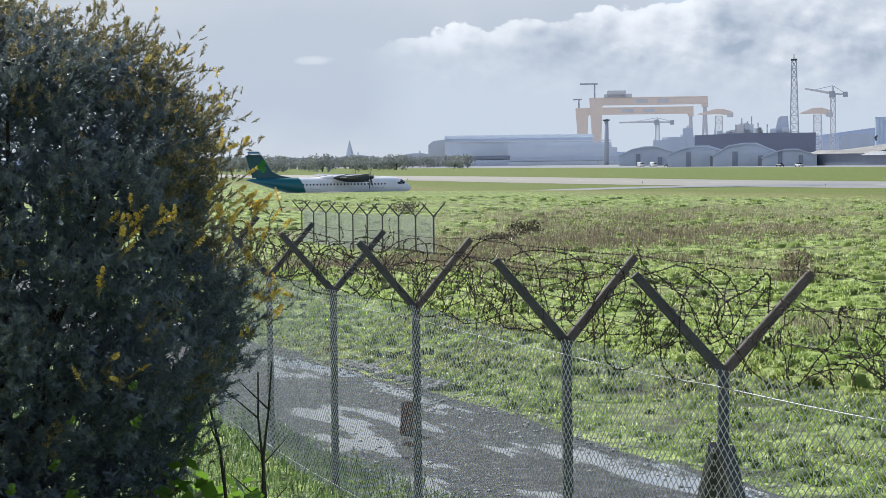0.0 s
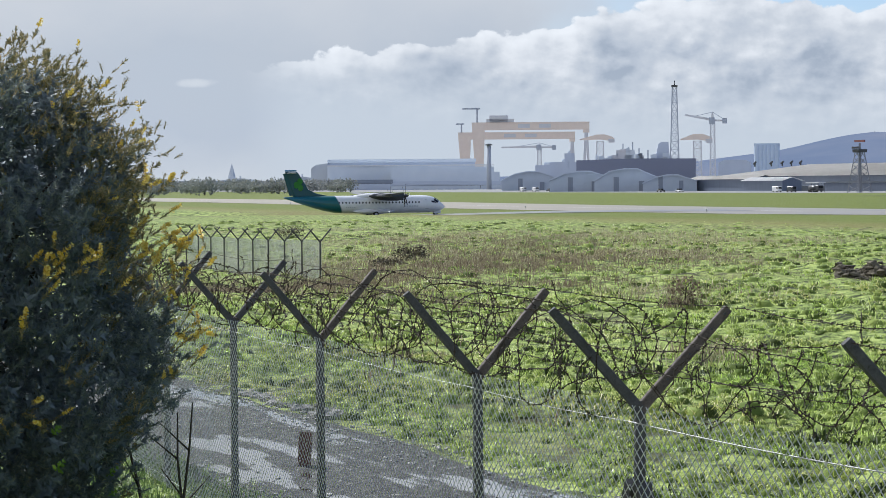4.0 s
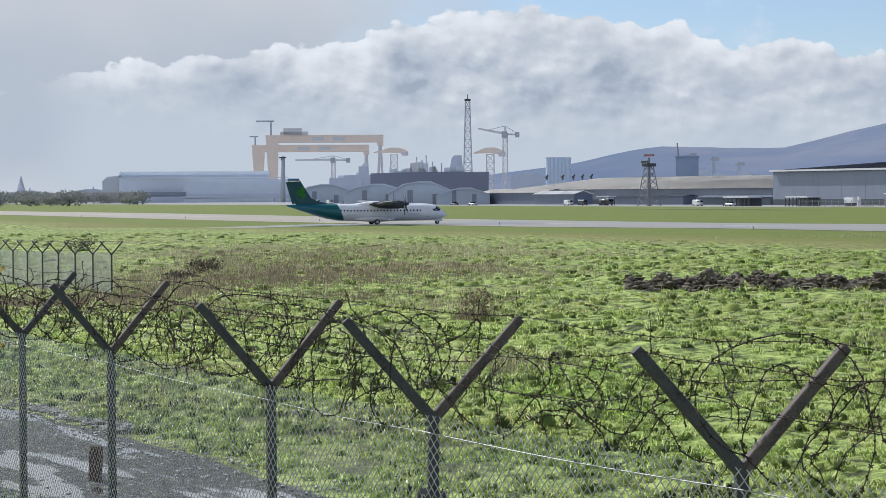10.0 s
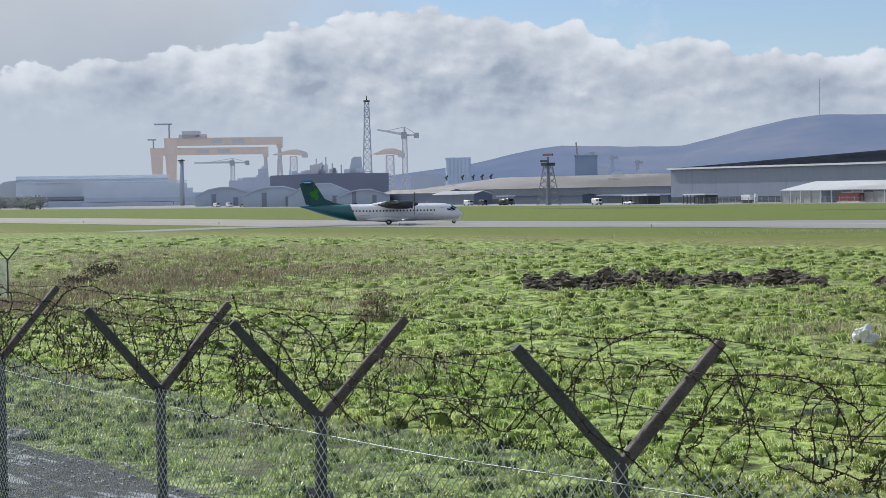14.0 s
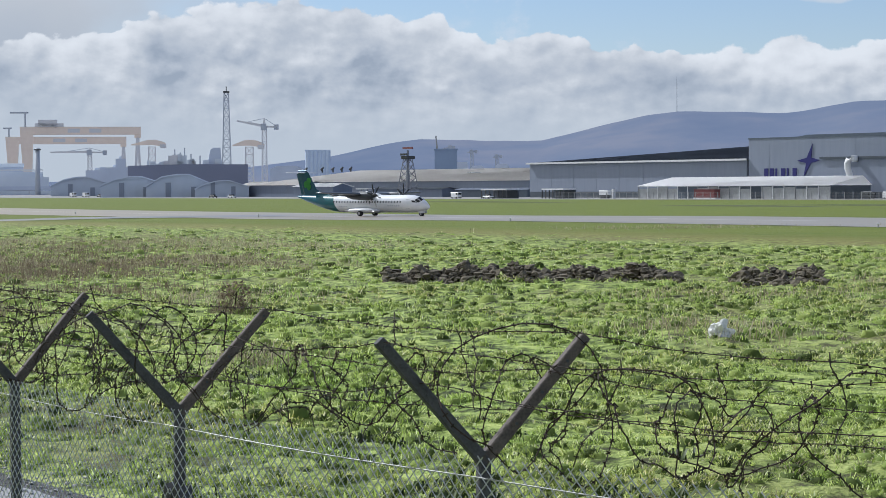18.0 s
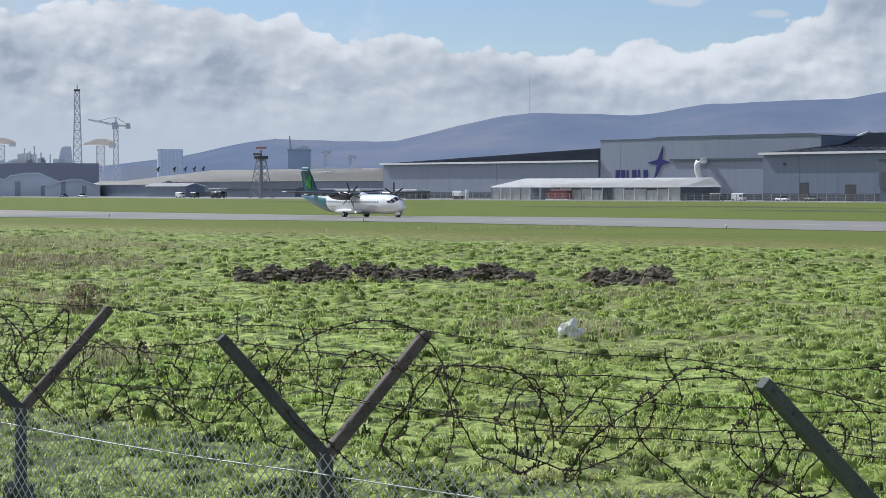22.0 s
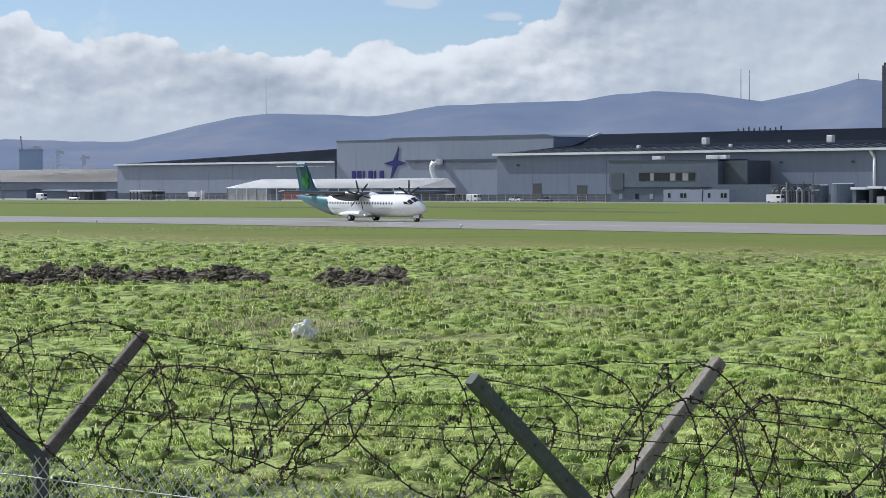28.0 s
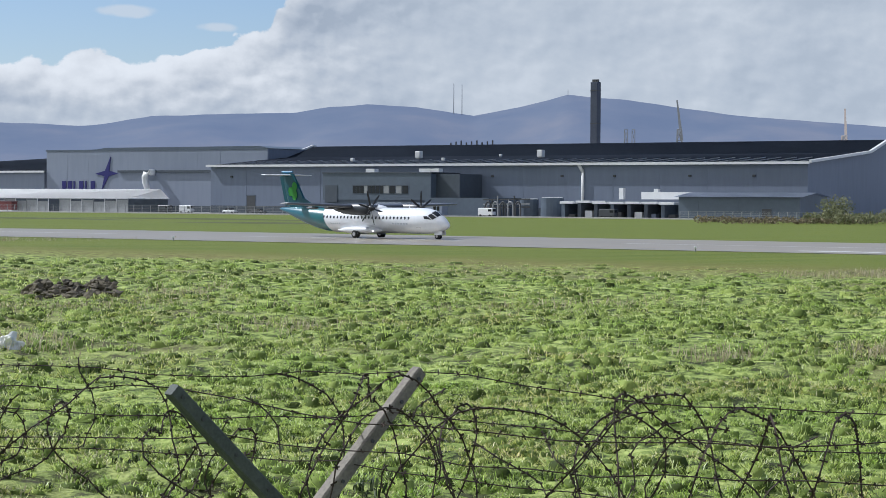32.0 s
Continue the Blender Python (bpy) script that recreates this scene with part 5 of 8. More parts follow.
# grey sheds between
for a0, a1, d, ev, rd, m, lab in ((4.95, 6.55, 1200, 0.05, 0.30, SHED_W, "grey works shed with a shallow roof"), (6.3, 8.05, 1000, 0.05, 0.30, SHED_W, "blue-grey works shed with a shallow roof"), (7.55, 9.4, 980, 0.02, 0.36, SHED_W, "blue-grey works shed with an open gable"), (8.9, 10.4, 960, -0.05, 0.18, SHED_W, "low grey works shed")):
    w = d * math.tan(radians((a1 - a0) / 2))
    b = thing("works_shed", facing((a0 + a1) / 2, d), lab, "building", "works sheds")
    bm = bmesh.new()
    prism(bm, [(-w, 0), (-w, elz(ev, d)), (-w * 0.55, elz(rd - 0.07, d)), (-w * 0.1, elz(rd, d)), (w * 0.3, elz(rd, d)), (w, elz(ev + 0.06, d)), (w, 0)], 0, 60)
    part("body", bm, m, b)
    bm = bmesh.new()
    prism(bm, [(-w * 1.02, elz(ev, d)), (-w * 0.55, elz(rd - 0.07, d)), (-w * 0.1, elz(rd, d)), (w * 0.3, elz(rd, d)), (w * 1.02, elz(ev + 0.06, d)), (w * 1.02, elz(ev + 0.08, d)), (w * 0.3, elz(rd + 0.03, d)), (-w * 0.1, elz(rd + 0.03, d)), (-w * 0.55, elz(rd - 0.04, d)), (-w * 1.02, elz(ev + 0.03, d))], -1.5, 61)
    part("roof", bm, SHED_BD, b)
    for i in range(5):
        x = -w * 0.8 + i * w * 0.38
        part("door" if i % 2 else "wall_panel", boxed(x, x + w * 0.16, -0.3, -0.05, 0, 4 + (i * 3 % 4)), CLAD_L if i % 2 else m, b)

# ship in dock
DS = 1300
ship = thing("ship_in_dock", facing(8.7, DS), "dark-hulled ship in dock with pale upperworks", "ship")
ks = lambda az: DS * math.tan(radians(az - 8.7))
bm = bmesh.new()
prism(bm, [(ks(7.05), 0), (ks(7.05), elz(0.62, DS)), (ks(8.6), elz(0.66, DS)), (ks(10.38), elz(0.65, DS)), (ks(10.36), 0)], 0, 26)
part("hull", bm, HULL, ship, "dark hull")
random.seed(11)
for i in range(22):
    a = random.uniform(7.6, 9.55)
    w, h = random.uniform(1.0, 4), random.uniform(1, 6) * (1.2 if 8.2 < a < 8.9 else 0.7)
    part("deck_gear", boxed(ks(a) - w / 2, ks(a) + w / 2, 4, 14, elz(0.62, DS), elz(0.65, DS) + h), random.choice((CRANE_P, SHED_B, SHED_B)), ship)
for a, h in ((8.35, 10), (8.5, 8), (8.62, 11), (8.8, 7), (9.05, 6)):
    part("deck_mast", boxed(ks(a) - 0.4, ks(a) + 0.4, 8, 9, elz(0.64, DS), elz(0.64, DS) + h), HAZE_D, ship)
bm = bmesh.new()
prism(bm, [(ks(9.25), elz(0.65, DS)), (ks(9.34), elz(1.06, DS)), (ks(9.42), elz(1.12, DS)), (ks(9.62), elz(1.12, DS)), (ks(9.66), elz(0.65, DS))], 6, 20)
part("bridge_tower", bm, SHED_BD, ship)
for a0, a1, e in ((5.9, 6.6, 0.50), (6.72, 7.0, 0.82), (6.3, 7.3, 0.58)):
    b = thing("dock_building", facing((a0 + a1) / 2, 1700), "pale dockside block behind the sheds", "building", "dock buildings")
    w = 1700 * math.tan(radians((a1 - a0) / 2))
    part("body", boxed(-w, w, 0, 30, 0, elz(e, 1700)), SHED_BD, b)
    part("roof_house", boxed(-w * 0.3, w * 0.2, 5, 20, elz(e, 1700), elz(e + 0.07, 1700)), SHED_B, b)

# lattice mast
mast = thing("lattice_mast", facing(9.79, 1450), "tall pale lattice mast with a lamp frame on top", "mast")
hm_ = elz(2.64, 1450)
for k, (sx, sy) in enumerate(((-1, -1), (1, -1), (1, 1), (-1, 1))):
    bm = bmesh.new()
    bar(bm, (sx * 3.6, sy * 3.6, 0), (sx * 1.5, sy * 1.5, hm_), 0.75)
    part("leg", bm, HAZE_D, mast)
for b in range(13):
    f0, f1 = b / 13, (b + 1) / 13
    w0, w1 = 3.6 - 2.1 * f0, 3.6 - 2.1 * f1
    bm = bmesh.new()
    for sx, sy, tx, ty in ((-1, -1, 1, -1), (1, -1, 1, 1), (1, 1, -1, 1), (-1, 1, -1, -1)):
        bar(bm, (sx * w0, sy * w0, hm_ * f0), (tx * w1, ty * w1, hm_ * f1), 0.5)
        bar(bm, (sx * w1, sy * w1, hm_ * f1), (tx * w1, ty * w1, hm_ * f1), 0.45)
    part("bracing", bm, HAZE_D, mast)
part("lamp_frame", boxed(-2.2, 2.2, -2.2, 2.2, hm_, hm_ + 1.2), STEEL_D, mast)
part("top_spike", boxed(-0.3, 0.3, -0.3, 0.3, hm_ + 1.2, hm_ + 4.5), STEEL_D, mast)


def tower_crane(az, d, el_top, jib_l, jib_r, label, material, el_jib=None, el_left=None, t=2.6):
    c = thing("tower_crane", facing(az, d), label, "crane", "dock cranes")
    h = elz(el_top, d)
    hj = elz(el_jib if el_jib is not None else el_top - 0.14, d)
    bm = bmesh.new()
    lattice(bm, 0, 0, 0, hj, t * 1.5, t * 1.2, t * 0.3, 9)
    part("mast", bm, material, c)
    part("cab", boxed(-t, t * 0.6, -t, t, hj - t, hj + t * 0.8, 0.1), HAZE_D, c)
    bm = bmesh.new()
    bar(bm, (0, 0, hj), (0, 0, h), t * 0.9, t * 0.4)
    part("apex", bm, material, c)
    bm = bmesh.new()
    zl = elz(el_left, d) if el_left is not None else hj
    bar(bm, (0, 0, hj + 0.4), (d * math.tan(radians(jib_l - az)), 0, zl), t * 0.75, t * 0.45)
    part("jib", bm, material, c)
    bm = bmesh.new()
    xr = d * math.tan(radians(jib_r - az))
    bar(bm, (0, 0, hj), (xr, 0, hj - 0.3), t * 0.5)
    part("counter_jib", bm, material, c)
    part("counterweight", boxed(xr - t * 0.9, xr + t * 0.4, -t * 0.6, t * 0.6, hj - t * 0.9, hj + t * 0.6, 0.1), HAZE_D, c)
    bm = bmesh.new()
    bar(bm, (0, 0, h), (d * math.tan(radians(jib_l - az)) * 0.7, 0, hj + (zl - hj) * 0.7), t * 0.14)
    bar(bm, (0, 0, h), (xr, 0, hj), t * 0.14)
    part("stay", bm, HAZE_D, c)
    return c


def hammer_crane(az, d, el_top, az_l, az_r, label):
    """Old cantilever crane: pale tower with a bowed truss beam."""
    c = thing("cantilever_crane", facing(az, d), label, "crane", "dock cranes")
    k = lambda a: d * math.tan(radians(a - az))
    h = elz(el_top, d)
    bm = bmesh.new()
    lattice(bm, 0, 0, 0, elz(el_top - 0.2, d), 7.5, 6.5, 1.1, 6)
    part("tower", bm, CRANE_P, c)
    bm = bmesh.new()
    prism(bm, [(k(az_l), h - 4.5), (k(az) - 4, h - 0.2), (k(az) + 4, h), (k(az_r) - 2, h - 2.4), (k(az_r), h - 4.2), (k(az_r), h - 6.2), (k(az_r) - 3, h - 6.4), (k(az), h - 5.0), (k(az_l), h - 5.4)], -2.5, 2.5)
    part("beam", bm, CRANE_Y, c)
    part("winch_house", boxed(k(az_r) - 6, k(az_r), -3, 3, h - 8, h - 4.5), CRANE_P, c)
    return c


tower_crane(10.84, 1500, 1.93, 10.08, 11.20, "pale tower crane with a long jib over the docks", CRANE_P, 1.70, 1.86)
hammer_crane(10.42, 1800, 1.33, 9.95, 10.84, "old pale cantilever crane at the docks")
hammer_crane(7.72, 2000, 1.34, 7.15, 8.12, "old pale cantilever crane at the docks")
tower_crane(6.02, 2000, 1.12, 4.95, 6.45, "distant pale tower crane with a level jib", CRANE_P, 1.0, 1.0, 3.0)
for az, e, l, r in ((16.05, 1.12, 15.85, 16.16), (16.65, 1.0, 16.52, 16.78), (17.35, 0.86, 17.25, 17.48)):
    tower_crane(az, 2400, e, l, r, "small grey dock crane before the hills", HAZE_D, e - 0.02, e - 0.06, 2.6)
bm = bmesh.new()
bar(bm, (0, 0, 0), (-6, 0, elz(1.42, 2500)), 4.0, 1.6)
lj = thing("luffing_jib", facing(15.78, 2500), "raised crane jib before the hills", "crane", "dock cranes")
part("jib", bm, STEEL, lj)
for az, e, d, m, lab in ((41.95, 2.80, 1900, STEEL, "tall grey dock crane rising behind the factory"), (46.46, 2.56, 1900, CRANE_Y, "tall yellow dock crane rising behind the factory")):
    c = thing("jib_crane", facing(az, d), lab, "crane", "dock cranes")
    h = elz(e, d)
    bm = bmesh.new()
    lattice(bm, 0, 0, 0, h * 0.72, 8, 4, 1.2, 7)
    part("tower", bm, m, c)
    bm = bmesh.new()
    bar(bm, (2, 0, h * 0.62), (-2.5 if az < 44 else 0.5, 0, h), 3.0, 1.4)
    part("jib", bm, m, c)
    part("house", boxed(-2, 2.5, -2, 2, h * 0.67, h * 0.73, 0.2), HAZE_D, c)
c = thing("pylon_pair", facing(39.95 + 0.55, 2200), "pair of small grey masts behind the roof", "mast")
for x in (-1.5, 6.5):
    bm = bmesh.new()
    lattice(bm, x, 0, 0, elz(1.98, 2200), 5, 3, 0.7, 5)
    part("mast", bm, STEEL, c)

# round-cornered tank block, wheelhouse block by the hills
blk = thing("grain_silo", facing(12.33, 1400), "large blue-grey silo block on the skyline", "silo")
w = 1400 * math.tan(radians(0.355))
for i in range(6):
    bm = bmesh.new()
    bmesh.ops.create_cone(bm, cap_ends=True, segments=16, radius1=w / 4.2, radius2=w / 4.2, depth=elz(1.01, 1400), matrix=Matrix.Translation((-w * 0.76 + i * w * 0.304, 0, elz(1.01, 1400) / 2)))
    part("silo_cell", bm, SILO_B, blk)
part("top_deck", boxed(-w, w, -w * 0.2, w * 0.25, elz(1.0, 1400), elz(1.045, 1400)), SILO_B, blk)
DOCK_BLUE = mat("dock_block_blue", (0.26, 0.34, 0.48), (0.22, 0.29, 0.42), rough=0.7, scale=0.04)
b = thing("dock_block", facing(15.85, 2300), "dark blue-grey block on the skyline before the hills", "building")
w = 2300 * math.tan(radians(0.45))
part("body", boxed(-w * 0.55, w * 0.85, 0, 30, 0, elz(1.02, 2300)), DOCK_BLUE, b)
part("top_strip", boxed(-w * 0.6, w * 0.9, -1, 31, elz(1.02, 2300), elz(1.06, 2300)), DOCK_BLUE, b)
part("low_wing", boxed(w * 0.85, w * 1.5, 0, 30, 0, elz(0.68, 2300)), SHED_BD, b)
for a0, a1, e in ((11.0, 11.9, 0.60), (17.3, 17.7, 0.63), (16.6, 17.0, 0.58)):
    b = thing("dock_shed", facing((a0 + a1) / 2, 1800), "low dark dock shed on the skyline", "building", "dock sheds")
    w = 1800 * math.tan(radians((a1 - a0) / 2))
    bm = bmesh.new()
    prism(bm, [(-w, 0), (-w, elz(e - 0.08, 1800)), (-w * 0.6, elz(e, 1800)), (w * 0.6, elz(e, 1800)), (w, elz(e - 0.08, 1800)), (w, 0)], 0, 40)
    part("body", bm, SHED_BD, b)

# church spire and town edge at the far left
sp = thing("church_spire", facing(-2.6, 2000), "distant dark church spire above the town", "church")
bm = bmesh.new()
bar(bm, (0, 0, 0), (0, 0, elz(0.22, 2000)), 8, 7)
part("tower", bm, TOWN, sp)
bm = bmesh.new()
bar(bm, (0, 0, elz(0.22, 2000)), (0, 0, elz(0.60, 2000)), 8, 0.3, sides=8)
part("spire", bm, TOWN, sp)
random.seed(5)
for i in range(22):
    az = -9.5 + i * 0.42 + random.uniform(-0.1, 0.1)
    b = thing("town_house", facing(az, 1900 + random.uniform(0, 80)), "distant town building on the skyline", "building", "town skyline")
    w, h = random.uniform(8, 20), elz(random.choice((random.uniform(0.02, 0.12), random.uniform(0.1, 0.22))), 1900)
    bm = bmesh.new()
    prism(bm, [(-w, 0), (-w, h * 0.8), (-w * 0.2, h), (w * 0.3, h), (w, h * 0.82), (w, 0)], 0, 18)
    part("body", bm, TOWN, b)
    if i % 4 == 1:
        part("chimney", boxed(w * 0.1, w * 0.1 + 1.5, 4, 6, h, h + 2.5), TOWN, b)


# ---- hills ----
HILL = bpy.data.materials.new("hill_haze")
HILL.use_nodes = True


def hill_material():
    nt = HILL.node_tree
    p = nt.nodes["Principled BSDF"]
    co = nt.nodes.new("ShaderNodeTexCoord")
    n1 = nd(nt, "ShaderNodeTexNoise", Scale=0.0035, Detail=7.0, Roughness=0.6)
    link(nt, co.outputs["Object"], n1.inputs["Vector"])
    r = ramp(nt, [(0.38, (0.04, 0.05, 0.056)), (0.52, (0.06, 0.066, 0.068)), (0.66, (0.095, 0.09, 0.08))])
    link(nt, n1.outputs[0], r.inputs[0])
    link(nt, r.outputs[0], p.inputs["Base Color"])
    p.inputs["Roughness"].default_value = 1.0
    p.inputs["Specular IOR Level"].default_value = 0.0
    # haze put in as a faint blue glow of the hill surface
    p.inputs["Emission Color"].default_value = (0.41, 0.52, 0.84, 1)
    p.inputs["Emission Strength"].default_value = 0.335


hill_material()


def build_hills():
    prof = [(-30, 0.25), (0, 0.1), (6, 0.2), (10, 0.52), (12.7, 0.85), (14.3, 1.22), (15.2, 1.33), (17, 1.27), (18.65, 1.27), (20.3, 1.68), (21.5, 1.95), (22.4, 2.05), (23.6, 2.04), (25.3, 1.97), (26.3, 2.1), (27.2, 2.27), (29, 2.34), (31.15, 2.40), (32.2, 2.57), (33.2, 2.65), (34.6, 2.58), (36.2, 2.35), (37.5, 2.6), (38.83, 2.94), (40.5, 2.8), (43.5, 2.37), (47.6, 2.06), (55, 1.8), (70, 1.2)]
    pa, pe = [p[0] for p in prof], [p[1] for p in prof]
    verts, faces = [], []
    cols = [-30 + 0.2 * i for i in range(501)]
    rows = 16
    for a in cols:
        e = float(np.interp(a, pa, pe)) + (0.02 * noise.noise((a * 1.3, 0, 0)) if a > 12 else 0)
        top = elz(e, 4700)
        for k in range(rows):
            f = k / (rows - 1)
            x, y = polar(a, 3900 + 800 * f)
            z = -2 + (top + 2) * f ** 0.9 + (22 * noise.noise((x / 240, y / 240, 1)) * math.sin(math.pi * f) if top > 40 else 0)
            verts.append((x, y, z))
    for i in range(len(cols) - 1):
        for k in range(rows - 1):
            b = i * rows + k
            faces.append((b, b + rows, b + rows + 1, b + 1))
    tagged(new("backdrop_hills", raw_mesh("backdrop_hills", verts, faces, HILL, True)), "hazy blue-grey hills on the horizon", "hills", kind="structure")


build_hills()
for az, e0, e1, w in ((35.63, 2.3, 3.25, 2.6), (35.86, 2.3, 3.22, 2.6), (22.38, 2.0, 3.02, 1.6), (38.83, 2.85, 3.1, 2.0), (15.25, 1.25, 1.36, 1.5)):
    t = thing("hill_mast", facing(az, 4690), "thin transmitter mast on the hill", "mast", "hill masts")
    bm = bmesh.new()
    bar(bm, (0, 0, elz(e0, 4690)), (0, 0, elz(e1, 4690)), w, w * 0.6, sides=3)
    part("pole", bm, STEEL, t)


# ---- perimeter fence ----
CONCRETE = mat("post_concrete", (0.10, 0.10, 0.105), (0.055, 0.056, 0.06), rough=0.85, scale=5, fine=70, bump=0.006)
# paler tan and brown for right arms: sun on them put into the colour
CONCRETE_LIT = mat("sunlit_concrete", (0.27, 0.245, 0.205), (0.15, 0.135, 0.115), rough=0.85, scale=5, fine=60, bump=0.006)
CONCRETE_R = mat("brown_sunlit_concrete", (0.15, 0.125, 0.11), (0.07, 0.06, 0.055), rough=0.85, scale=6, fine=60, bump=0.006)
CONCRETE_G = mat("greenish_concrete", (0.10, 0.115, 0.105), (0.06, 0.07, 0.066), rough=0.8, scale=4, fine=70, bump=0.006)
WIRE = mat("chain_wire", (0.72, 0.73, 0.74), (0.42, 0.43, 0.44), rough=0.36, metal=0.3, scale=12)
WIRE_W = mat("bright_wire", (0.46, 0.46, 0.45), (0.30, 0.30, 0.29), rough=0.5, scale=20)
RUST_WIRE = mat("rusty_wire", (0.026, 0.019, 0.016), (0.048, 0.028, 0.020), rough=0.85, scale=25)
TWIG = mat("dead_twig_bark", (0.065, 0.05, 0.036), (0.035, 0.028, 0.022), rough=0.9, scale=20)
RUST = mat("rusted_plate", (0.20, 0.10, 0.08), (0.12, 0.065, 0.055), rough=0.9, scale=9, fine=60, bump=0.004)
POSTS = [(-3.35, 31.3, 16, 0.62), (-2.25, 27.6, 16, 0.62), (-1.20, 24.2, 16, 0.63), (-0.17, 21.3, 16, 0.61), (1.16, 17.1, 11, 0.61), (2.11, 14.5, 3, 0.64), (3.42, 11.38, 3, 0.64), (5.19, 8.1, 6, 0.735), (6.9, 4.9, 10, 0.66), (8.2, 1.7, 15, 0.66)]
FOOT = 0.45
V_Z = 2.47
STAY_Z = 1.88


def arm_mesh(bm, sgn, half, w=0.069):
    """A square arm that rises outwards from the head of the shaft, with worn edges and wire holes' bosses."""
    top = Vector((sgn * half, 0, V_Z + 0.655))
    foot = Vector((sgn * 0.0, 0, V_Z - 0.06))
    d = (top - foot).normalized()
    a = Vector((0, 1, 0))
    b = a.cross(d).normalized()
    rings = []
    for f, k in ((0.0, 1.15), (0.06, 1.08), (0.5, 1.0), (0.97, 0.95), (1.0, 0.86)):
        c = foot + (top - foot) * f
        r = w / 2 * k
        ch = r * 0.22
        rings.append([c + a * x + b * y for x, y in ((-r + ch, -r), (r - ch, -r), (r, -r + ch), (r, r - ch), (r - ch, r), (-r + ch, r), (-r, r - ch), (-r, -r + ch))])
    loft(bm, rings)


def fence_post(m, half, mats, height=V_Z, group="perimeter fence posts", label="weathered concrete fence post with two raised arms"):
    po = thing("fence_post", m, label, "fence post", group)
    bm = bmesh.new()
    r, ch = 0.037, 0.009
    loft(bm, [[(x, y, z) for x, y in ((-r * k + ch, -r * k), (r * k - ch, -r * k), (r * k, -r * k + ch), (r * k, r * k - ch), (r * k - ch, r * k), (-r * k + ch, r * k), (-r * k, r * k - ch), (-r * k, -r * k + ch))] for z, k in ((-0.4, 1.1), (0.3, 1.1), (1.4, 1.03), (height, 1.0))])
    part("shaft", bm, mats[0], po)
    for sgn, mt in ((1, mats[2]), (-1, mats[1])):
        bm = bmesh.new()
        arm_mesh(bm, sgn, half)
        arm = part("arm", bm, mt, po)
        for f in (0.3, 0.55, 0.8, 0.95):
            bm = bmesh.new()
            c = Vector((sgn * half * f, -0.028, V_Z - 0.06 + 0.715 * f))
            bar(bm, c, c + Vector((0, -0.016, 0)), 0.020, sides=6)
            part("wire_hole", bm, STEEL_D, arm)
    return po


random.seed(3)
for i, (x, y, rot, half) in enumerate(POSTS):
    lean = random.uniform(-0.5, 0.5)
    # from the fourth post on, right arms take the painted sunlit colours
    sets = (CONCRETE, CONCRETE, CONCRETE if i < 3 else CONCRETE_R) if i < 7 else (CONCRETE_G, CONCRETE_G, CONCRETE_LIT)
    fence_post(pose(x, y, FOOT, lean, -lean, rot), half, sets)
    if i == 5:
        stay = thing("post_stay", pose(x, y, FOOT, 0, 0, 90 - 162), "concrete stays propping the fence post", "stay")
        for sgn in (1, -1):
            bm = bmesh.new()
            bar(bm, (sgn * 1.1, 0, -0.2), (sgn * 0.06, 0, STAY_Z), 0.10)
            part("strut", bm, CONCRETE, stay)


def wire_mesh(name, lines, r, sides=3):
    """Thin bars along polylines, as one mesh."""
    verts, faces = [], []
    for pts in lines:
        n = len(pts)
        base = len(verts)
        for i in range(n):
            d = (pts[min(i + 1, n - 1)] - pts[max(i - 1, 0)]).normalized()
            a = d.cross(Vector((0.31, 0.17, 0.93)))
            if a.length < 1e-4:
                a = d.cross(Vector((1, 0, 0)))
            a.normalize()
            b = d.cross(a)
            for k in range(sides):
                t = 2 * math.pi * k / sides
                verts.append(pts[i] + (a * math.cos(t) + b * math.sin(t)) * r)
        for i in range(n - 1):
            for k in range(sides):
                j = (k + 1) % sides
                faces.append((base + i * sides + k, base + i * sides + j, base + (i + 1) * sides + j, base + (i + 1) * sides + k))
    return verts, faces


def chain_bay(p, q, z0, z1, cell, r, seg=6, jitter=0.006):
    d = q - p
    L = d.length
    d.normalize()
    H = z1 - z0
    lines = []
    n = int((L + H) / cell)
    for sgn in (1, -1):
        for i in range(1, n):
            x0 = i * cell - H
            a, b = max(0.0, x0), min(L, x0 + H)
            if b - a < cell:
                continue
            pts = []
            for k in range(seg + 1):
                x = a + (b - a) * k / seg
                z = (x - x0) if sgn > 0 else H - (x - x0)
                w = noise.noise((p.x + x * 2.0, z * 2.0, 5.0)) * jitter * 3
                pts.append(Vector((p.x + d.x * x - d.y * w, p.y + d.y * x + d.x * w, z0 + z + random.uniform(-jitter, jitter) * 0.5)))
            lines.append(pts)
    return lines


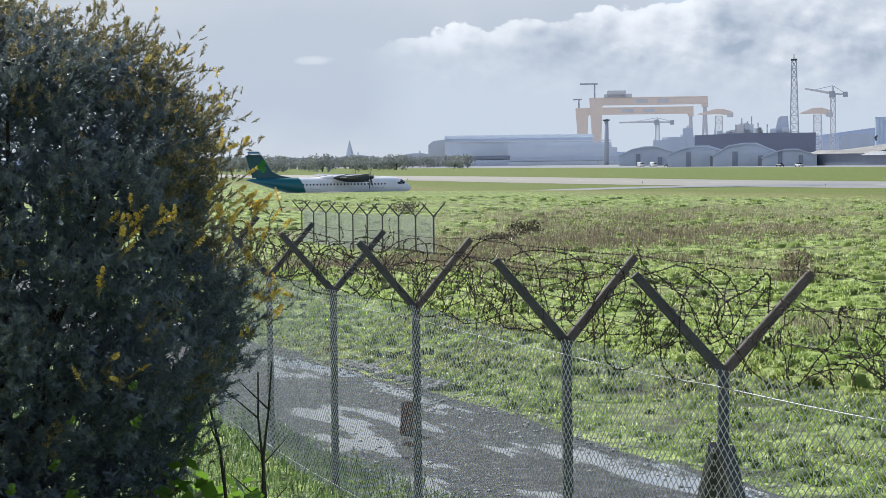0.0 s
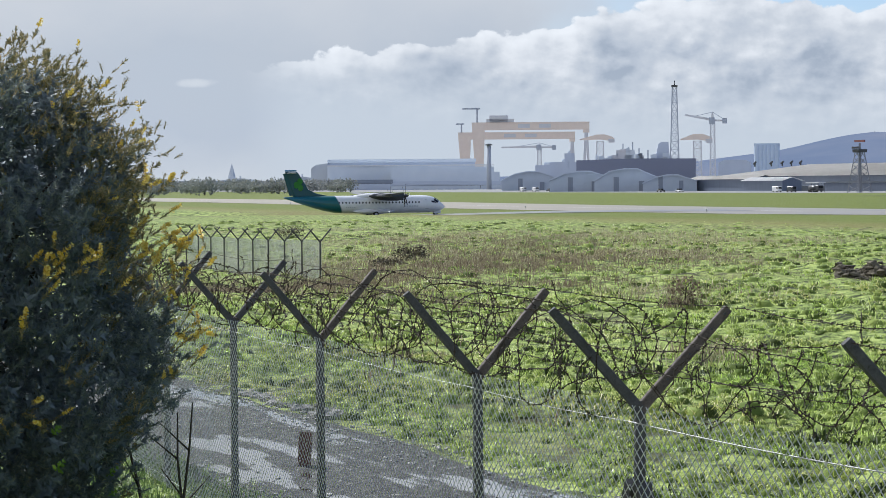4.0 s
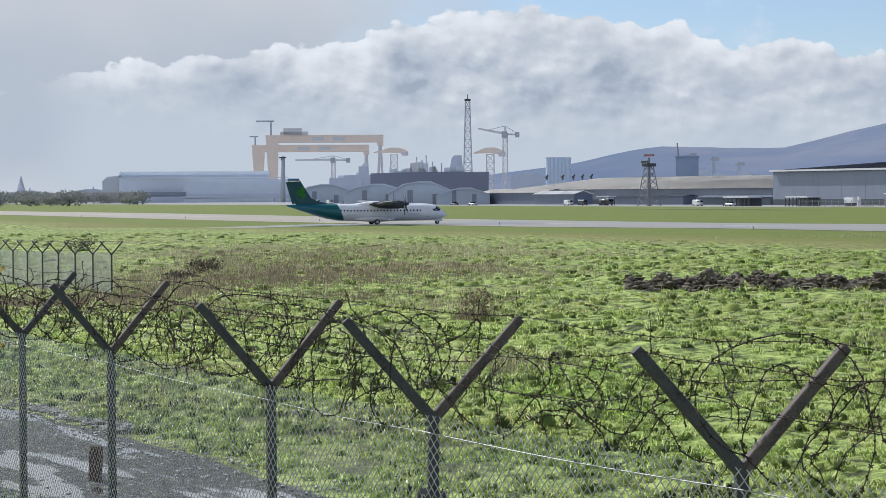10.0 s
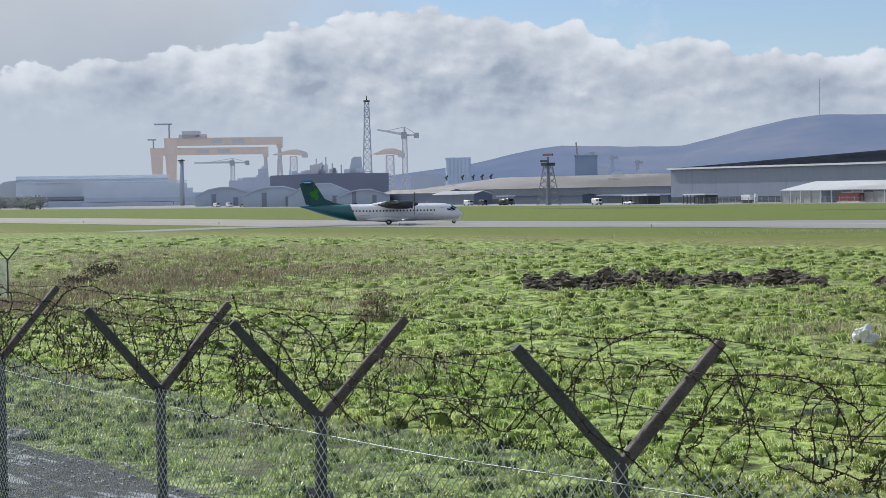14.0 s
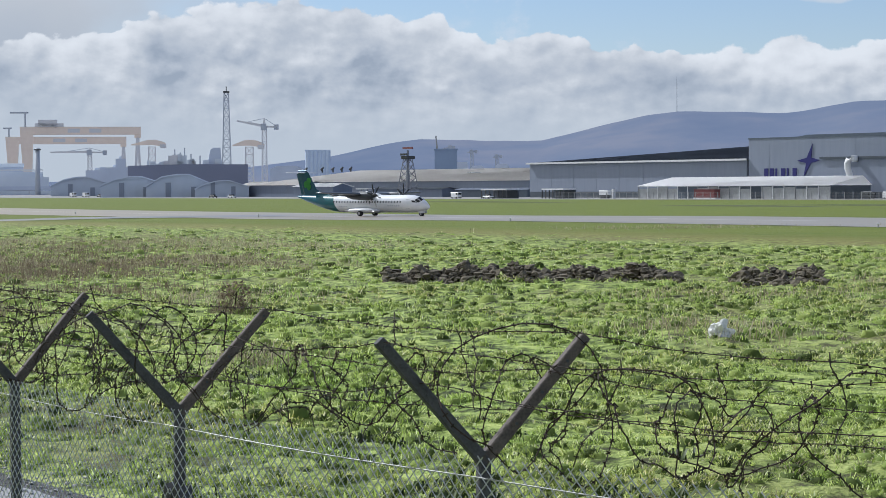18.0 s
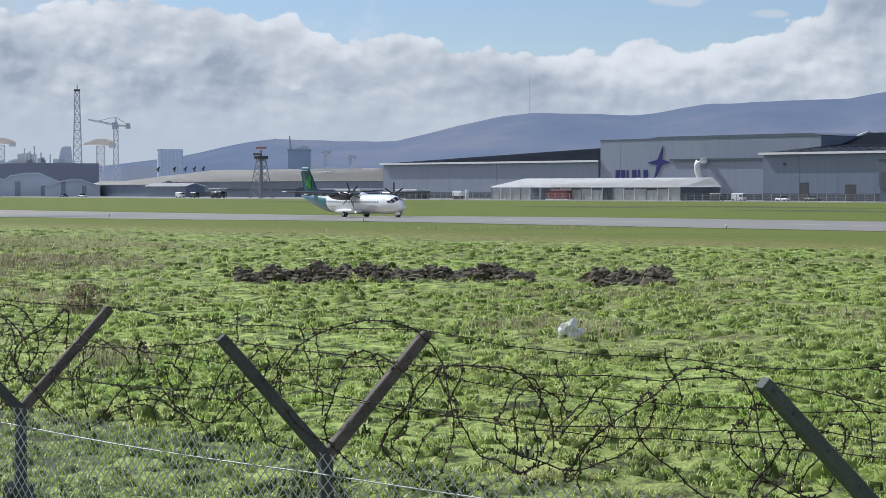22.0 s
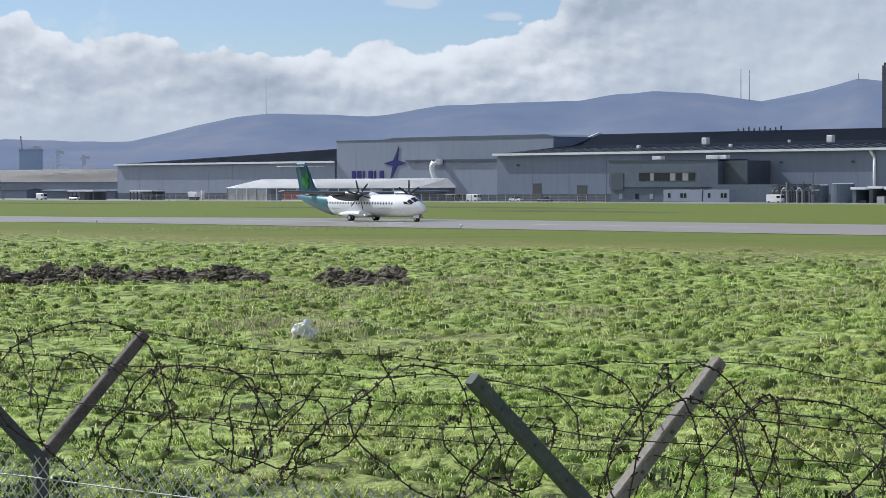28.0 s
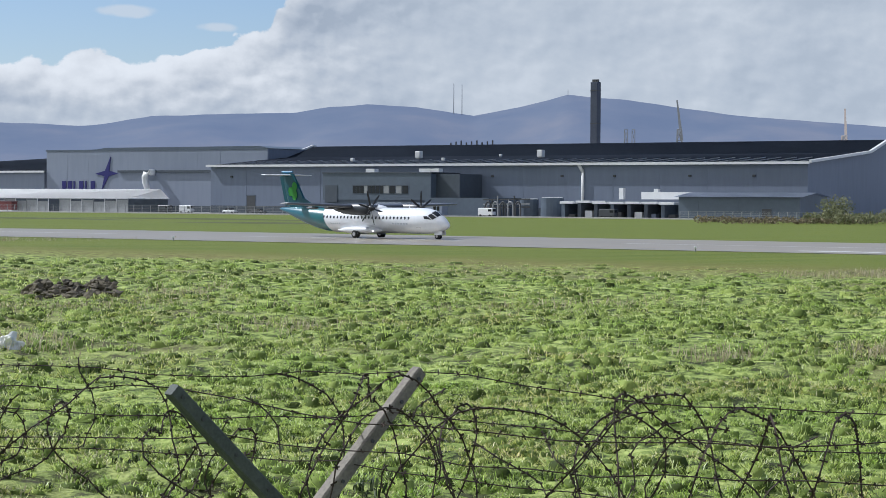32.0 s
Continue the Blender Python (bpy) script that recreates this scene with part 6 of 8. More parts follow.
def build_mesh_fence():
    f = thing("chain_link_fence", pose(0, 0, 0), "galvanised chain-link mesh hung on the concrete posts", "fence")
    for (x0, y0, *_), (x1, y1, *_) in zip(POSTS, POSTS[1:]):
        p, q = Vector((x0, y0, 0)), Vector((x1, y1, 0))
        off = (q - p).normalized().cross(Vector((0, 0, 1))) * 0.075
        v, fc = wire_mesh("m", chain_bay(p + off, q + off, FOOT + 0.03, FOOT + V_Z - 0.02, 0.088, 0.003), 0.0042 if x0 > 1.0 else 0.0034)
        part("mesh_panel", raw_mesh("mesh_panel", v, fc, WIRE), None, f)
        for z, r, m in ((FOOT + V_Z - 0.14, 0.0045 if x0 > 1.5 else 0.0032 if x0 > 1 else 0.0018, WIRE_W if x0 > 1 else WIRE), (FOOT + 0.15, 0.0018, WIRE)):
            pts = [p + off * 1.15 + (q - p) * k / 8 + Vector((0, 0, z - 0.02 * math.sin(math.pi * k / 8))) for k in range(9)]
            v, fc = wire_mesh("w", [pts], r, 5)
            part("line_wire", raw_mesh("line_wire", v, fc, m), None, f)


def barbs(lines, every=0.085, size=0.017):
    out = []
    for pts in lines:
        left = random.uniform(0, every)
        for a, b in zip(pts, pts[1:]):
            L = (b - a).length
            while left < L:
                c = a + (b - a) * (left / L)
                for _ in range(2):
                    v = Vector((random.uniform(-1, 1), random.uniform(-1, 1), random.uniform(-1, 1))).normalized() * size
                    out.append([c - v, c + v])
                left += every
            left -= L
    return out


def build_barbed_wire():
    random.seed(21)
    w = thing("barbed_wire", pose(0, 0, 0), "rusty barbed wire strands and loose coils between the post arms", "barbed wire")
    for i, (A, B) in enumerate(zip(POSTS, POSTS[1:])):
        near = i >= 3
        # straight strands from arm to arm
        for sgn, fr in ((1, (0.28, 0.5, 0.72, 0.95)), (-1, (0.55, 0.93))) if i < 5 else ((1, (0.35, 0.66, 0.95)), (-1, (0.6, 0.93))):
            for f in fr:
                ends = []
                for (x, y, rot, half) in (A, B):
                    c, s = math.cos(radians(rot)), math.sin(radians(rot))
                    ends.append(Vector((x + c * sgn * half * f, y + s * sgn * half * f, FOOT + V_Z - 0.06 + 0.715 * f + 0.05)))
                sag = random.uniform(0.01, 0.06) if i < 5 else random.uniform(0.03, 0.16)
                pts = [ends[0].lerp(ends[1], k / 12) + Vector((0, 0, -4 * sag * (k / 12) * (1 - k / 12) + random.uniform(-0.004, 0.004) * (1 if i < 5 else 4))) for k in range(13)]
                v, fc = wire_mesh("s", [pts] + (barbs([pts], 0.11) if near else []), 0.0032)
                part("strand", raw_mesh("strand", v, fc, RUST_WIRE), None, w)
        # loose coils lying in the arms
        p, q = Vector((A[0], A[1], 0)), Vector((B[0], B[1], 0))
        d = (q - p).normalized()
        side = d.cross(Vector((0, 0, 1)))
        L = (q - p).length
        for coil in range(2 if i < 5 else 1 if i == 5 else 2 if i == 6 else 3):
            turns = L / (random.uniform(0.9, 1.5) if i < 6 else random.uniform(0.5, 0.9))
            n = int(turns * 26)
            ph = random.uniform(0, 6.28)
            pts = []
            for k in range(n + 1):
                f = k / n
                th = ph + 2 * math.pi * turns * f * (1 if coil else -1)
                wob = noise.noise((f * L * 1.6, coil * 7 + i * 3.1, 0))
                rr = (0.30 if i < 7 else 0.36) + (0.26 if i < 7 else 0.13) * wob + (0.17 if i < 7 else 0.08) * noise.noise((th * 0.9, i, coil))
                c = p + d * (L * f + 0.24 * math.sin(th * 0.5 + wob * 4)) + Vector((0, 0, FOOT + V_Z + 0.26 + 0.08 * wob))
                pts.append(c + side * rr * 1.05 * math.cos(th) + Vector((0, 0, rr * math.sin(th))) + Vector((random.uniform(-1, 1), random.uniform(-1, 1), random.uniform(-1, 1))) * 0.006)
            v, fc = wire_mesh("c", [pts] + barbs([pts], 0.075 if near else 0.12), 0.0046 if near else 0.006)
            part("coil", raw_mesh("coil", v, fc, RUST_WIRE), None, w, "loose rusty coil")
        # dead climbers tangled in the wire
        lines = []
        for _ in range(27 if i < 6 else 11):
            c = p + d * random.uniform(0, L) + side * random.uniform(-0.2, 0.2) + Vector((0, 0, FOOT + V_Z + random.uniform(-0.12, 0.3)))
            pts = [c]
            v = Vector((random.uniform(-0.3, 0.3), random.uniform(-0.3, 0.3), 1)).normalized()
            for _k in range(random.randint(4, 9)):
                v = (v + Vector((random.uniform(-0.55, 0.55), random.uniform(-0.55, 0.55), random.uniform(-0.35, 0.3)))).normalized()
                pts.append(pts[-1] + v * 0.075)
            lines.append(pts)
        v, fc = wire_mesh("t", lines + barbs(lines, 0.08, 0.016), 0.0042)
        tagged(part("dead_twig", raw_mesh("dead_twig", v, fc, TWIG), None, w, "dry twigs caught in the wire"), kind="stuff")


build_mesh_fence()
build_barbed_wire()

# the further length of the same fence
FAR_POSTS = [(-0.4 - 1.02 * i, 110 + 3.3 * i, 17) for i in range(10)]
first = None
for i, (x, y, rot) in enumerate(FAR_POSTS):
    m = pose(x, y, ground_z(x, y, False) - 0.35, 0, 0, rot)
    if first is None:
        first = fence_post(m, 0.63, (CONCRETE, CONCRETE, CONCRETE), group="far fence posts", label="concrete fence post in a distant row of fence")
    else:
        copy_thing(first, m)
far_mesh = thing("far_chain_link", pose(0, 0, 0), "grey chain-link mesh of the distant fence", "fence")
for (x0, y0, _), (x1, y1, _) in zip(FAR_POSTS, FAR_POSTS[1:]):
    z = ground_z(x0, y0, False) - 0.3
    v, fc = wire_mesh("m", chain_bay(Vector((x0 + 0.08, y0, 0)), Vector((x1 + 0.08, y1, 0)), z, z + V_Z - 0.05, 0.12, 0.007, 2, 0.004), 0.007)
    part("mesh_panel", raw_mesh("mesh_panel", v, fc, WIRE), None, far_mesh)
v, fc = wire_mesh("s", [[Vector((x + s * 0.62 * 0.95, y + 0.18 * s, ground_z(x, y, False) + V_Z + 0.28)) for x, y, _ in FAR_POSTS] for s in (1, -1)], 0.01)
part("strand", raw_mesh("strand", v, fc, RUST_WIRE), None, far_mesh)


# ---- wet gravel track inside the fence ----
def track_material():
    m = bpy.data.materials.new("wet_gravel")
    m.use_nodes = True
    nt = m.node_tree
    p = nt.nodes["Principled BSDF"]
    co = nt.nodes.new("ShaderNodeTexCoord")
    st = nt.nodes.new("ShaderNodeMapping")
    st.inputs["Scale"].default_value = (0.3, 1.25, 1.0)
    link(nt, co.outputs["Object"], st.inputs[0])
    pud = nd(nt, "ShaderNodeTexNoise", Scale=0.9, Detail=5.0, Roughness=0.6)
    link(nt, st.outputs[0], pud.inputs["Vector"])
    gr = nd(nt, "ShaderNodeTexVoronoi", Scale=26.0)
    link(nt, co.outputs["Object"], gr.inputs["Vector"])
    dirt = nd(nt, "ShaderNodeTexNoise", Scale=7.0, Detail=6.0)
    link(nt, co.outputs["Object"], dirt.inputs["Vector"])
    r = ramp(nt, [(0.38, (0.012, 0.012, 0.013)), (0.51, (0.042, 0.041, 0.04)), (0.60, (0.12, 0.117, 0.11)), (0.67, (0.40, 0.39, 0.36))])
    peb = nd(nt, "ShaderNodeTexNoise", Scale=34.0, Detail=3.0, Roughness=0.7)
    link(nt, co.outputs["Object"], peb.inputs["Vector"])
    both = nt.nodes.new("ShaderNodeMix")
    both.inputs["Factor"].default_value = 0.55
    link(nt, dirt.outputs[0], both.inputs["A"])
    link(nt, peb.outputs[0], both.inputs["B"])
    link(nt, both.outputs["Result"], r.inputs[0])
    wet = ramp(nt, [(0.545, (1, 1, 1)), (0.575, (0, 0, 0))])
    link(nt, pud.outputs[0], wet.inputs[0])
    mx = nt.nodes.new("ShaderNodeMix")
    mx.data_type = "RGBA"
    mx.inputs["A"].default_value = (0.045, 0.043, 0.04, 1)
    link(nt, wet.outputs[0], mx.inputs["Factor"])
    link(nt, r.outputs[0], mx.inputs["B"])
    link(nt, mx.outputs["Result"], p.inputs["Base Color"])
    rr = nd(nt, "ShaderNodeMapRange")
    rr.inputs[3].default_value, rr.inputs[4].default_value = 0.03, 0.8
    link(nt, wet.outputs[0], rr.inputs[0])
    link(nt, rr.outputs[0], p.inputs["Roughness"])
    film = nd(nt, "ShaderNodeMapRange")
    film.inputs[3].default_value, film.inputs[4].default_value = 1.0, 0.0
    link(nt, wet.outputs[0], film.inputs[0])
    link(nt, film.outputs[0], p.inputs["Coat Weight"])
    p.inputs["Coat Roughness"].default_value = 0.02
    p.inputs["Specular IOR Level"].default_value = 0.3
    p.inputs["Coat IOR"].default_value = 1.6
    bp = nd(nt, "ShaderNodeBump", Distance=0.02)
    link(nt, wet.outputs[0], bp.inputs["Strength"])
    link(nt, gr.outputs["Distance"], bp.inputs["Height"])
    link(nt, bp.outputs[0], p.inputs["Normal"])
    return m


TRACK = track_material()


def build_track():
    verts, faces = [], []
    for i in range(161):
        s = -90 + 0.75 * i
        for k in range(9):
            f = k / 8
            pp = 8.2 + 4.25 * f + 0.22 * noise.noise((s * 0.5, f * 0.6, 2)) * (1 if k in (0, 8) else 0)
            w = U * s + N * pp
            z = ground_z(w.x, w.y, False) + 0.075 - 0.035 * abs(f - 0.5) * 2 + 0.02 * noise.noise((s, pp, 4))
            verts.append((s, pp, z if 0 < k < 8 else z - 0.05))
    for i in range(160):
        for k in range(8):
            b = i * 9 + k
            faces.append((b, b + 9, b + 10, b + 1))
    ob = new("road_track", raw_mesh("road_track", verts, faces, TRACK, True))
    ob.matrix_world = AIR
    tagged(ob, "wet grey gravel track with puddles inside the fence", "track", kind="structure")


build_track()
marker = thing("rusty_marker", pose(-0.44, 29.0, 0.42, 0, 3, 5), "short rusted steel marker plate at the track edge", "marker")
part("plate", boxed(-0.095, 0.095, -0.012, 0.012, 0.0, 0.55, 0.006), RUST, marker)
part("flange", boxed(-0.02, 0.02, 0.012, 0.06, -0.1, 0.5), RUST, marker)
random.seed(8)
STONE = mat("rubble_stone", (0.24, 0.235, 0.225), (0.15, 0.145, 0.14), rough=0.8, scale=4, fine=30)


def lumps(name, spots, material, m, label, category, kind="stuff", squash=0.6, fine=2, crag=1.0):
    verts, faces = [], []
    ico = bmesh.new()
    bmesh.ops.create_icosphere(ico, subdivisions=fine, radius=1.0)
    base = [v.co.copy() for v in ico.verts]
    tris = [[v.index for v in f.verts] for f in ico.faces]
    ico.free()
    for x, y, z, r in spots:
        k = len(verts)
        sx, sy, sz = r * random.uniform(0.7, 1.3), r * random.uniform(0.7, 1.3), r * random.uniform(0.6, 1.1) * squash
        o = random.uniform(0, 99)
        for v in base:
            g = 1 + crag * 0.55 * noise.noise((v.x * 1.3 + o, v.y * 1.3, v.z * 1.3)) + crag * 0.25 * noise.noise((v.x * 3 + o, v.y * 3, v.z * 3))
            verts.append((x + v.x * sx * g, y + v.y * sy * g, z + v.z * sz * g))
        faces += [[i + k for i in t] for t in tris]
    ob = new(name, raw_mesh(name, verts, faces, material))
    ob.matrix_world = m
    return tagged(ob, label, category, kind=kind)


sp = []
for _ in range(150):
    s, pp = random.uniform(-38, -33), 12.5 + abs(random.gauss(0, 0.35))
    w = U * s + N * pp
    sp.append((w.x, w.y, ground_z(w.x, w.y) + 0.02, random.uniform(0.04, 0.14)))
lumps("rubble", sp, STONE, pose(0, 0, 0), "loose grey rubble along the edge of the track", "rubble")
sp = []
for _ in range(1100):
    s, pp = random.uniform(-48, -20), random.choice((random.uniform(8.4, 12.4), random.uniform(11.3, 12.8)))
    w = U * s + N * pp
    sp.append((w.x, w.y, ground_z(w.x, w.y) + 0.055, random.uniform(0.014, 0.045)))
lumps("loose_gravel", sp, mat("pale_gravel", (0.42, 0.41, 0.39), (0.24, 0.235, 0.225), rough=0.7, scale=6), pose(0, 0, 0), "loose pale pebbles strewn over the wet track", "gravel", fine=1)

# ---- earth heaps, plastic sheet in the field ----
SOIL = mat("turned_soil", (0.06, 0.054, 0.04), (0.18, 0.155, 0.11), rough=0.95, scale=1.4, fine=14, bump=0.04)
for (x0, y0), (x1, y1), n in (((23.6, 93.4), (28.6, 91.8), 1000), ((29.0, 92.0), (36.6, 89.0), 1500), ((38.0, 85.5), (41.0, 83.2), 750)):
    sp = []
    for _ in range(n):
        f = random.random()
        q = random.gauss(0, 1.2)
        x, y = x0 + (x1 - x0) * f + q * 0.3, y0 + (y1 - y0) * f + q
        h = 0.75 * math.exp(-q * q / 2.6) * (0.55 + 0.45 * math.sin(9 * f + x0) ** 2)
        sp.append((x, y, ground_z(x, y) + h * random.uniform(0.2, 1.0), random.choice((random.uniform(0.05, 0.12), random.uniform(0.06, 0.14), random.uniform(0.10, 0.24)))))
    lumps("earth_heap", sp, SOIL, pose(0, 0, 0), "heap of dark turned earth clods in the field", "earth heap", fine=1, squash=0.8, crag=1.9)
SHEET = mat("white_plastic", (0.80, 0.80, 0.78), (0.62, 0.63, 0.62), rough=0.45, scale=5)
lumps("plastic_sheet", [(23.55, 54.0, ground_z(23.55, 54.0) + 0.17, 0.24), (23.72, 54.05, ground_z(23.72, 54.05) + 0.12, 0.18), (23.35, 54.0, ground_z(23.35, 54) + 0.2, 0.15)], SHEET, pose(0, 0, 0), "crumpled white plastic sheet lying in the grass", "litter", kind="", squash=1.5, fine=3, crag=1.6)


# ---- grass, weeds and brambles ----
def leaf_material(name, stops, rough=0.55, translucent=0.45, spec=0.3, patchy=False):
    """Foliage whose colour varies from blade to blade."""
    m = bpy.data.materials.new(name)
    m.use_nodes = True
    nt = m.node_tree
    p = nt.nodes["Principled BSDF"]
    g = nt.nodes.new("ShaderNodeNewGeometry")
    r = ramp(nt, stops)
    link(nt, g.outputs["Random Per Island"], r.inputs[0])
    col = r.outputs[0]
    if patchy:
        # lush and dry stretches of the sward
        n = nd(nt, "ShaderNodeTexNoise", Scale=0.16, Detail=4.0, Roughness=0.6)
        link(nt, g.outputs["Position"], n.inputs["Vector"])
        tint = ramp(nt, [(0.36, (0.84, 1.0, 0.66)), (0.50, (0.97, 0.99, 0.95)), (0.64, (1.10, 0.93, 1.10))])
        link(nt, n.outputs[0], tint.inputs[0])
        mul = nt.nodes.new("ShaderNodeMix")
        mul.data_type, mul.blend_type = "RGBA", "MULTIPLY"
        mul.inputs["Factor"].default_value = 1.0
        link(nt, col, mul.inputs["A"])
        link(nt, tint.outputs[0], mul.inputs["B"])
        col = mul.outputs["Result"]
    link(nt, col, p.inputs["Base Color"])
    p.inputs["Roughness"].default_value = rough
    p.inputs["Specular IOR Level"].default_value = spec
    t = nt.nodes.new("ShaderNodeBsdfTranslucent")
    link(nt, col, t.inputs[0])
    mx = nd(nt, "ShaderNodeMixShader", Fac=translucent)
    link(nt, p.outputs[0], mx.inputs[1])
    link(nt, t.outputs[0], mx.inputs[2])
    link(nt, mx.outputs[0], nt.nodes["Material Output"].inputs[0])
    return m


GRASS = leaf_material("grass_blades", [(0.0, (0.065, 0.095, 0.02)), (0.3, (0.27, 0.36, 0.062)), (0.6, (0.55, 0.65, 0.16)), (0.86, (0.75, 0.80, 0.34)), (1.0, (0.88, 0.88, 0.60))], 0.36, 0.55, 0.5, True)
RUSH = leaf_material("rush_blades", [(0.0, (0.018, 0.03, 0.010)), (0.6, (0.04, 0.062, 0.02)), (1.0, (0.11, 0.14, 0.055))], 0.6, 0.10)
VERGE = leaf_material("verge_blades", [(0.0, (0.07, 0.12, 0.04)), (0.6, (0.17, 0.26, 0.08)), (1.0, (0.34, 0.42, 0.16))], 0.5, 0.4, 0.4)
STRAW = leaf_material("dry_stalks", [(0.0, (0.22, 0.19, 0.11)), (0.5, (0.40, 0.35, 0.22)), (1.0, (0.58, 0.52, 0.37))], 0.7, 0.3)
BROWN = leaf_material("bramble_stalks", [(0.0, (0.11, 0.085, 0.06)), (0.6, (0.23, 0.175, 0.125)), (1.0, (0.36, 0.29, 0.21))], 0.8, 0.25)


def blades(name, spots, material, label, category, per=7, spread=0.1, width=0.012, lean=0.55, droop=0.0):
    """Tufts of bent blades. spots: x, y, z, height."""
    rng = np.random.default_rng(len(spots) + per)
    sp = np.repeat(np.array(spots, dtype=float), per, axis=0)
    n = len(sp)
    a = rng.normal(0.5, 1.7, n)
    h = sp[:, 3] * rng.uniform(0.55, 1.15, n)
    out = lean * h * rng.uniform(0.2, 1.0, n)
    bx = sp[:, 0] + rng.normal(0, 1, n) * spread * (sp[:, 3] / 0.2)
    by = sp[:, 1] + rng.normal(0, 1, n) * spread * (sp[:, 3] / 0.2)
    face = rng.uniform(0, 2 * np.pi, n)
    wx, wy = np.cos(face) * width * (sp[:, 3] / 0.2), np.sin(face) * width * (sp[:, 3] / 0.2)
    v = np.zeros((n, 5, 3))
    z = sp[:, 2] - 0.03
    v[:, 0] = np.stack([bx - wx, by - wy, z], 1)
    v[:, 1] = np.stack([bx + wx, by + wy, z], 1)
    mx, my, mz = bx + np.cos(a) * out * (0.3 + 0.2 * droop), by + np.sin(a) * out * (0.3 + 0.2 * droop), z + h * (0.62 + 0.3 * droop)
    v[:, 2] = np.stack([mx + wx * 0.8, my + wy * 0.8, mz], 1)
    v[:, 3] = np.stack([mx - wx * 0.8, my - wy * 0.8, mz], 1)
    v[:, 4] = np.stack([bx + np.cos(a) * out, by + np.sin(a) * out, z + h * (1 - droop * rng.uniform(0.1, 0.9, n))], 1)
    me = bpy.data.meshes.new(name)
    me.vertices.add(n * 5)
    me.vertices.foreach_set("co", v.ravel())
    k = np.arange(n) * 5
    loops = np.stack([k, k + 1, k + 2, k + 3, k + 3, k + 2, k + 4], 1).ravel()
    starts = np.stack([np.arange(n) * 7, np.arange(n) * 7 + 4], 1).ravel()
    me.loops.add(len(loops))
    me.loops.foreach_set("vertex_index", loops)
    me.polygons.add(2 * n)
    me.polygons.foreach_set("loop_start", starts)
    me.update(calc_edges=True)
    me.materials.append(material)
    return tagged(new(name, me), label, category, kind="stuff")


def scatter(n, d0, d1, a0=-6.5, a1=49, pmin=12.7):
    """Places on the field, evenly by area."""
    out = []
    while len(out) < n:
        d = math.sqrt(random.uniform(d0 * d0, d1 * d1))
        x, y = polar(random.uniform(a0, a1), d)
        p = x * N.x + y * N.y
        if pmin < p < 135:
            out.append((x, y, d, p))
    return out


TUSSOCK = leaf_material("hummock_turf", [(0.0, (0.05, 0.07, 0.016)), (0.5, (0.145, 0.205, 0.045)), (1.0, (0.29, 0.36, 0.095))], 0.8, 0.1, 0.15)


def strips(name, base, mid, tip, side, material, label, category="grass"):
    """Bent blades as one mesh: a quad up to the bend and a pointed tip beyond it."""
    n = len(base)
    v = np.stack([base - side, base + side, mid + side * 0.85, mid - side * 0.85, tip], 1)
    me = bpy.data.meshes.new(name)
    me.vertices.add(n * 5)
    me.vertices.foreach_set("co", v.ravel())
    k = np.arange(n) * 5
    loops = np.stack([k, k + 1, k + 2, k + 3, k + 3, k + 2, k + 4], 1).ravel()
    me.loops.add(len(loops))
    me.loops.foreach_set("vertex_index", loops)
    me.polygons.add(2 * n)
    me.polygons.foreach_set("loop_start", np.stack([np.arange(n) * 7, np.arange(n) * 7 + 4], 1).ravel())
    me.update(calc_edges=True)
    me.materials.append(material)
    return tagged(new(name, me), label, category, kind="stuff")


def tussock_blades(name, spots, per, length, width, material, label, seed=1):
    """Blades that spring from low domes and bow outwards. spots: x, y, z, radius, height."""
    rng = np.random.default_rng(seed)
    sp = np.repeat(np.array(spots, dtype=float), per, axis=0)
    n = len(sp)
    u, ph = np.sqrt(rng.uniform(0, 1.1, n)), rng.uniform(0, 2 * np.pi, n)
    out = np.stack([np.cos(ph), np.sin(ph), np.zeros(n)], 1)
    base = sp[:, :3] + out * (u * sp[:, 3])[:, None]
    base[:, 2] += sp[:, 4] * (1 - u ** 2) * 0.9 - 0.015
    way = out * (0.2 + 0.6 * u)[:, None] + rng.normal(0, 0.4, (n, 3))
    way[:, 2] = 0.95 + rng.normal(0, 0.25, n)
    way /= np.linalg.norm(way, axis=1)[:, None]
    ln = (length * rng.uniform(0.5, 1.4, n) * (0.6 + 1.6 * sp[:, 4] / 0.15 * 0.4))[:, None]
    mid = base + way * ln * 0.6
    flat = way.copy()
    flat[:, 2] = 0.0 + rng.normal(0, 0.45, n)
    tip = mid + flat * ln * 0.65
    a = rng.uniform(0, 2 * np.pi, n)
    side = np.stack([np.cos(a), np.sin(a), np.zeros(n)], 1) * (width * rng.uniform(0.6, 1.4, n))[:, None]
    return strips(name, base, mid, tip, side, material, label)


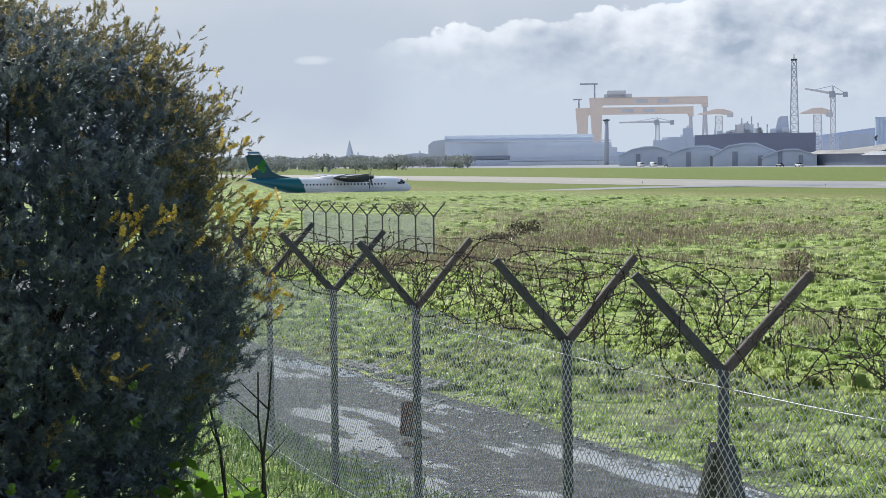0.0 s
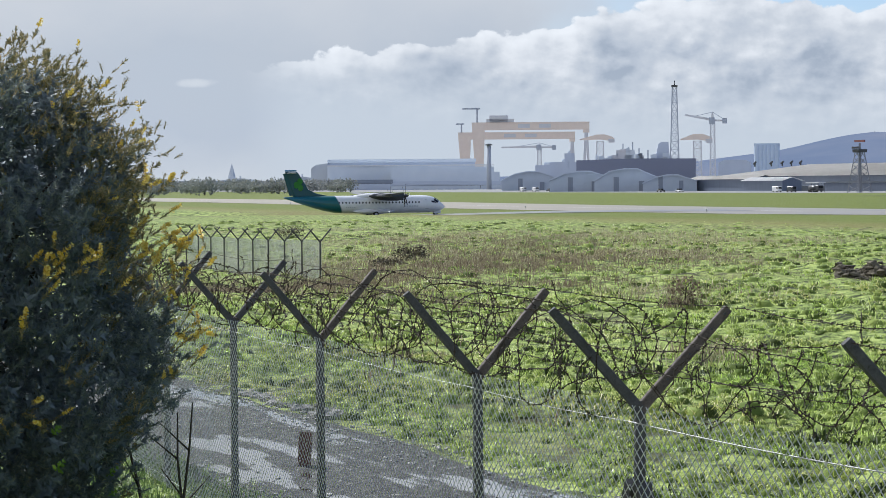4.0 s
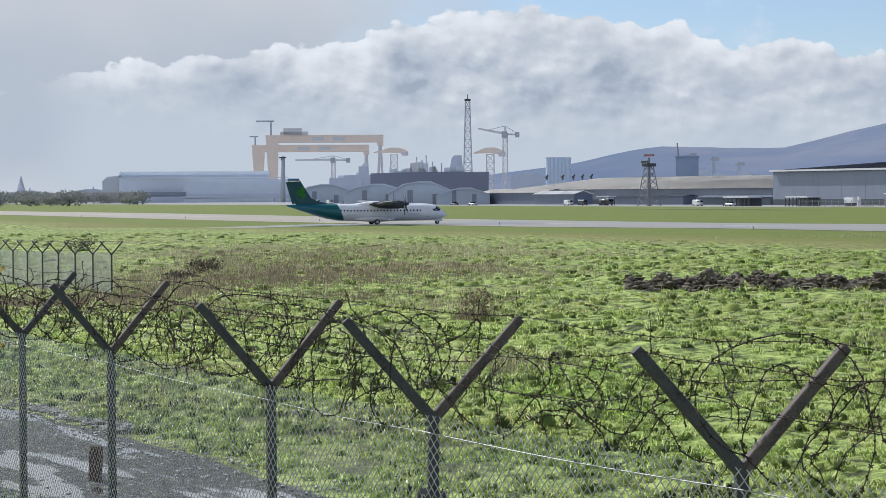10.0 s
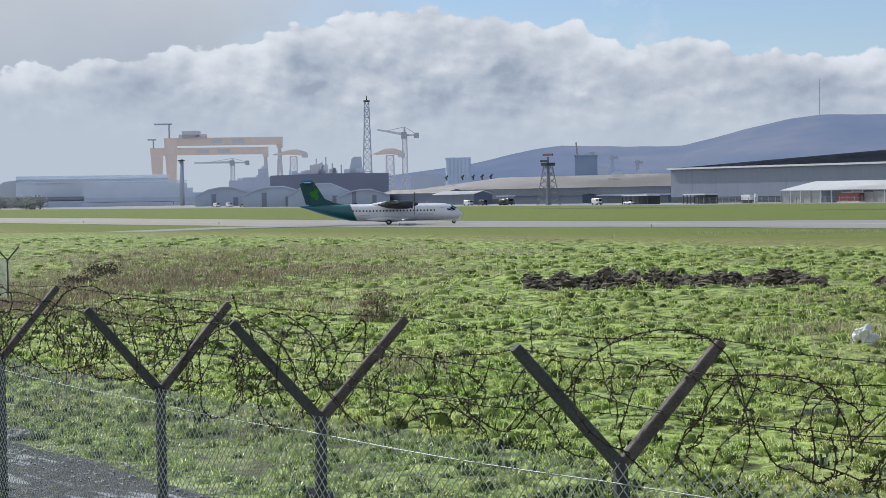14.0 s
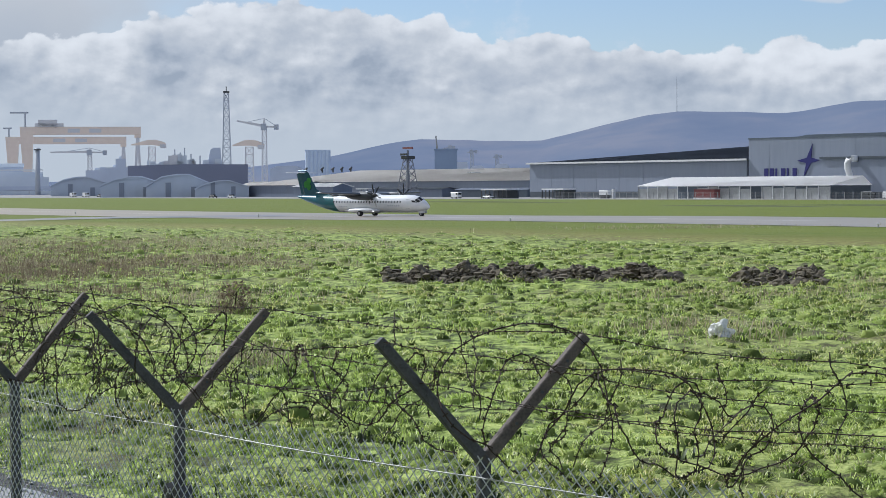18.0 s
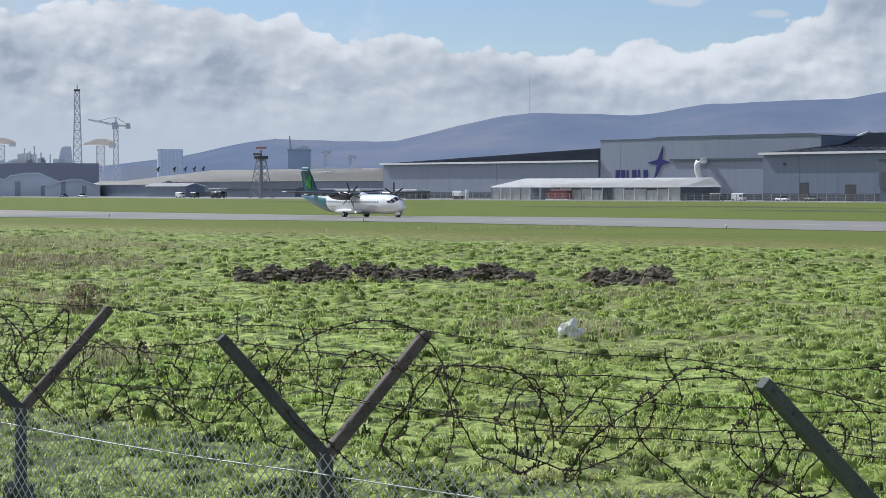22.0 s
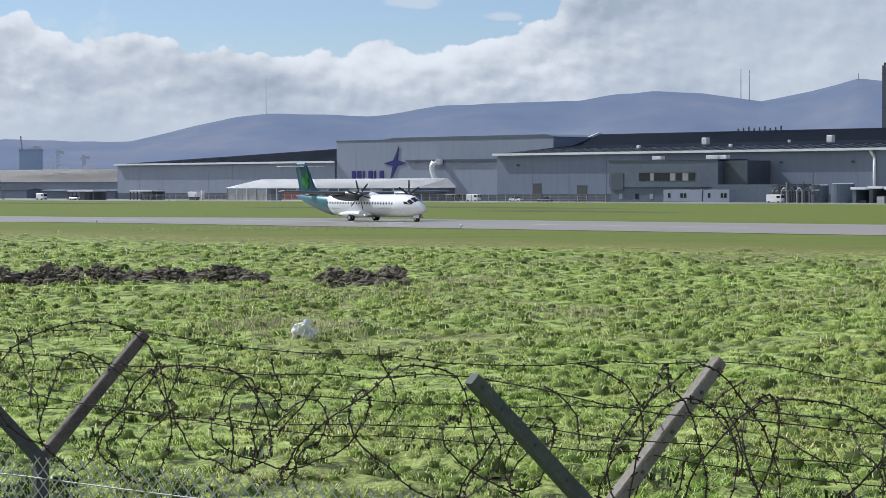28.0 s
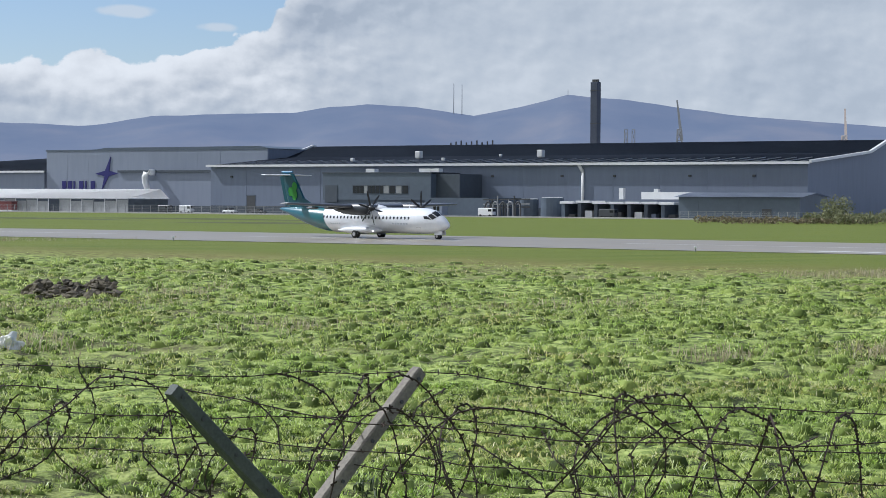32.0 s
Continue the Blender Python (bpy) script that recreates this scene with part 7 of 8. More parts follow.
def hummocks(name, spots, label):
    """Low uneven domes of turf under the tussocks."""
    verts, faces = [], []
    for x, y, z, r, h in spots:
        k = len(verts)
        o = random.uniform(0, 99)
        for ring, (rr, zz) in enumerate(((1.0, -0.3), (0.62, 0.72))):
            for i in range(6):
                a = math.pi * i / 3 + ring * 0.5
                g = 1 + 0.45 * noise.noise((math.cos(a) + o, math.sin(a), ring * 0.7))
                verts.append((x + r * rr * g * math.cos(a), y + r * rr * g * math.sin(a), z + h * zz * g))
        verts.append((x, y, z + h * 0.92))
        for i in range(6):
            j = (i + 1) % 6
            faces.append((k + i, k + j, k + 6 + j, k + 6 + i))
            faces.append((k + 6 + i, k + 6 + j, k + 12))
    ob = new(name, raw_mesh(name, verts, faces, TUSSOCK, True))
    return tagged(ob, label, "hummocks", kind="stuff")


random.seed(31)
domes = {"near": [], "mid": [], "far": [], "remote": []}
rush, dry, carpet_n, carpet_f = [], [], [], []
for key, n, d0, d1, r0, r1, hk in (("near", 6200, 22, 50, 0.09, 0.26, 0.58), ("mid", 6400, 50, 88, 0.13, 0.36, 0.50), ("far", 5600, 88, 150, 0.2, 0.5, 0.42), ("remote", 2600, 150, 250, 0.3, 0.6, 0.32)):
    for x, y, d, p in scatter(n, d0, d1, a1=24 if key == "remote" else 49):
        if p > 120 or random.random() < 0.75 * smooth_step(98, 118, p):
            continue
        lump = noise.noise((x / 4.5, y / 4.5, 20)) + 0.5 * noise.noise((x / 1.3, y / 1.3, 27))
        if lump < -0.28 and random.random() < 0.75:
            continue
        k = random.random() ** 1.6
        r = r0 + (r1 - r0) * k * (0.7 + 0.6 * smooth_step(-0.2, 0.5, lump))
        h = r * hk * random.uniform(0.6, 1.3) * (1 - 0.65 * smooth_step(92, 118, p))
        spot = (x, y, ground_z(x, y), r, h)
        # the ground towards the far fence lies rank and brown
        rank = smooth_step(70, 100, d) * (1 - smooth_step(6, 20, math.degrees(math.atan2(x, y))))
        if random.random() < 0.55 * rank:
            dry.append(spot)
            continue
        domes[key].append(spot)
        # dark tussocks also stand in for shaded hollows in the sward
        if random.random() < (0.12 if key == "near" else 0.09) + 0.12 * smooth_step(0.15, 0.5, lump):
            rush.append(spot)
        elif noise.noise((x / 9, y / 9, 11)) > 0.22 and random.random() < 0.35:
            dry.append(spot)
for x, y, d, p in scatter(19000, 22, 55):
    h = random.uniform(0.035, 0.075) + 0.05 * max(0, noise.noise((x / 0.7, y / 0.7, 41)))
    carpet_n.append((x, y, ground_z(x, y), h))
for x, y, d, p in scatter(24000, 55, 150):
    if p < 124:
        carpet_f.append((x, y, ground_z(x, y), random.uniform(0.05, 0.11) * (1 - 0.5 * smooth_step(105, 124, p))))
hummocks("turf_hummocks", domes["near"] + domes["mid"] + domes["far"] + domes["remote"], "uneven green hummocks of turf across the field")
tussock_blades("grass_near", domes["near"], 38, 0.12, 0.0070, GRASS, "bright green tussocky grass of the near field", 2)
tussock_blades("grass_middle", domes["mid"], 22, 0.145, 0.0105, GRASS, "green tussocky grass across the field", 3)
tussock_blades("grass_far", domes["far"], 14, 0.17, 0.015, GRASS, "green tussocky grass of the far field", 4)
tussock_blades("grass_remote", domes["remote"], 8, 0.17, 0.022, GRASS, "rough green grass towards the runway", 7)
tussock_blades("rush_tussocks", rush, 22, 0.13, 0.0090, RUSH, "dark green tussocks among the grass", 5)
tussock_blades("dry_grass", dry, 16, 0.14, 0.0055, STRAW, "straw-coloured dry grass among the green", 6)
blades("lawn_near", carpet_n, GRASS, "short bright grass between the tussocks", "grass", 5, 0.22, 0.020, 1.2, 0.6)
blades("lawn_far", carpet_f, GRASS, "short bright grass between the far tussocks", "grass", 4, 0.28, 0.028, 1.2, 0.6)
# dark broad-leaved weeds near the track
dock = []
for _ in range(70):
    s, p = random.uniform(-42, 2), random.uniform(13.5, 24)
    w = U * s + N * p
    for _k in range(random.randint(5, 15)):
        x, y = w.x + random.gauss(0, 0.28), w.y + random.gauss(0, 0.22)
        dock.append((x, y, ground_z(x, y), random.uniform(0.12, 0.26)))
blades("dock_weeds", dock, RUSH, "dark broad-leaved weeds beyond the track", "weeds", 7, 0.07, 0.020, 0.9, 0.5)
# verge below and beyond the fence, bank in front of it
bank = []
for _ in range(5500):
    s, p = random.uniform(-34, -4), random.choice((random.uniform(2.2, 8.7), random.uniform(5.5, 8.7)))
    w = U * s + N * p
    bank.append((w.x, w.y, ground_z(w.x, w.y), random.uniform(0.1, 0.26)))
blades("bank_grass", bank, VERGE, "long green grass on the bank by the fence", "grass", 6, 0.09, 0.008, 0.9, 0.5)
# dead weeds: big brown patches towards the left, straw patches to the right
weeds, bram = [], []
for cx, cy, rx, ry, n in ((4, 125, 9, 22, 1200), (22, 155, 14, 26, 700), (8, 175, 12, 26, 700), (19, 120, 6, 14, 500), (25, 170, 12, 18, 500), (31, 150, 10, 12, 400), (14, 80, 4, 6, 160), (81, 196, 14, 6, 200), (90, 84, 6, 5, 250), (39.5, 41.5, 2.0, 1.5, 45), (43, 39.3, 1.8, 1.5, 45), (44.4, 84, 3, 2, 80), (9, 48, 1.6, 3, 50), (24.5, 57, 4, 4, 160), (36, 60, 3, 2, 60), (34, 75, 9, 4, 160), (52, 66, 9, 4, 160)):
    for _ in range(n):
        x, y = random.gauss(cx, rx * 0.5), random.gauss(cy, ry * 0.5)
        weeds.append((x, y, ground_z(x, y), random.uniform(0.2, 0.5)))
for cx, cy, rx, ry, n in ((-3, 96, 7, 14, 1200), (6, 112, 10, 20, 1700), (12, 150, 12, 26, 900), (16, 120, 9, 16, 600), (2, 78, 3, 5, 120), (10, 88, 4, 5, 140), (9.5, 49, 1.5, 3.5, 26), (12.7, 72.5, 0.9, 0.7, 40), (4.0, 70, 3.5, 12, 60), (1.0, 50, 1.6, 10, 24)):
    for _ in range(n):
        x, y = random.gauss(cx, rx * 0.5), random.gauss(cy, ry * 0.5)
        bram.append((x, y, ground_z(x, y), random.uniform(0.2, 0.5)))
blades("dry_weeds", weeds, STRAW, "patches of dead straw-coloured weeds", "weeds", 6, 0.13, 0.005, 1.1, 0.6)
blades("bramble_patch", bram, BROWN, "tangled dead brown brambles in the field", "brambles", 9, 0.11, 0.005, 1.0, 0.5)


# ---- gorse bush on the bank ----
# shoot colours raised and blued to stand in for veiling lens glare
GORSE = leaf_material("gorse_shoots", [(0.0, (0.10, 0.135, 0.15)), (0.5, (0.15, 0.19, 0.185)), (0.85, (0.19, 0.225, 0.185)), (1.0, (0.28, 0.29, 0.20))], 0.5, 0.35, 0.8)
GORSE_D = leaf_material("gorse_inner", [(0.0, (0.12, 0.155, 0.18)), (1.0, (0.20, 0.245, 0.26))], 0.55, 0.35, 0.8)
GORSE_B = leaf_material("gorse_tips", [(0.0, (0.13, 0.14, 0.07)), (0.5, (0.24, 0.22, 0.11)), (0.85, (0.38, 0.31, 0.15)), (1.0, (0.55, 0.42, 0.16))], 0.5, 0.4, 0.4)
BLOOM = leaf_material("gorse_bloom", [(0.0, (0.55, 0.36, 0.05)), (0.5, (0.78, 0.60, 0.10)), (1.0, (0.88, 0.78, 0.26))], 0.5, 0.35, 0.3)
YOUNG = leaf_material("young_leaves", [(0.0, (0.12, 0.24, 0.02)), (1.0, (0.26, 0.42, 0.05))], 0.45, 0.5, 0.4)
BARK = mat("gorse_bark", (0.045, 0.035, 0.026), (0.075, 0.06, 0.045), rough=0.9, scale=8, fine=50, bump=0.01)


def sprays(name, spots, material, parent, needles=13, length=0.16, leaf=0.030, wide=0.0035, label="", broad=False):
    """Spiny shoots: a thin stem set about with needles. spots: position, direction, scale."""
    rng = np.random.default_rng(len(spots))
    verts, faces = [], []
    for c, d, k in spots:
        d = d.normalized()
        a = d.cross(Vector((0.3, 0.5, 0.8)))
        a.normalize()
        b = d.cross(a)
        L = length * k
        i0 = len(verts)
        verts += [c + a * 0.003, c - a * 0.003, c + d * L]
        faces.append((i0, i0 + 1, i0 + 2))
        for j in range(needles):
            f = 0.12 + 0.88 * j / needles
            t = 2.4 * j + rng.uniform(-0.5, 0.5)
            o = a * math.cos(t) + b * math.sin(t)
            e = (o * (0.85 if not broad else 1.0) + d * rng.uniform(0.3, 0.8)).normalized()
            s = e.cross(d).normalized()
            q = c + d * (L * f)
            ll = leaf * k * rng.uniform(0.7, 1.3) * (1.15 - 0.5 * f)
            ww = wide * k * 1.6
            i0 = len(verts)
            if broad:
                verts += [q, q + e * ll * 0.5 + s * ww, q + e * ll, q + e * ll * 0.5 - s * ww]
                faces.append((i0, i0 + 1, i0 + 2, i0 + 3))
            else:
                verts += [q - s * ww, q + s * ww, q + e * ll]
                faces.append((i0, i0 + 1, i0 + 2))
    me = raw_mesh(name, verts, faces, material)
    return tagged(part(name, me, None, parent, label), kind="stuff")


def build_gorse():
    random.seed(44)
    bx, by = -2.35, 10.6
    gz = ground_z(bx, by)
    g = thing("gorse_bush", pose(0, 0, 0), "tall dark gorse bush with yellow flowers on the bank", "bush")
    # half-width by height, from the ground up
    prof_z = [2.4, 2.9, 3.1, 3.3, 3.5, 3.8, 4.05, 4.3, 4.5, 4.65, 4.84, 4.95, 5.05, 5.2, 5.32]
    prof_r = [1.0, 1.12, 1.30, 1.46, 1.52, 1.46, 1.38, 1.36, 1.36, 1.14, 1.10, 0.82, 0.42, 0.18, 0.05]

    def skin(a, z):
        """Radius of the crown: rounded boughs with hollows between them."""
        r = float(np.interp(z, prof_z, prof_r))
        return r * (1 + 0.24 * noise.noise((math.cos(a) * 2.4, math.sin(a) * 2.4, z * 2.3)) + 0.10 * noise.noise((math.cos(a) * 6, math.sin(a) * 6, z * 5.5)))

    for i in range(26):
        a = random.uniform(0, 2 * math.pi)
        z = random.uniform(3.3, 5.0)
        r = skin(a, z) * random.uniform(0.6, 0.9)
        e = Vector((bx + r * math.cos(a), by + r * math.sin(a), z))
        s0 = Vector((bx + 0.22 * math.cos(a), by + 0.22 * math.sin(a), gz - 0.1))
        pts = [s0.lerp(e, k / 6) + Vector((0, 0, 0.3 * math.sin(math.pi * k / 6))) + Vector((random.uniform(-1, 1), random.uniform(-1, 1), 0)) * 0.01 * k for k in range(7)]
        bm = bmesh.new()
        for k in range(6):
            bar(bm, pts[k], pts[k + 1], 0.055 * (1 - k / 7), 0.055 * (1 - (k + 1) / 7), sides=6)
        part("stem", bm, BARK, g, smooth=True)
    inner, dark, brown, bloom, young = [], [], [], [], []
    # the shaded inside
    for i in range(5200):
        z, a = random.uniform(2.5, 5.1), random.uniform(0, 2 * math.pi)
        r = skin(a, z) * random.random() ** 0.45 * 0.86
        inner.append((Vector((bx + r * math.cos(a), by + r * math.sin(a), z)), Vector((math.cos(a), math.sin(a), 0.6)) + Vector((random.gauss(0, 0.7), random.gauss(0, 0.7), random.gauss(0, 0.5))), random.uniform(1.1, 1.7)))
    # boughs: fans of spiny shoots that turn up at the surface
    for i in range(900):
        z = random.uniform(2.6, 5.2)
        a = random.choice((random.uniform(0, 2 * math.pi), random.uniform(-2.4, 0.9)))
        R = skin(a, z)
        o = Vector((math.cos(a), math.sin(a), 0))
        root = Vector((bx, by, z)) + o * R * 0.80
        bough = (o * random.uniform(0.5, 1.1) + Vector((random.gauss(0, 0.35), random.gauss(0, 0.35), random.uniform(0.2, 1.0)))).normalized()
        reach = random.uniform(0.16, 0.34) * min(1.0, R / 0.8)
        # right and top rim: buds and flowers, plus sunlit brown put into the tips
        sunny = smooth_step(0.72, 0.97, math.cos(a)) * smooth_step(3.55, 4.1, z) + smooth_step(4.35, 4.9, z) * smooth_step(0.1, 0.7, math.cos(a)) * 0.6
        budding = random.random() < 0.08 + 0.75 * sunny
        for k in range(random.randint(11, 17)):
            f = random.random()
            c = root + bough * reach * f + Vector((random.gauss(0, 0.04), random.gauss(0, 0.04), random.gauss(0, 0.04)))
            d = bough * 0.8 + Vector((random.gauss(0, 0.6), random.gauss(0, 0.6), random.uniform(-0.2, 0.9)))
            sc = random.uniform(0.65, 1.1)
            if budding and f > 0.35:
                brown.append((c, d, sc))
                if sunny > 0.3 and random.random() < 0.06 and noise.noise((root.x * 2.2, root.y * 2.2, root.z * 2.2)) > 0.1:
                    bloom.append((c + d.normalized() * 0.09 * sc, d, sc * 0.9))
            else:
                dark.append((c, d, sc))
    # sprigs that stand clear of the outline
    for az_, z, up in ((0.15, 5.02, 1.5), (-0.1, 4.93, 0.9), (0.1, 4.9, 0.6), (0.05, 4.62, 0.5), (-0.15, 4.55, 0.6), (0.2, 4.4, 0.4), (0.0, 4.1, 0.4), (-0.2, 3.8, 0.5), (0.1, 3.55, 0.3), (-0.1, 3.35, 0.1), (-1.2, 5.12, 1.6), (-1.7, 5.05, 1.2)):
        R = skin(az_, z) * 0.92
        c = Vector((bx + R * math.cos(az_), by + R * math.sin(az_), z))
        d = Vector((math.cos(az_) * 0.7, math.sin(az_) * 0.7, up)).normalized()
        for k in range(16):
            q = c + d * 0.26 * (k / 15) + Vector((random.gauss(0, 0.02), random.gauss(0, 0.02), random.gauss(0, 0.02)))
            (brown if k > 5 and z > 3.7 else dark).append((q, d + Vector((random.gauss(0, 0.5), random.gauss(0, 0.5), random.gauss(0.1, 0.4))), random.uniform(0.5, 0.8)))
    for cx, cy, cz, n in ((-1.33, 9.55, 4.13, 12), (-1.20, 9.6, 4.10, 7), (-0.98, 10.1, 4.13, 8), (-0.90, 10.5, 4.22, 12), (-0.88, 10.5, 4.05, 10), (-0.84, 10.5, 3.75, 9), (-0.84, 10.5, 3.62, 7), (-1.02, 10.4, 4.46, 6), (-1.5, 9.5, 3.9, 3), (-1.45, 9.5, 3.42, 4)):
        for _ in range(n):
            c = Vector((cx + random.gauss(0, 0.07), cy + random.gauss(0, 0.1), cz + random.gauss(0, 0.06)))
            d = Vector((random.gauss(0.4, 0.5), random.gauss(-0.4, 0.5), random.uniform(0.2, 1)))
            bloom.append((c, d, random.uniform(0.7, 1.0)))
            bloom.append((c + d.normalized() * 0.03, d, random.uniform(0.6, 0.9)))
            brown.append((c - d.normalized() * 0.06, d, 0.9))
    sprays("inner_growth", inner, GORSE_D, g, 15, 0.10, 0.042, 0.0060, "dark shaded inner shoots")
    sprays("foliage", dark, GORSE, g, 18, 0.075, 0.036, 0.0032)
    sprays("tip_growth", brown, GORSE_B, g, 17, 0.075, 0.030, 0.0034, "olive-brown tips, budding and with sunlight in their colour")
    sprays("blossom", bloom, BLOOM, g, 12, 0.07, 0.020, 0.0075, "yellow blossom", True)
    for i in range(14):
        a = random.uniform(-1.9, -0.2)
        z = random.uniform(2.75, 3.5)
        R = skin(a, z)
        young.append((Vector((bx + R * math.cos(a), by + R * math.sin(a), z)), Vector((math.cos(a), math.sin(a), 0.7)), random.uniform(0.5, 0.9)))
    sprays("young_growth", young, YOUNG, g, 9, 0.12, 0.04, 0.011, "fresh light green leaves", True)


build_gorse()
# weeds at its foot and a thorny stem beside it
random.seed(52)
foot = []
for _ in range(190):
    x, y = random.uniform(-1.35, -0.75), random.uniform(10.2, 13.5)
    foot.append((Vector((x, y, ground_z(x, y))), Vector((random.gauss(0, 0.4), random.gauss(0, 0.4), 1)), random.uniform(1.2, 2.6)))
wd = thing("nettle_weeds", pose(0, 0, 0), "fresh light green weeds at the foot of the gorse", "weeds")
sprays("leaves", foot, YOUNG, wd, 10, 0.22, 0.06, 0.013, "light green leaves", True)
sapling = thing("bare_sapling", pose(0, 0, 0), "thin bare stems beside the gorse bush", "sapling")
for (x, y), lean in (((-0.95, 11.2), -0.12), ((-1.02, 11.0), 0.18), ((-0.9, 11.4), 0.03)):
    z = ground_z(x, y)
    bm = bmesh.new()
    pts = [Vector((x - lean * k * 0.18 + random.uniform(-0.02, 0.02), y + random.uniform(-0.02, 0.02), z + 0.26 * k)) for k in range(6)]
    for k in range(5):
        bar(bm, pts[k], pts[k + 1], 0.030 * (1 - k / 7), 0.030 * (1 - (k + 1) / 7), sides=6)
    for k in (2, 3, 4):
        bar(bm, pts[k], pts[k] + Vector((random.uniform(-0.2, 0.2), 0.05, 0.16)), 0.012, 0.004, sides=5)
    part("stem", bm, BARK, sapling)


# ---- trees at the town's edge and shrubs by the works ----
# distance haze put into the leaf colours, greyed and paled
TREE_LEAF = leaf_material("hazed_far_foliage", [(0.0, (0.22, 0.245, 0.25)), (0.5, (0.29, 0.31, 0.30)), (1.0, (0.38, 0.38, 0.33))], 0.8, 0.2, 0.2)


def small_tree(name, m, height, width, label, group, n=420, leaf=0.5, trunk=True, leaves=None):
    t = thing(name, m, label, "tree" if trunk else "shrub", group)
    bm = bmesh.new()
    bar(bm, (0, 0, -0.3), (0.1, 0, height * 0.55), height * 0.06, height * 0.03, sides=7)
    for k in range(5):
        a = k * 1.3
        bar(bm, (0.05, 0, height * (0.25 + 0.06 * k)), (width * 0.4 * math.cos(a), width * 0.4 * math.sin(a), height * (0.55 + 0.07 * k)), height * 0.025, height * 0.008, sides=5)
    part("trunk", bm, BARK, t)
    verts, faces = [], []
    for _ in range(n):
        a, u = random.uniform(0, 6.28), random.uniform(-1, 1)
        r = random.random() ** 0.4 * (1 + 0.4 * noise.noise((math.cos(a) * 2, math.sin(a) * 2, u * 2 + height)))
        c = Vector((width * 0.5 * r * math.cos(a) * math.sqrt(1 - u * u * 0.8), width * 0.5 * r * math.sin(a) * math.sqrt(1 - u * u * 0.8), height * (0.62 + 0.36 * u * r) if trunk else height * (0.5 + 0.46 * u * r)))
        v1 = Vector((random.gauss(0, 1), random.gauss(0, 1), random.gauss(0, 1))).normalized() * leaf
        v2 = v1.cross(Vector((random.gauss(0, 1), random.gauss(0, 1), random.gauss(0, 1)))).normalized() * leaf
        k = len(verts)
        verts += [c - v1, c - v2 * 0.6, c + v1, c + v2 * 0.6]
        faces.append((k, k + 1, k + 2, k + 3))
    part("crown", raw_mesh("crown", verts, faces, leaves or TREE_LEAF), None, t)
    return t


SCRUB_B = leaf_material("rusty_scrub", [(0.0, (0.13, 0.11, 0.07)), (0.6, (0.24, 0.20, 0.125)), (1.0, (0.34, 0.30, 0.19))], 0.8, 0.25, 0.2)
SCRUB_G = leaf_material("olive_scrub", [(0.0, (0.13, 0.145, 0.08)), (0.6, (0.22, 0.235, 0.13)), (1.0, (0.34, 0.33, 0.18))], 0.8, 0.25, 0.2)
BRAMBLE_D = leaf_material("dark_brambles", [(0.0, (0.05, 0.045, 0.035)), (0.6, (0.11, 0.095, 0.07)), (1.0, (0.20, 0.17, 0.12))], 0.8, 0.2, 0.2)
random.seed(61)
first = None
for i in range(64):
    az = -10.5 + i * 0.175 + random.uniform(-0.12, 0.12)
    d = random.uniform(900, 1500)
    m = facing(az, d, 0, random.uniform(0, 360))
    if first is None:
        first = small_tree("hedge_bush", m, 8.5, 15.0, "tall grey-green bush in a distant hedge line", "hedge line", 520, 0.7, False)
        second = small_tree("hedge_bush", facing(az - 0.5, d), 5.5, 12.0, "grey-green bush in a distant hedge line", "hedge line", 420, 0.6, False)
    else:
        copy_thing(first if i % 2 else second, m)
small_tree("scrub_bush", facing(46.3, 428), 6.0, 7.2, "round olive scrub bush at the edge of the works", "scrub bushes", 1100, 0.24, False, SCRUB_G)
for i in range(9):
    az, d = 45.6 + i * 0.3, random.uniform(395, 425)
    small_tree("scrub_bush", facing(az, d), random.uniform(2.0, 3.8), random.uniform(3.5, 6.5), "olive scrub bush at the edge of the works", "scrub bushes", 420, 0.24, False, SCRUB_G)
for i in range(20):
    az, d = 42.6 + i * 0.24, random.uniform(395, 425)
    small_tree("low_scrub", facing(az, d), random.uniform(1.0, 1.9), random.uniform(3.0, 6.0), "low rusty scrub on the far verge", "low scrub", 140, 0.25, False, SCRUB_B)
small_tree("field_shrub", pose(12.7, 72.5, ground_z(12.7, 72.5)), 1.15, 1.3, "small reddish shrub standing in the field", "", 260, 0.07, False, BROWN)


for az, d, h, w in ((2.4, 124, 1.0, 2.3), (1.7, 118, 0.7, 2.0), (-1.0, 190, 1.3, 3.0)):
    x, y = polar(az, d)
    small_tree("bramble_mound", pose(x, y, ground_z(x, y)), h, w, "low mound of dark brown brambles in the field", "bramble mounds", 420, 0.09, False, BRAMBLE_D)


# ---- vehicles and parked craft by the works ----
CAR_W = mat("white_car_paint", (0.74, 0.75, 0.76), (0.68, 0.69, 0.70), rough=0.3, scale=1)
CAR_D = mat("dark_car_paint", (0.06, 0.065, 0.075), (0.05, 0.055, 0.06), rough=0.3, scale=1)


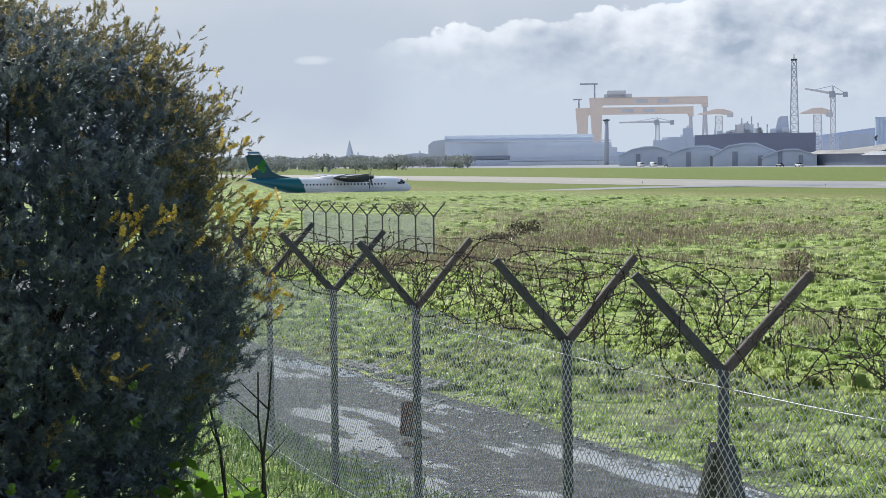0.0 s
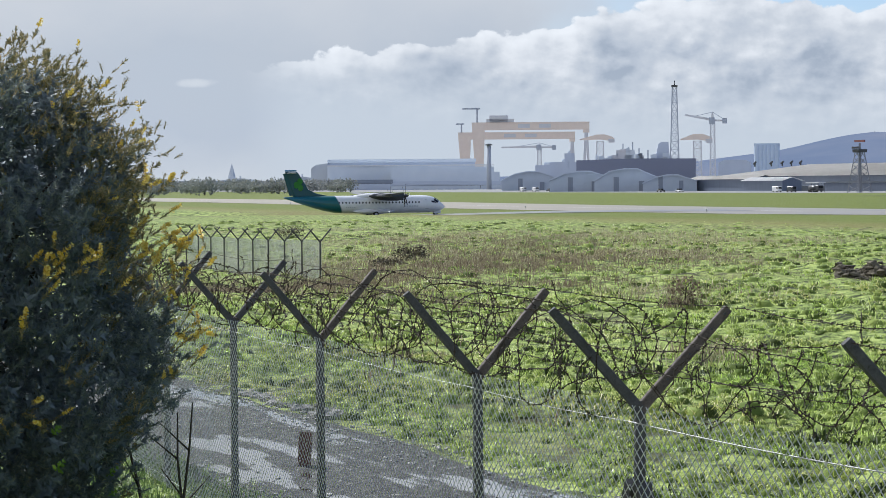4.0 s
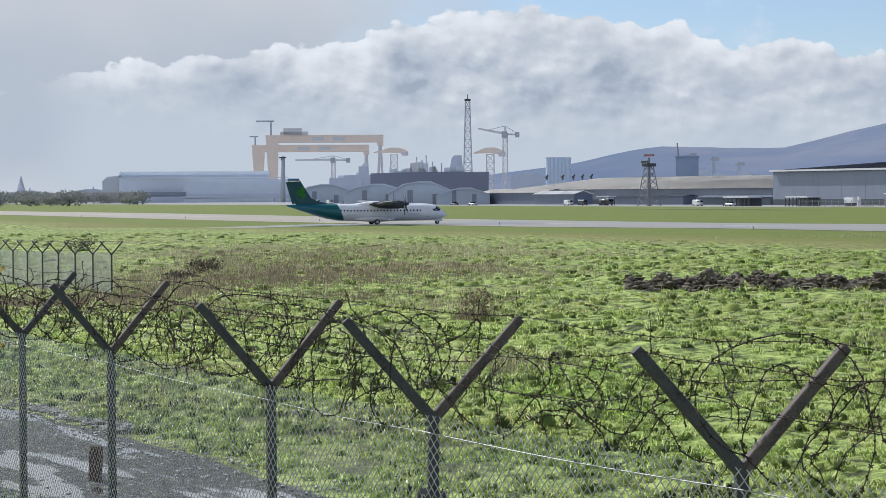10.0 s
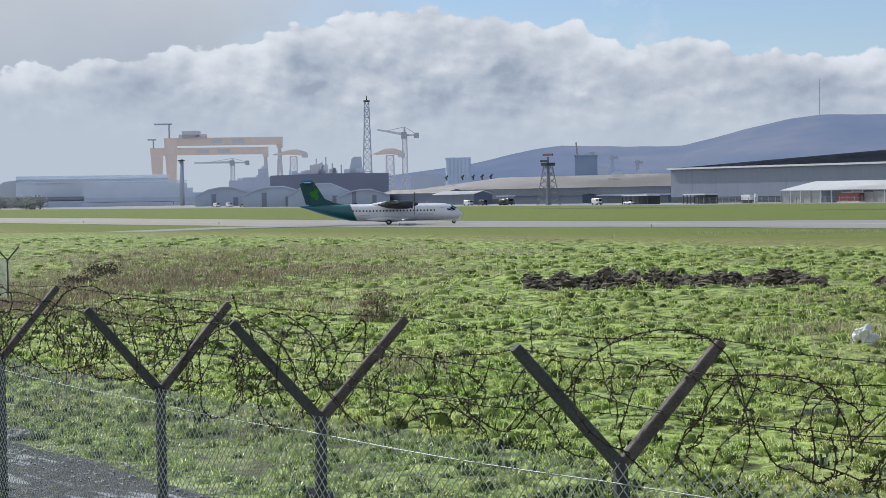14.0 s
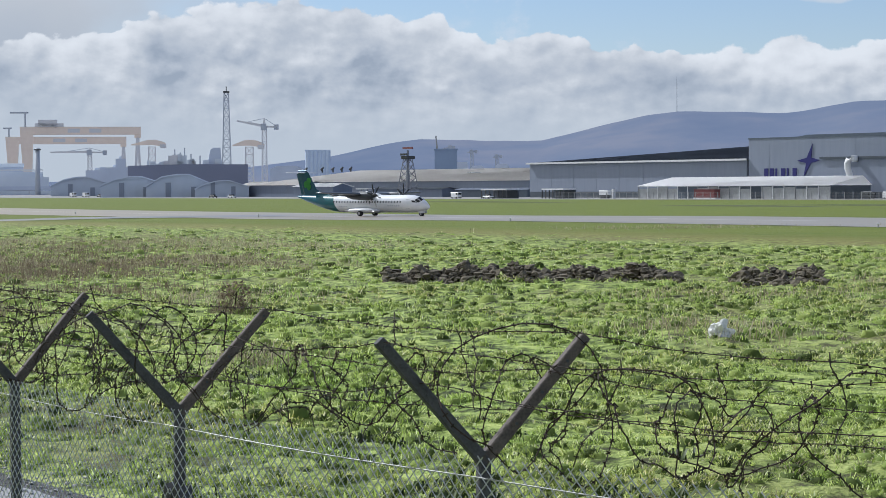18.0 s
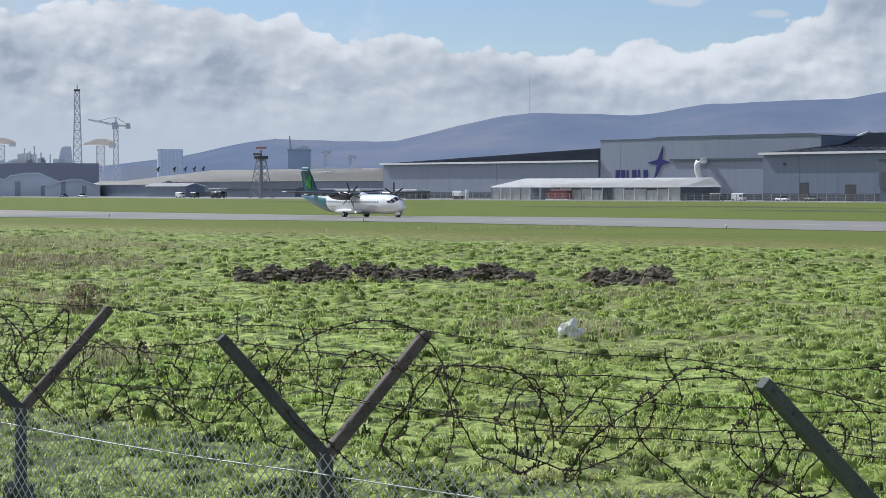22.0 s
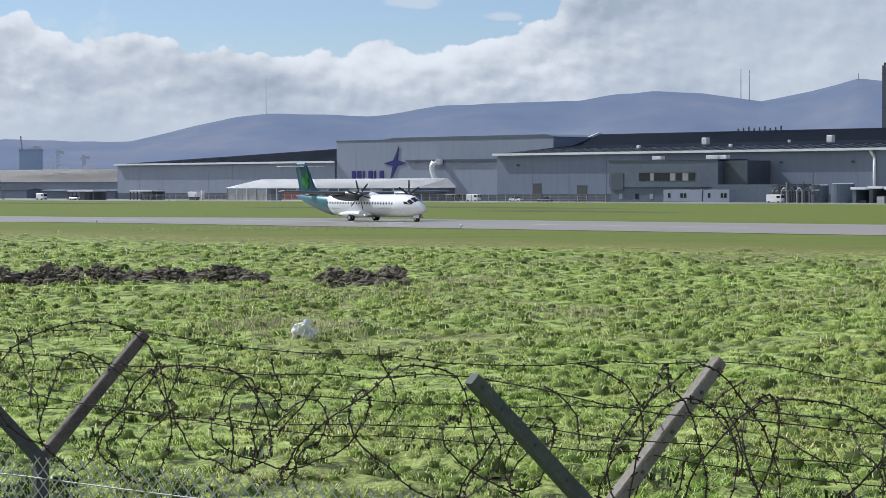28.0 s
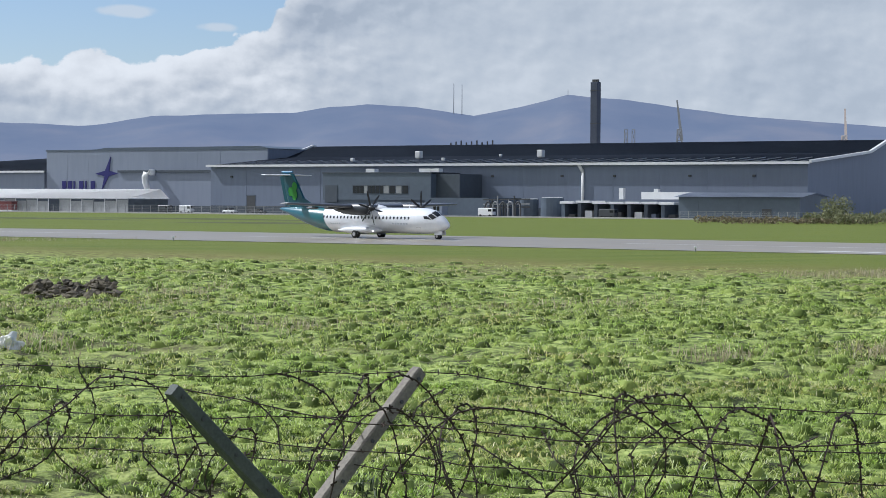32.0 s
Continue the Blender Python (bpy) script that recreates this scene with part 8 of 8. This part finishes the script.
def parked_car(m, paint, label, van=False):
    c = thing("parked_van" if van else "parked_car", m, label, "van" if van else "car", "parked vehicles")
    h = 2.3 if van else 1.0
    part("body", boxed(-2.2, 2.2, -0.9, 0.9, 0.35, h, 0.15), paint, c)
    if not van:
        part("cabin", boxed(-1.3, 1.0, -0.8, 0.8, h - 0.1, h + 0.55, 0.2), DARK_GLASS, c)
    if van:
        for sgn in (-1, 1):
            part("side_window", boxed(0.9, 1.9, sgn * 0.915 - 0.012, sgn * 0.915 + 0.012, 1.4, 2.0), DARK_GLASS, c)
        part("windscreen", boxed(2.19, 2.215, -0.75, 0.75, 1.4, 2.1), DARK_GLASS, c)
    for sgn in (-1, 1):
        part("bumper", boxed(sgn * 2.25 - 0.08, sgn * 2.25 + 0.08, -0.85, 0.85, 0.35, 0.55, 0.02), STEEL_D, c)
    for x in (-1.4, 1.4):
        for y in (-0.85, 0.85):
            bm = bmesh.new()
            bar(bm, (x, y - 0.1, 0.33), (x, y + 0.1, 0.33), 0.66, sides=12)
            part("wheel", bm, RUBBER, c)
    return c


for az, p, paint, van in ((9.92, 448, CAR_W, False), (9.4, 450, CAR_D, False), (5.55, 470, CAR_W, True), (5.9, 472, CAR_W, True), (6.3, 470, CAR_D, False), (12.6, 455, CAR_W, True), (13.0, 455, CAR_D, True), (17.1, 450, CAR_W, False), (16.2, 452, CAR_W, True), (27.6, 446, CAR_D, True), (28.2, 448, CAR_W, True), (29.4, 447, CAR_W, False), (30.2, 446, CAR_D, False), (36.6, 442, CAR_W, True), (40.0, 442, CAR_D, True)):
    parked_car(air(along(az, p), p), paint, ("white" if paint is CAR_W else "dark") + (" van" if van else " car") + " parked on the works road", van)
pk = thing("fuel_truck", air(along(13.65, 462), 462), "dark fuel truck parked under a pale canopy strip", "truck", "parked vehicles")
bm = bmesh.new()
loft(bm, [[(x, r * 1.2 * math.sin(2 * math.pi * i / 12), 1.75 + r * math.cos(2 * math.pi * i / 12)) for i in range(12)] for x, r in ((-3.6, 0.8), (-3.5, 0.95), (1.2, 0.95), (1.3, 0.8))])
part("tank", bm, CAR_D, pk, smooth=True)
part("cab", boxed(1.6, 3.6, -1.15, 1.15, 0.6, 2.7, 0.15), CAR_D, pk)
part("windscreen", boxed(3.62, 3.66, -0.95, 0.95, 1.7, 2.4), DARK_GLASS, pk)
part("chassis", boxed(-3.7, 3.5, -1.0, 1.0, 0.5, 0.8), STEEL_D, pk)
for x in (-2.8, -1.6, 2.6):
    for y in (-1.0, 1.0):
        bm = bmesh.new()
        bar(bm, (x, y - 0.15, 0.5), (x, y + 0.15, 0.5), 1.0, sides=14)
        part("wheel", bm, RUBBER, pk)
cv = thing("canopy_strip", air(along(13.65, 465), 465), "pale flat canopy on thin posts behind the truck", "canopy")
part("roof", boxed(-4.6, 4.6, -1.5, 1.5, 3.5, 3.85), TRIM_W, cv)
for x in (-4.2, 0, 4.2):
    part("post", boxed(x - 0.1, x + 0.1, 1.1, 1.3, 0, 3.5), STEEL_D, cv)
for a0, a1, p in ((2.35, 4.35, 640), (0.9, 1.6, 660), (16.9, 17.6, 455), (18.6, 19.2, 460)):
    L = along(a1, p) - along(a0, p)
    b = thing("shelter", air(along(a0, p), p), "long low shelter with a pale roof strip", "shelter", "shelters")
    part("roof", boxed(0, L, 0, 6, 3.0, 3.5), TRIM_W, b)
    part("back_wall", boxed(0, L, 5.6, 6, 0, 3.0), CLAD_D, b)
    for i in range(7):
        part("post", boxed(L * i / 6 - 0.15, L * i / 6 + 0.15, 0.1, 0.4, 0, 3.0), STEEL_D, b)
# runway edge lights
for i in range(16):
    s = -560 + i * 60
    e = thing("edge_light", air(s, 160.3), "small white runway edge light on the grass", "edge light", "edge lights")
    bm = bmesh.new()
    bar(bm, (0, 0, 0), (0, 0, 0.3), 0.1, sides=8)
    part("stem", bm, STEEL, e)
    bm = bmesh.new()
    bmesh.ops.create_uvsphere(bm, u_segments=8, v_segments=5, radius=0.12, matrix=Matrix.Translation((0, 0, 0.38)))
    part("dome", bm, TRIM_W, e)


# ---- what moves ----
TAXI_WAY = [(0, -16.7, 324.0, 71), (2, -5.1, 327.5, 73), (4, 7.5, 331.0, 75), (7, 25.6, 333.0, 79), (9, 36.7, 335.0, 83), (12, 51.65, 334.5, 89), (13, 56.2, 333.8, 95),
            (14.5, 63.5, 333.4, 105), (16, 70.7, 330.5, 119), (17, 74.8, 327.8, 132.5), (18.3, 80.5, 323.0, 142.5), (19, 83.6, 319.3, 148.5), (20, 87.2, 313.1, 155), (21, 90.6, 305.7, 159), (23, 95.9, 286.4, 164), (25.5, 103.3, 264.5, 166.5),
            (28, 112.1, 239.0, 167), (30, 118.9, 216.8, 167.5), (32, 126.9, 193.1, 168)]


def motions():
    rows, z = [], 0
    for t, x, y, h in TAXI_WAY:
        rows.append((t, pose(x, y, ground_z(x, y, False) + 0.06 - SQUAT, 0, 0, 90 - h)))
    walk(airliner, rows)
    # wheels roll with the way gone; propellers turn
    n = 32 * FPS
    for k, pr in enumerate(propellers):
        base = pr.matrix_basis.translation.copy()
        walk(pr, [(i / FPS, pose(*base, 49.0 * i + 17 * k)) for i in range(0, n + 1)])
    ts = [r[0] for r in TAXI_WAY]
    gone = [0.0]
    for a, b in zip(TAXI_WAY, TAXI_WAY[1:]):
        gone.append(gone[-1] + math.hypot(b[1] - a[1], b[2] - a[2]))
    for wheel, r in gear_wheels:
        base = wheel.matrix_basis.translation.copy()
        walk(wheel, [(i / FPS, pose(*base, 0, math.degrees(float(np.interp(i / FPS, ts, gone)) / r), 0)) for i in range(0, n + 1)])


motions()
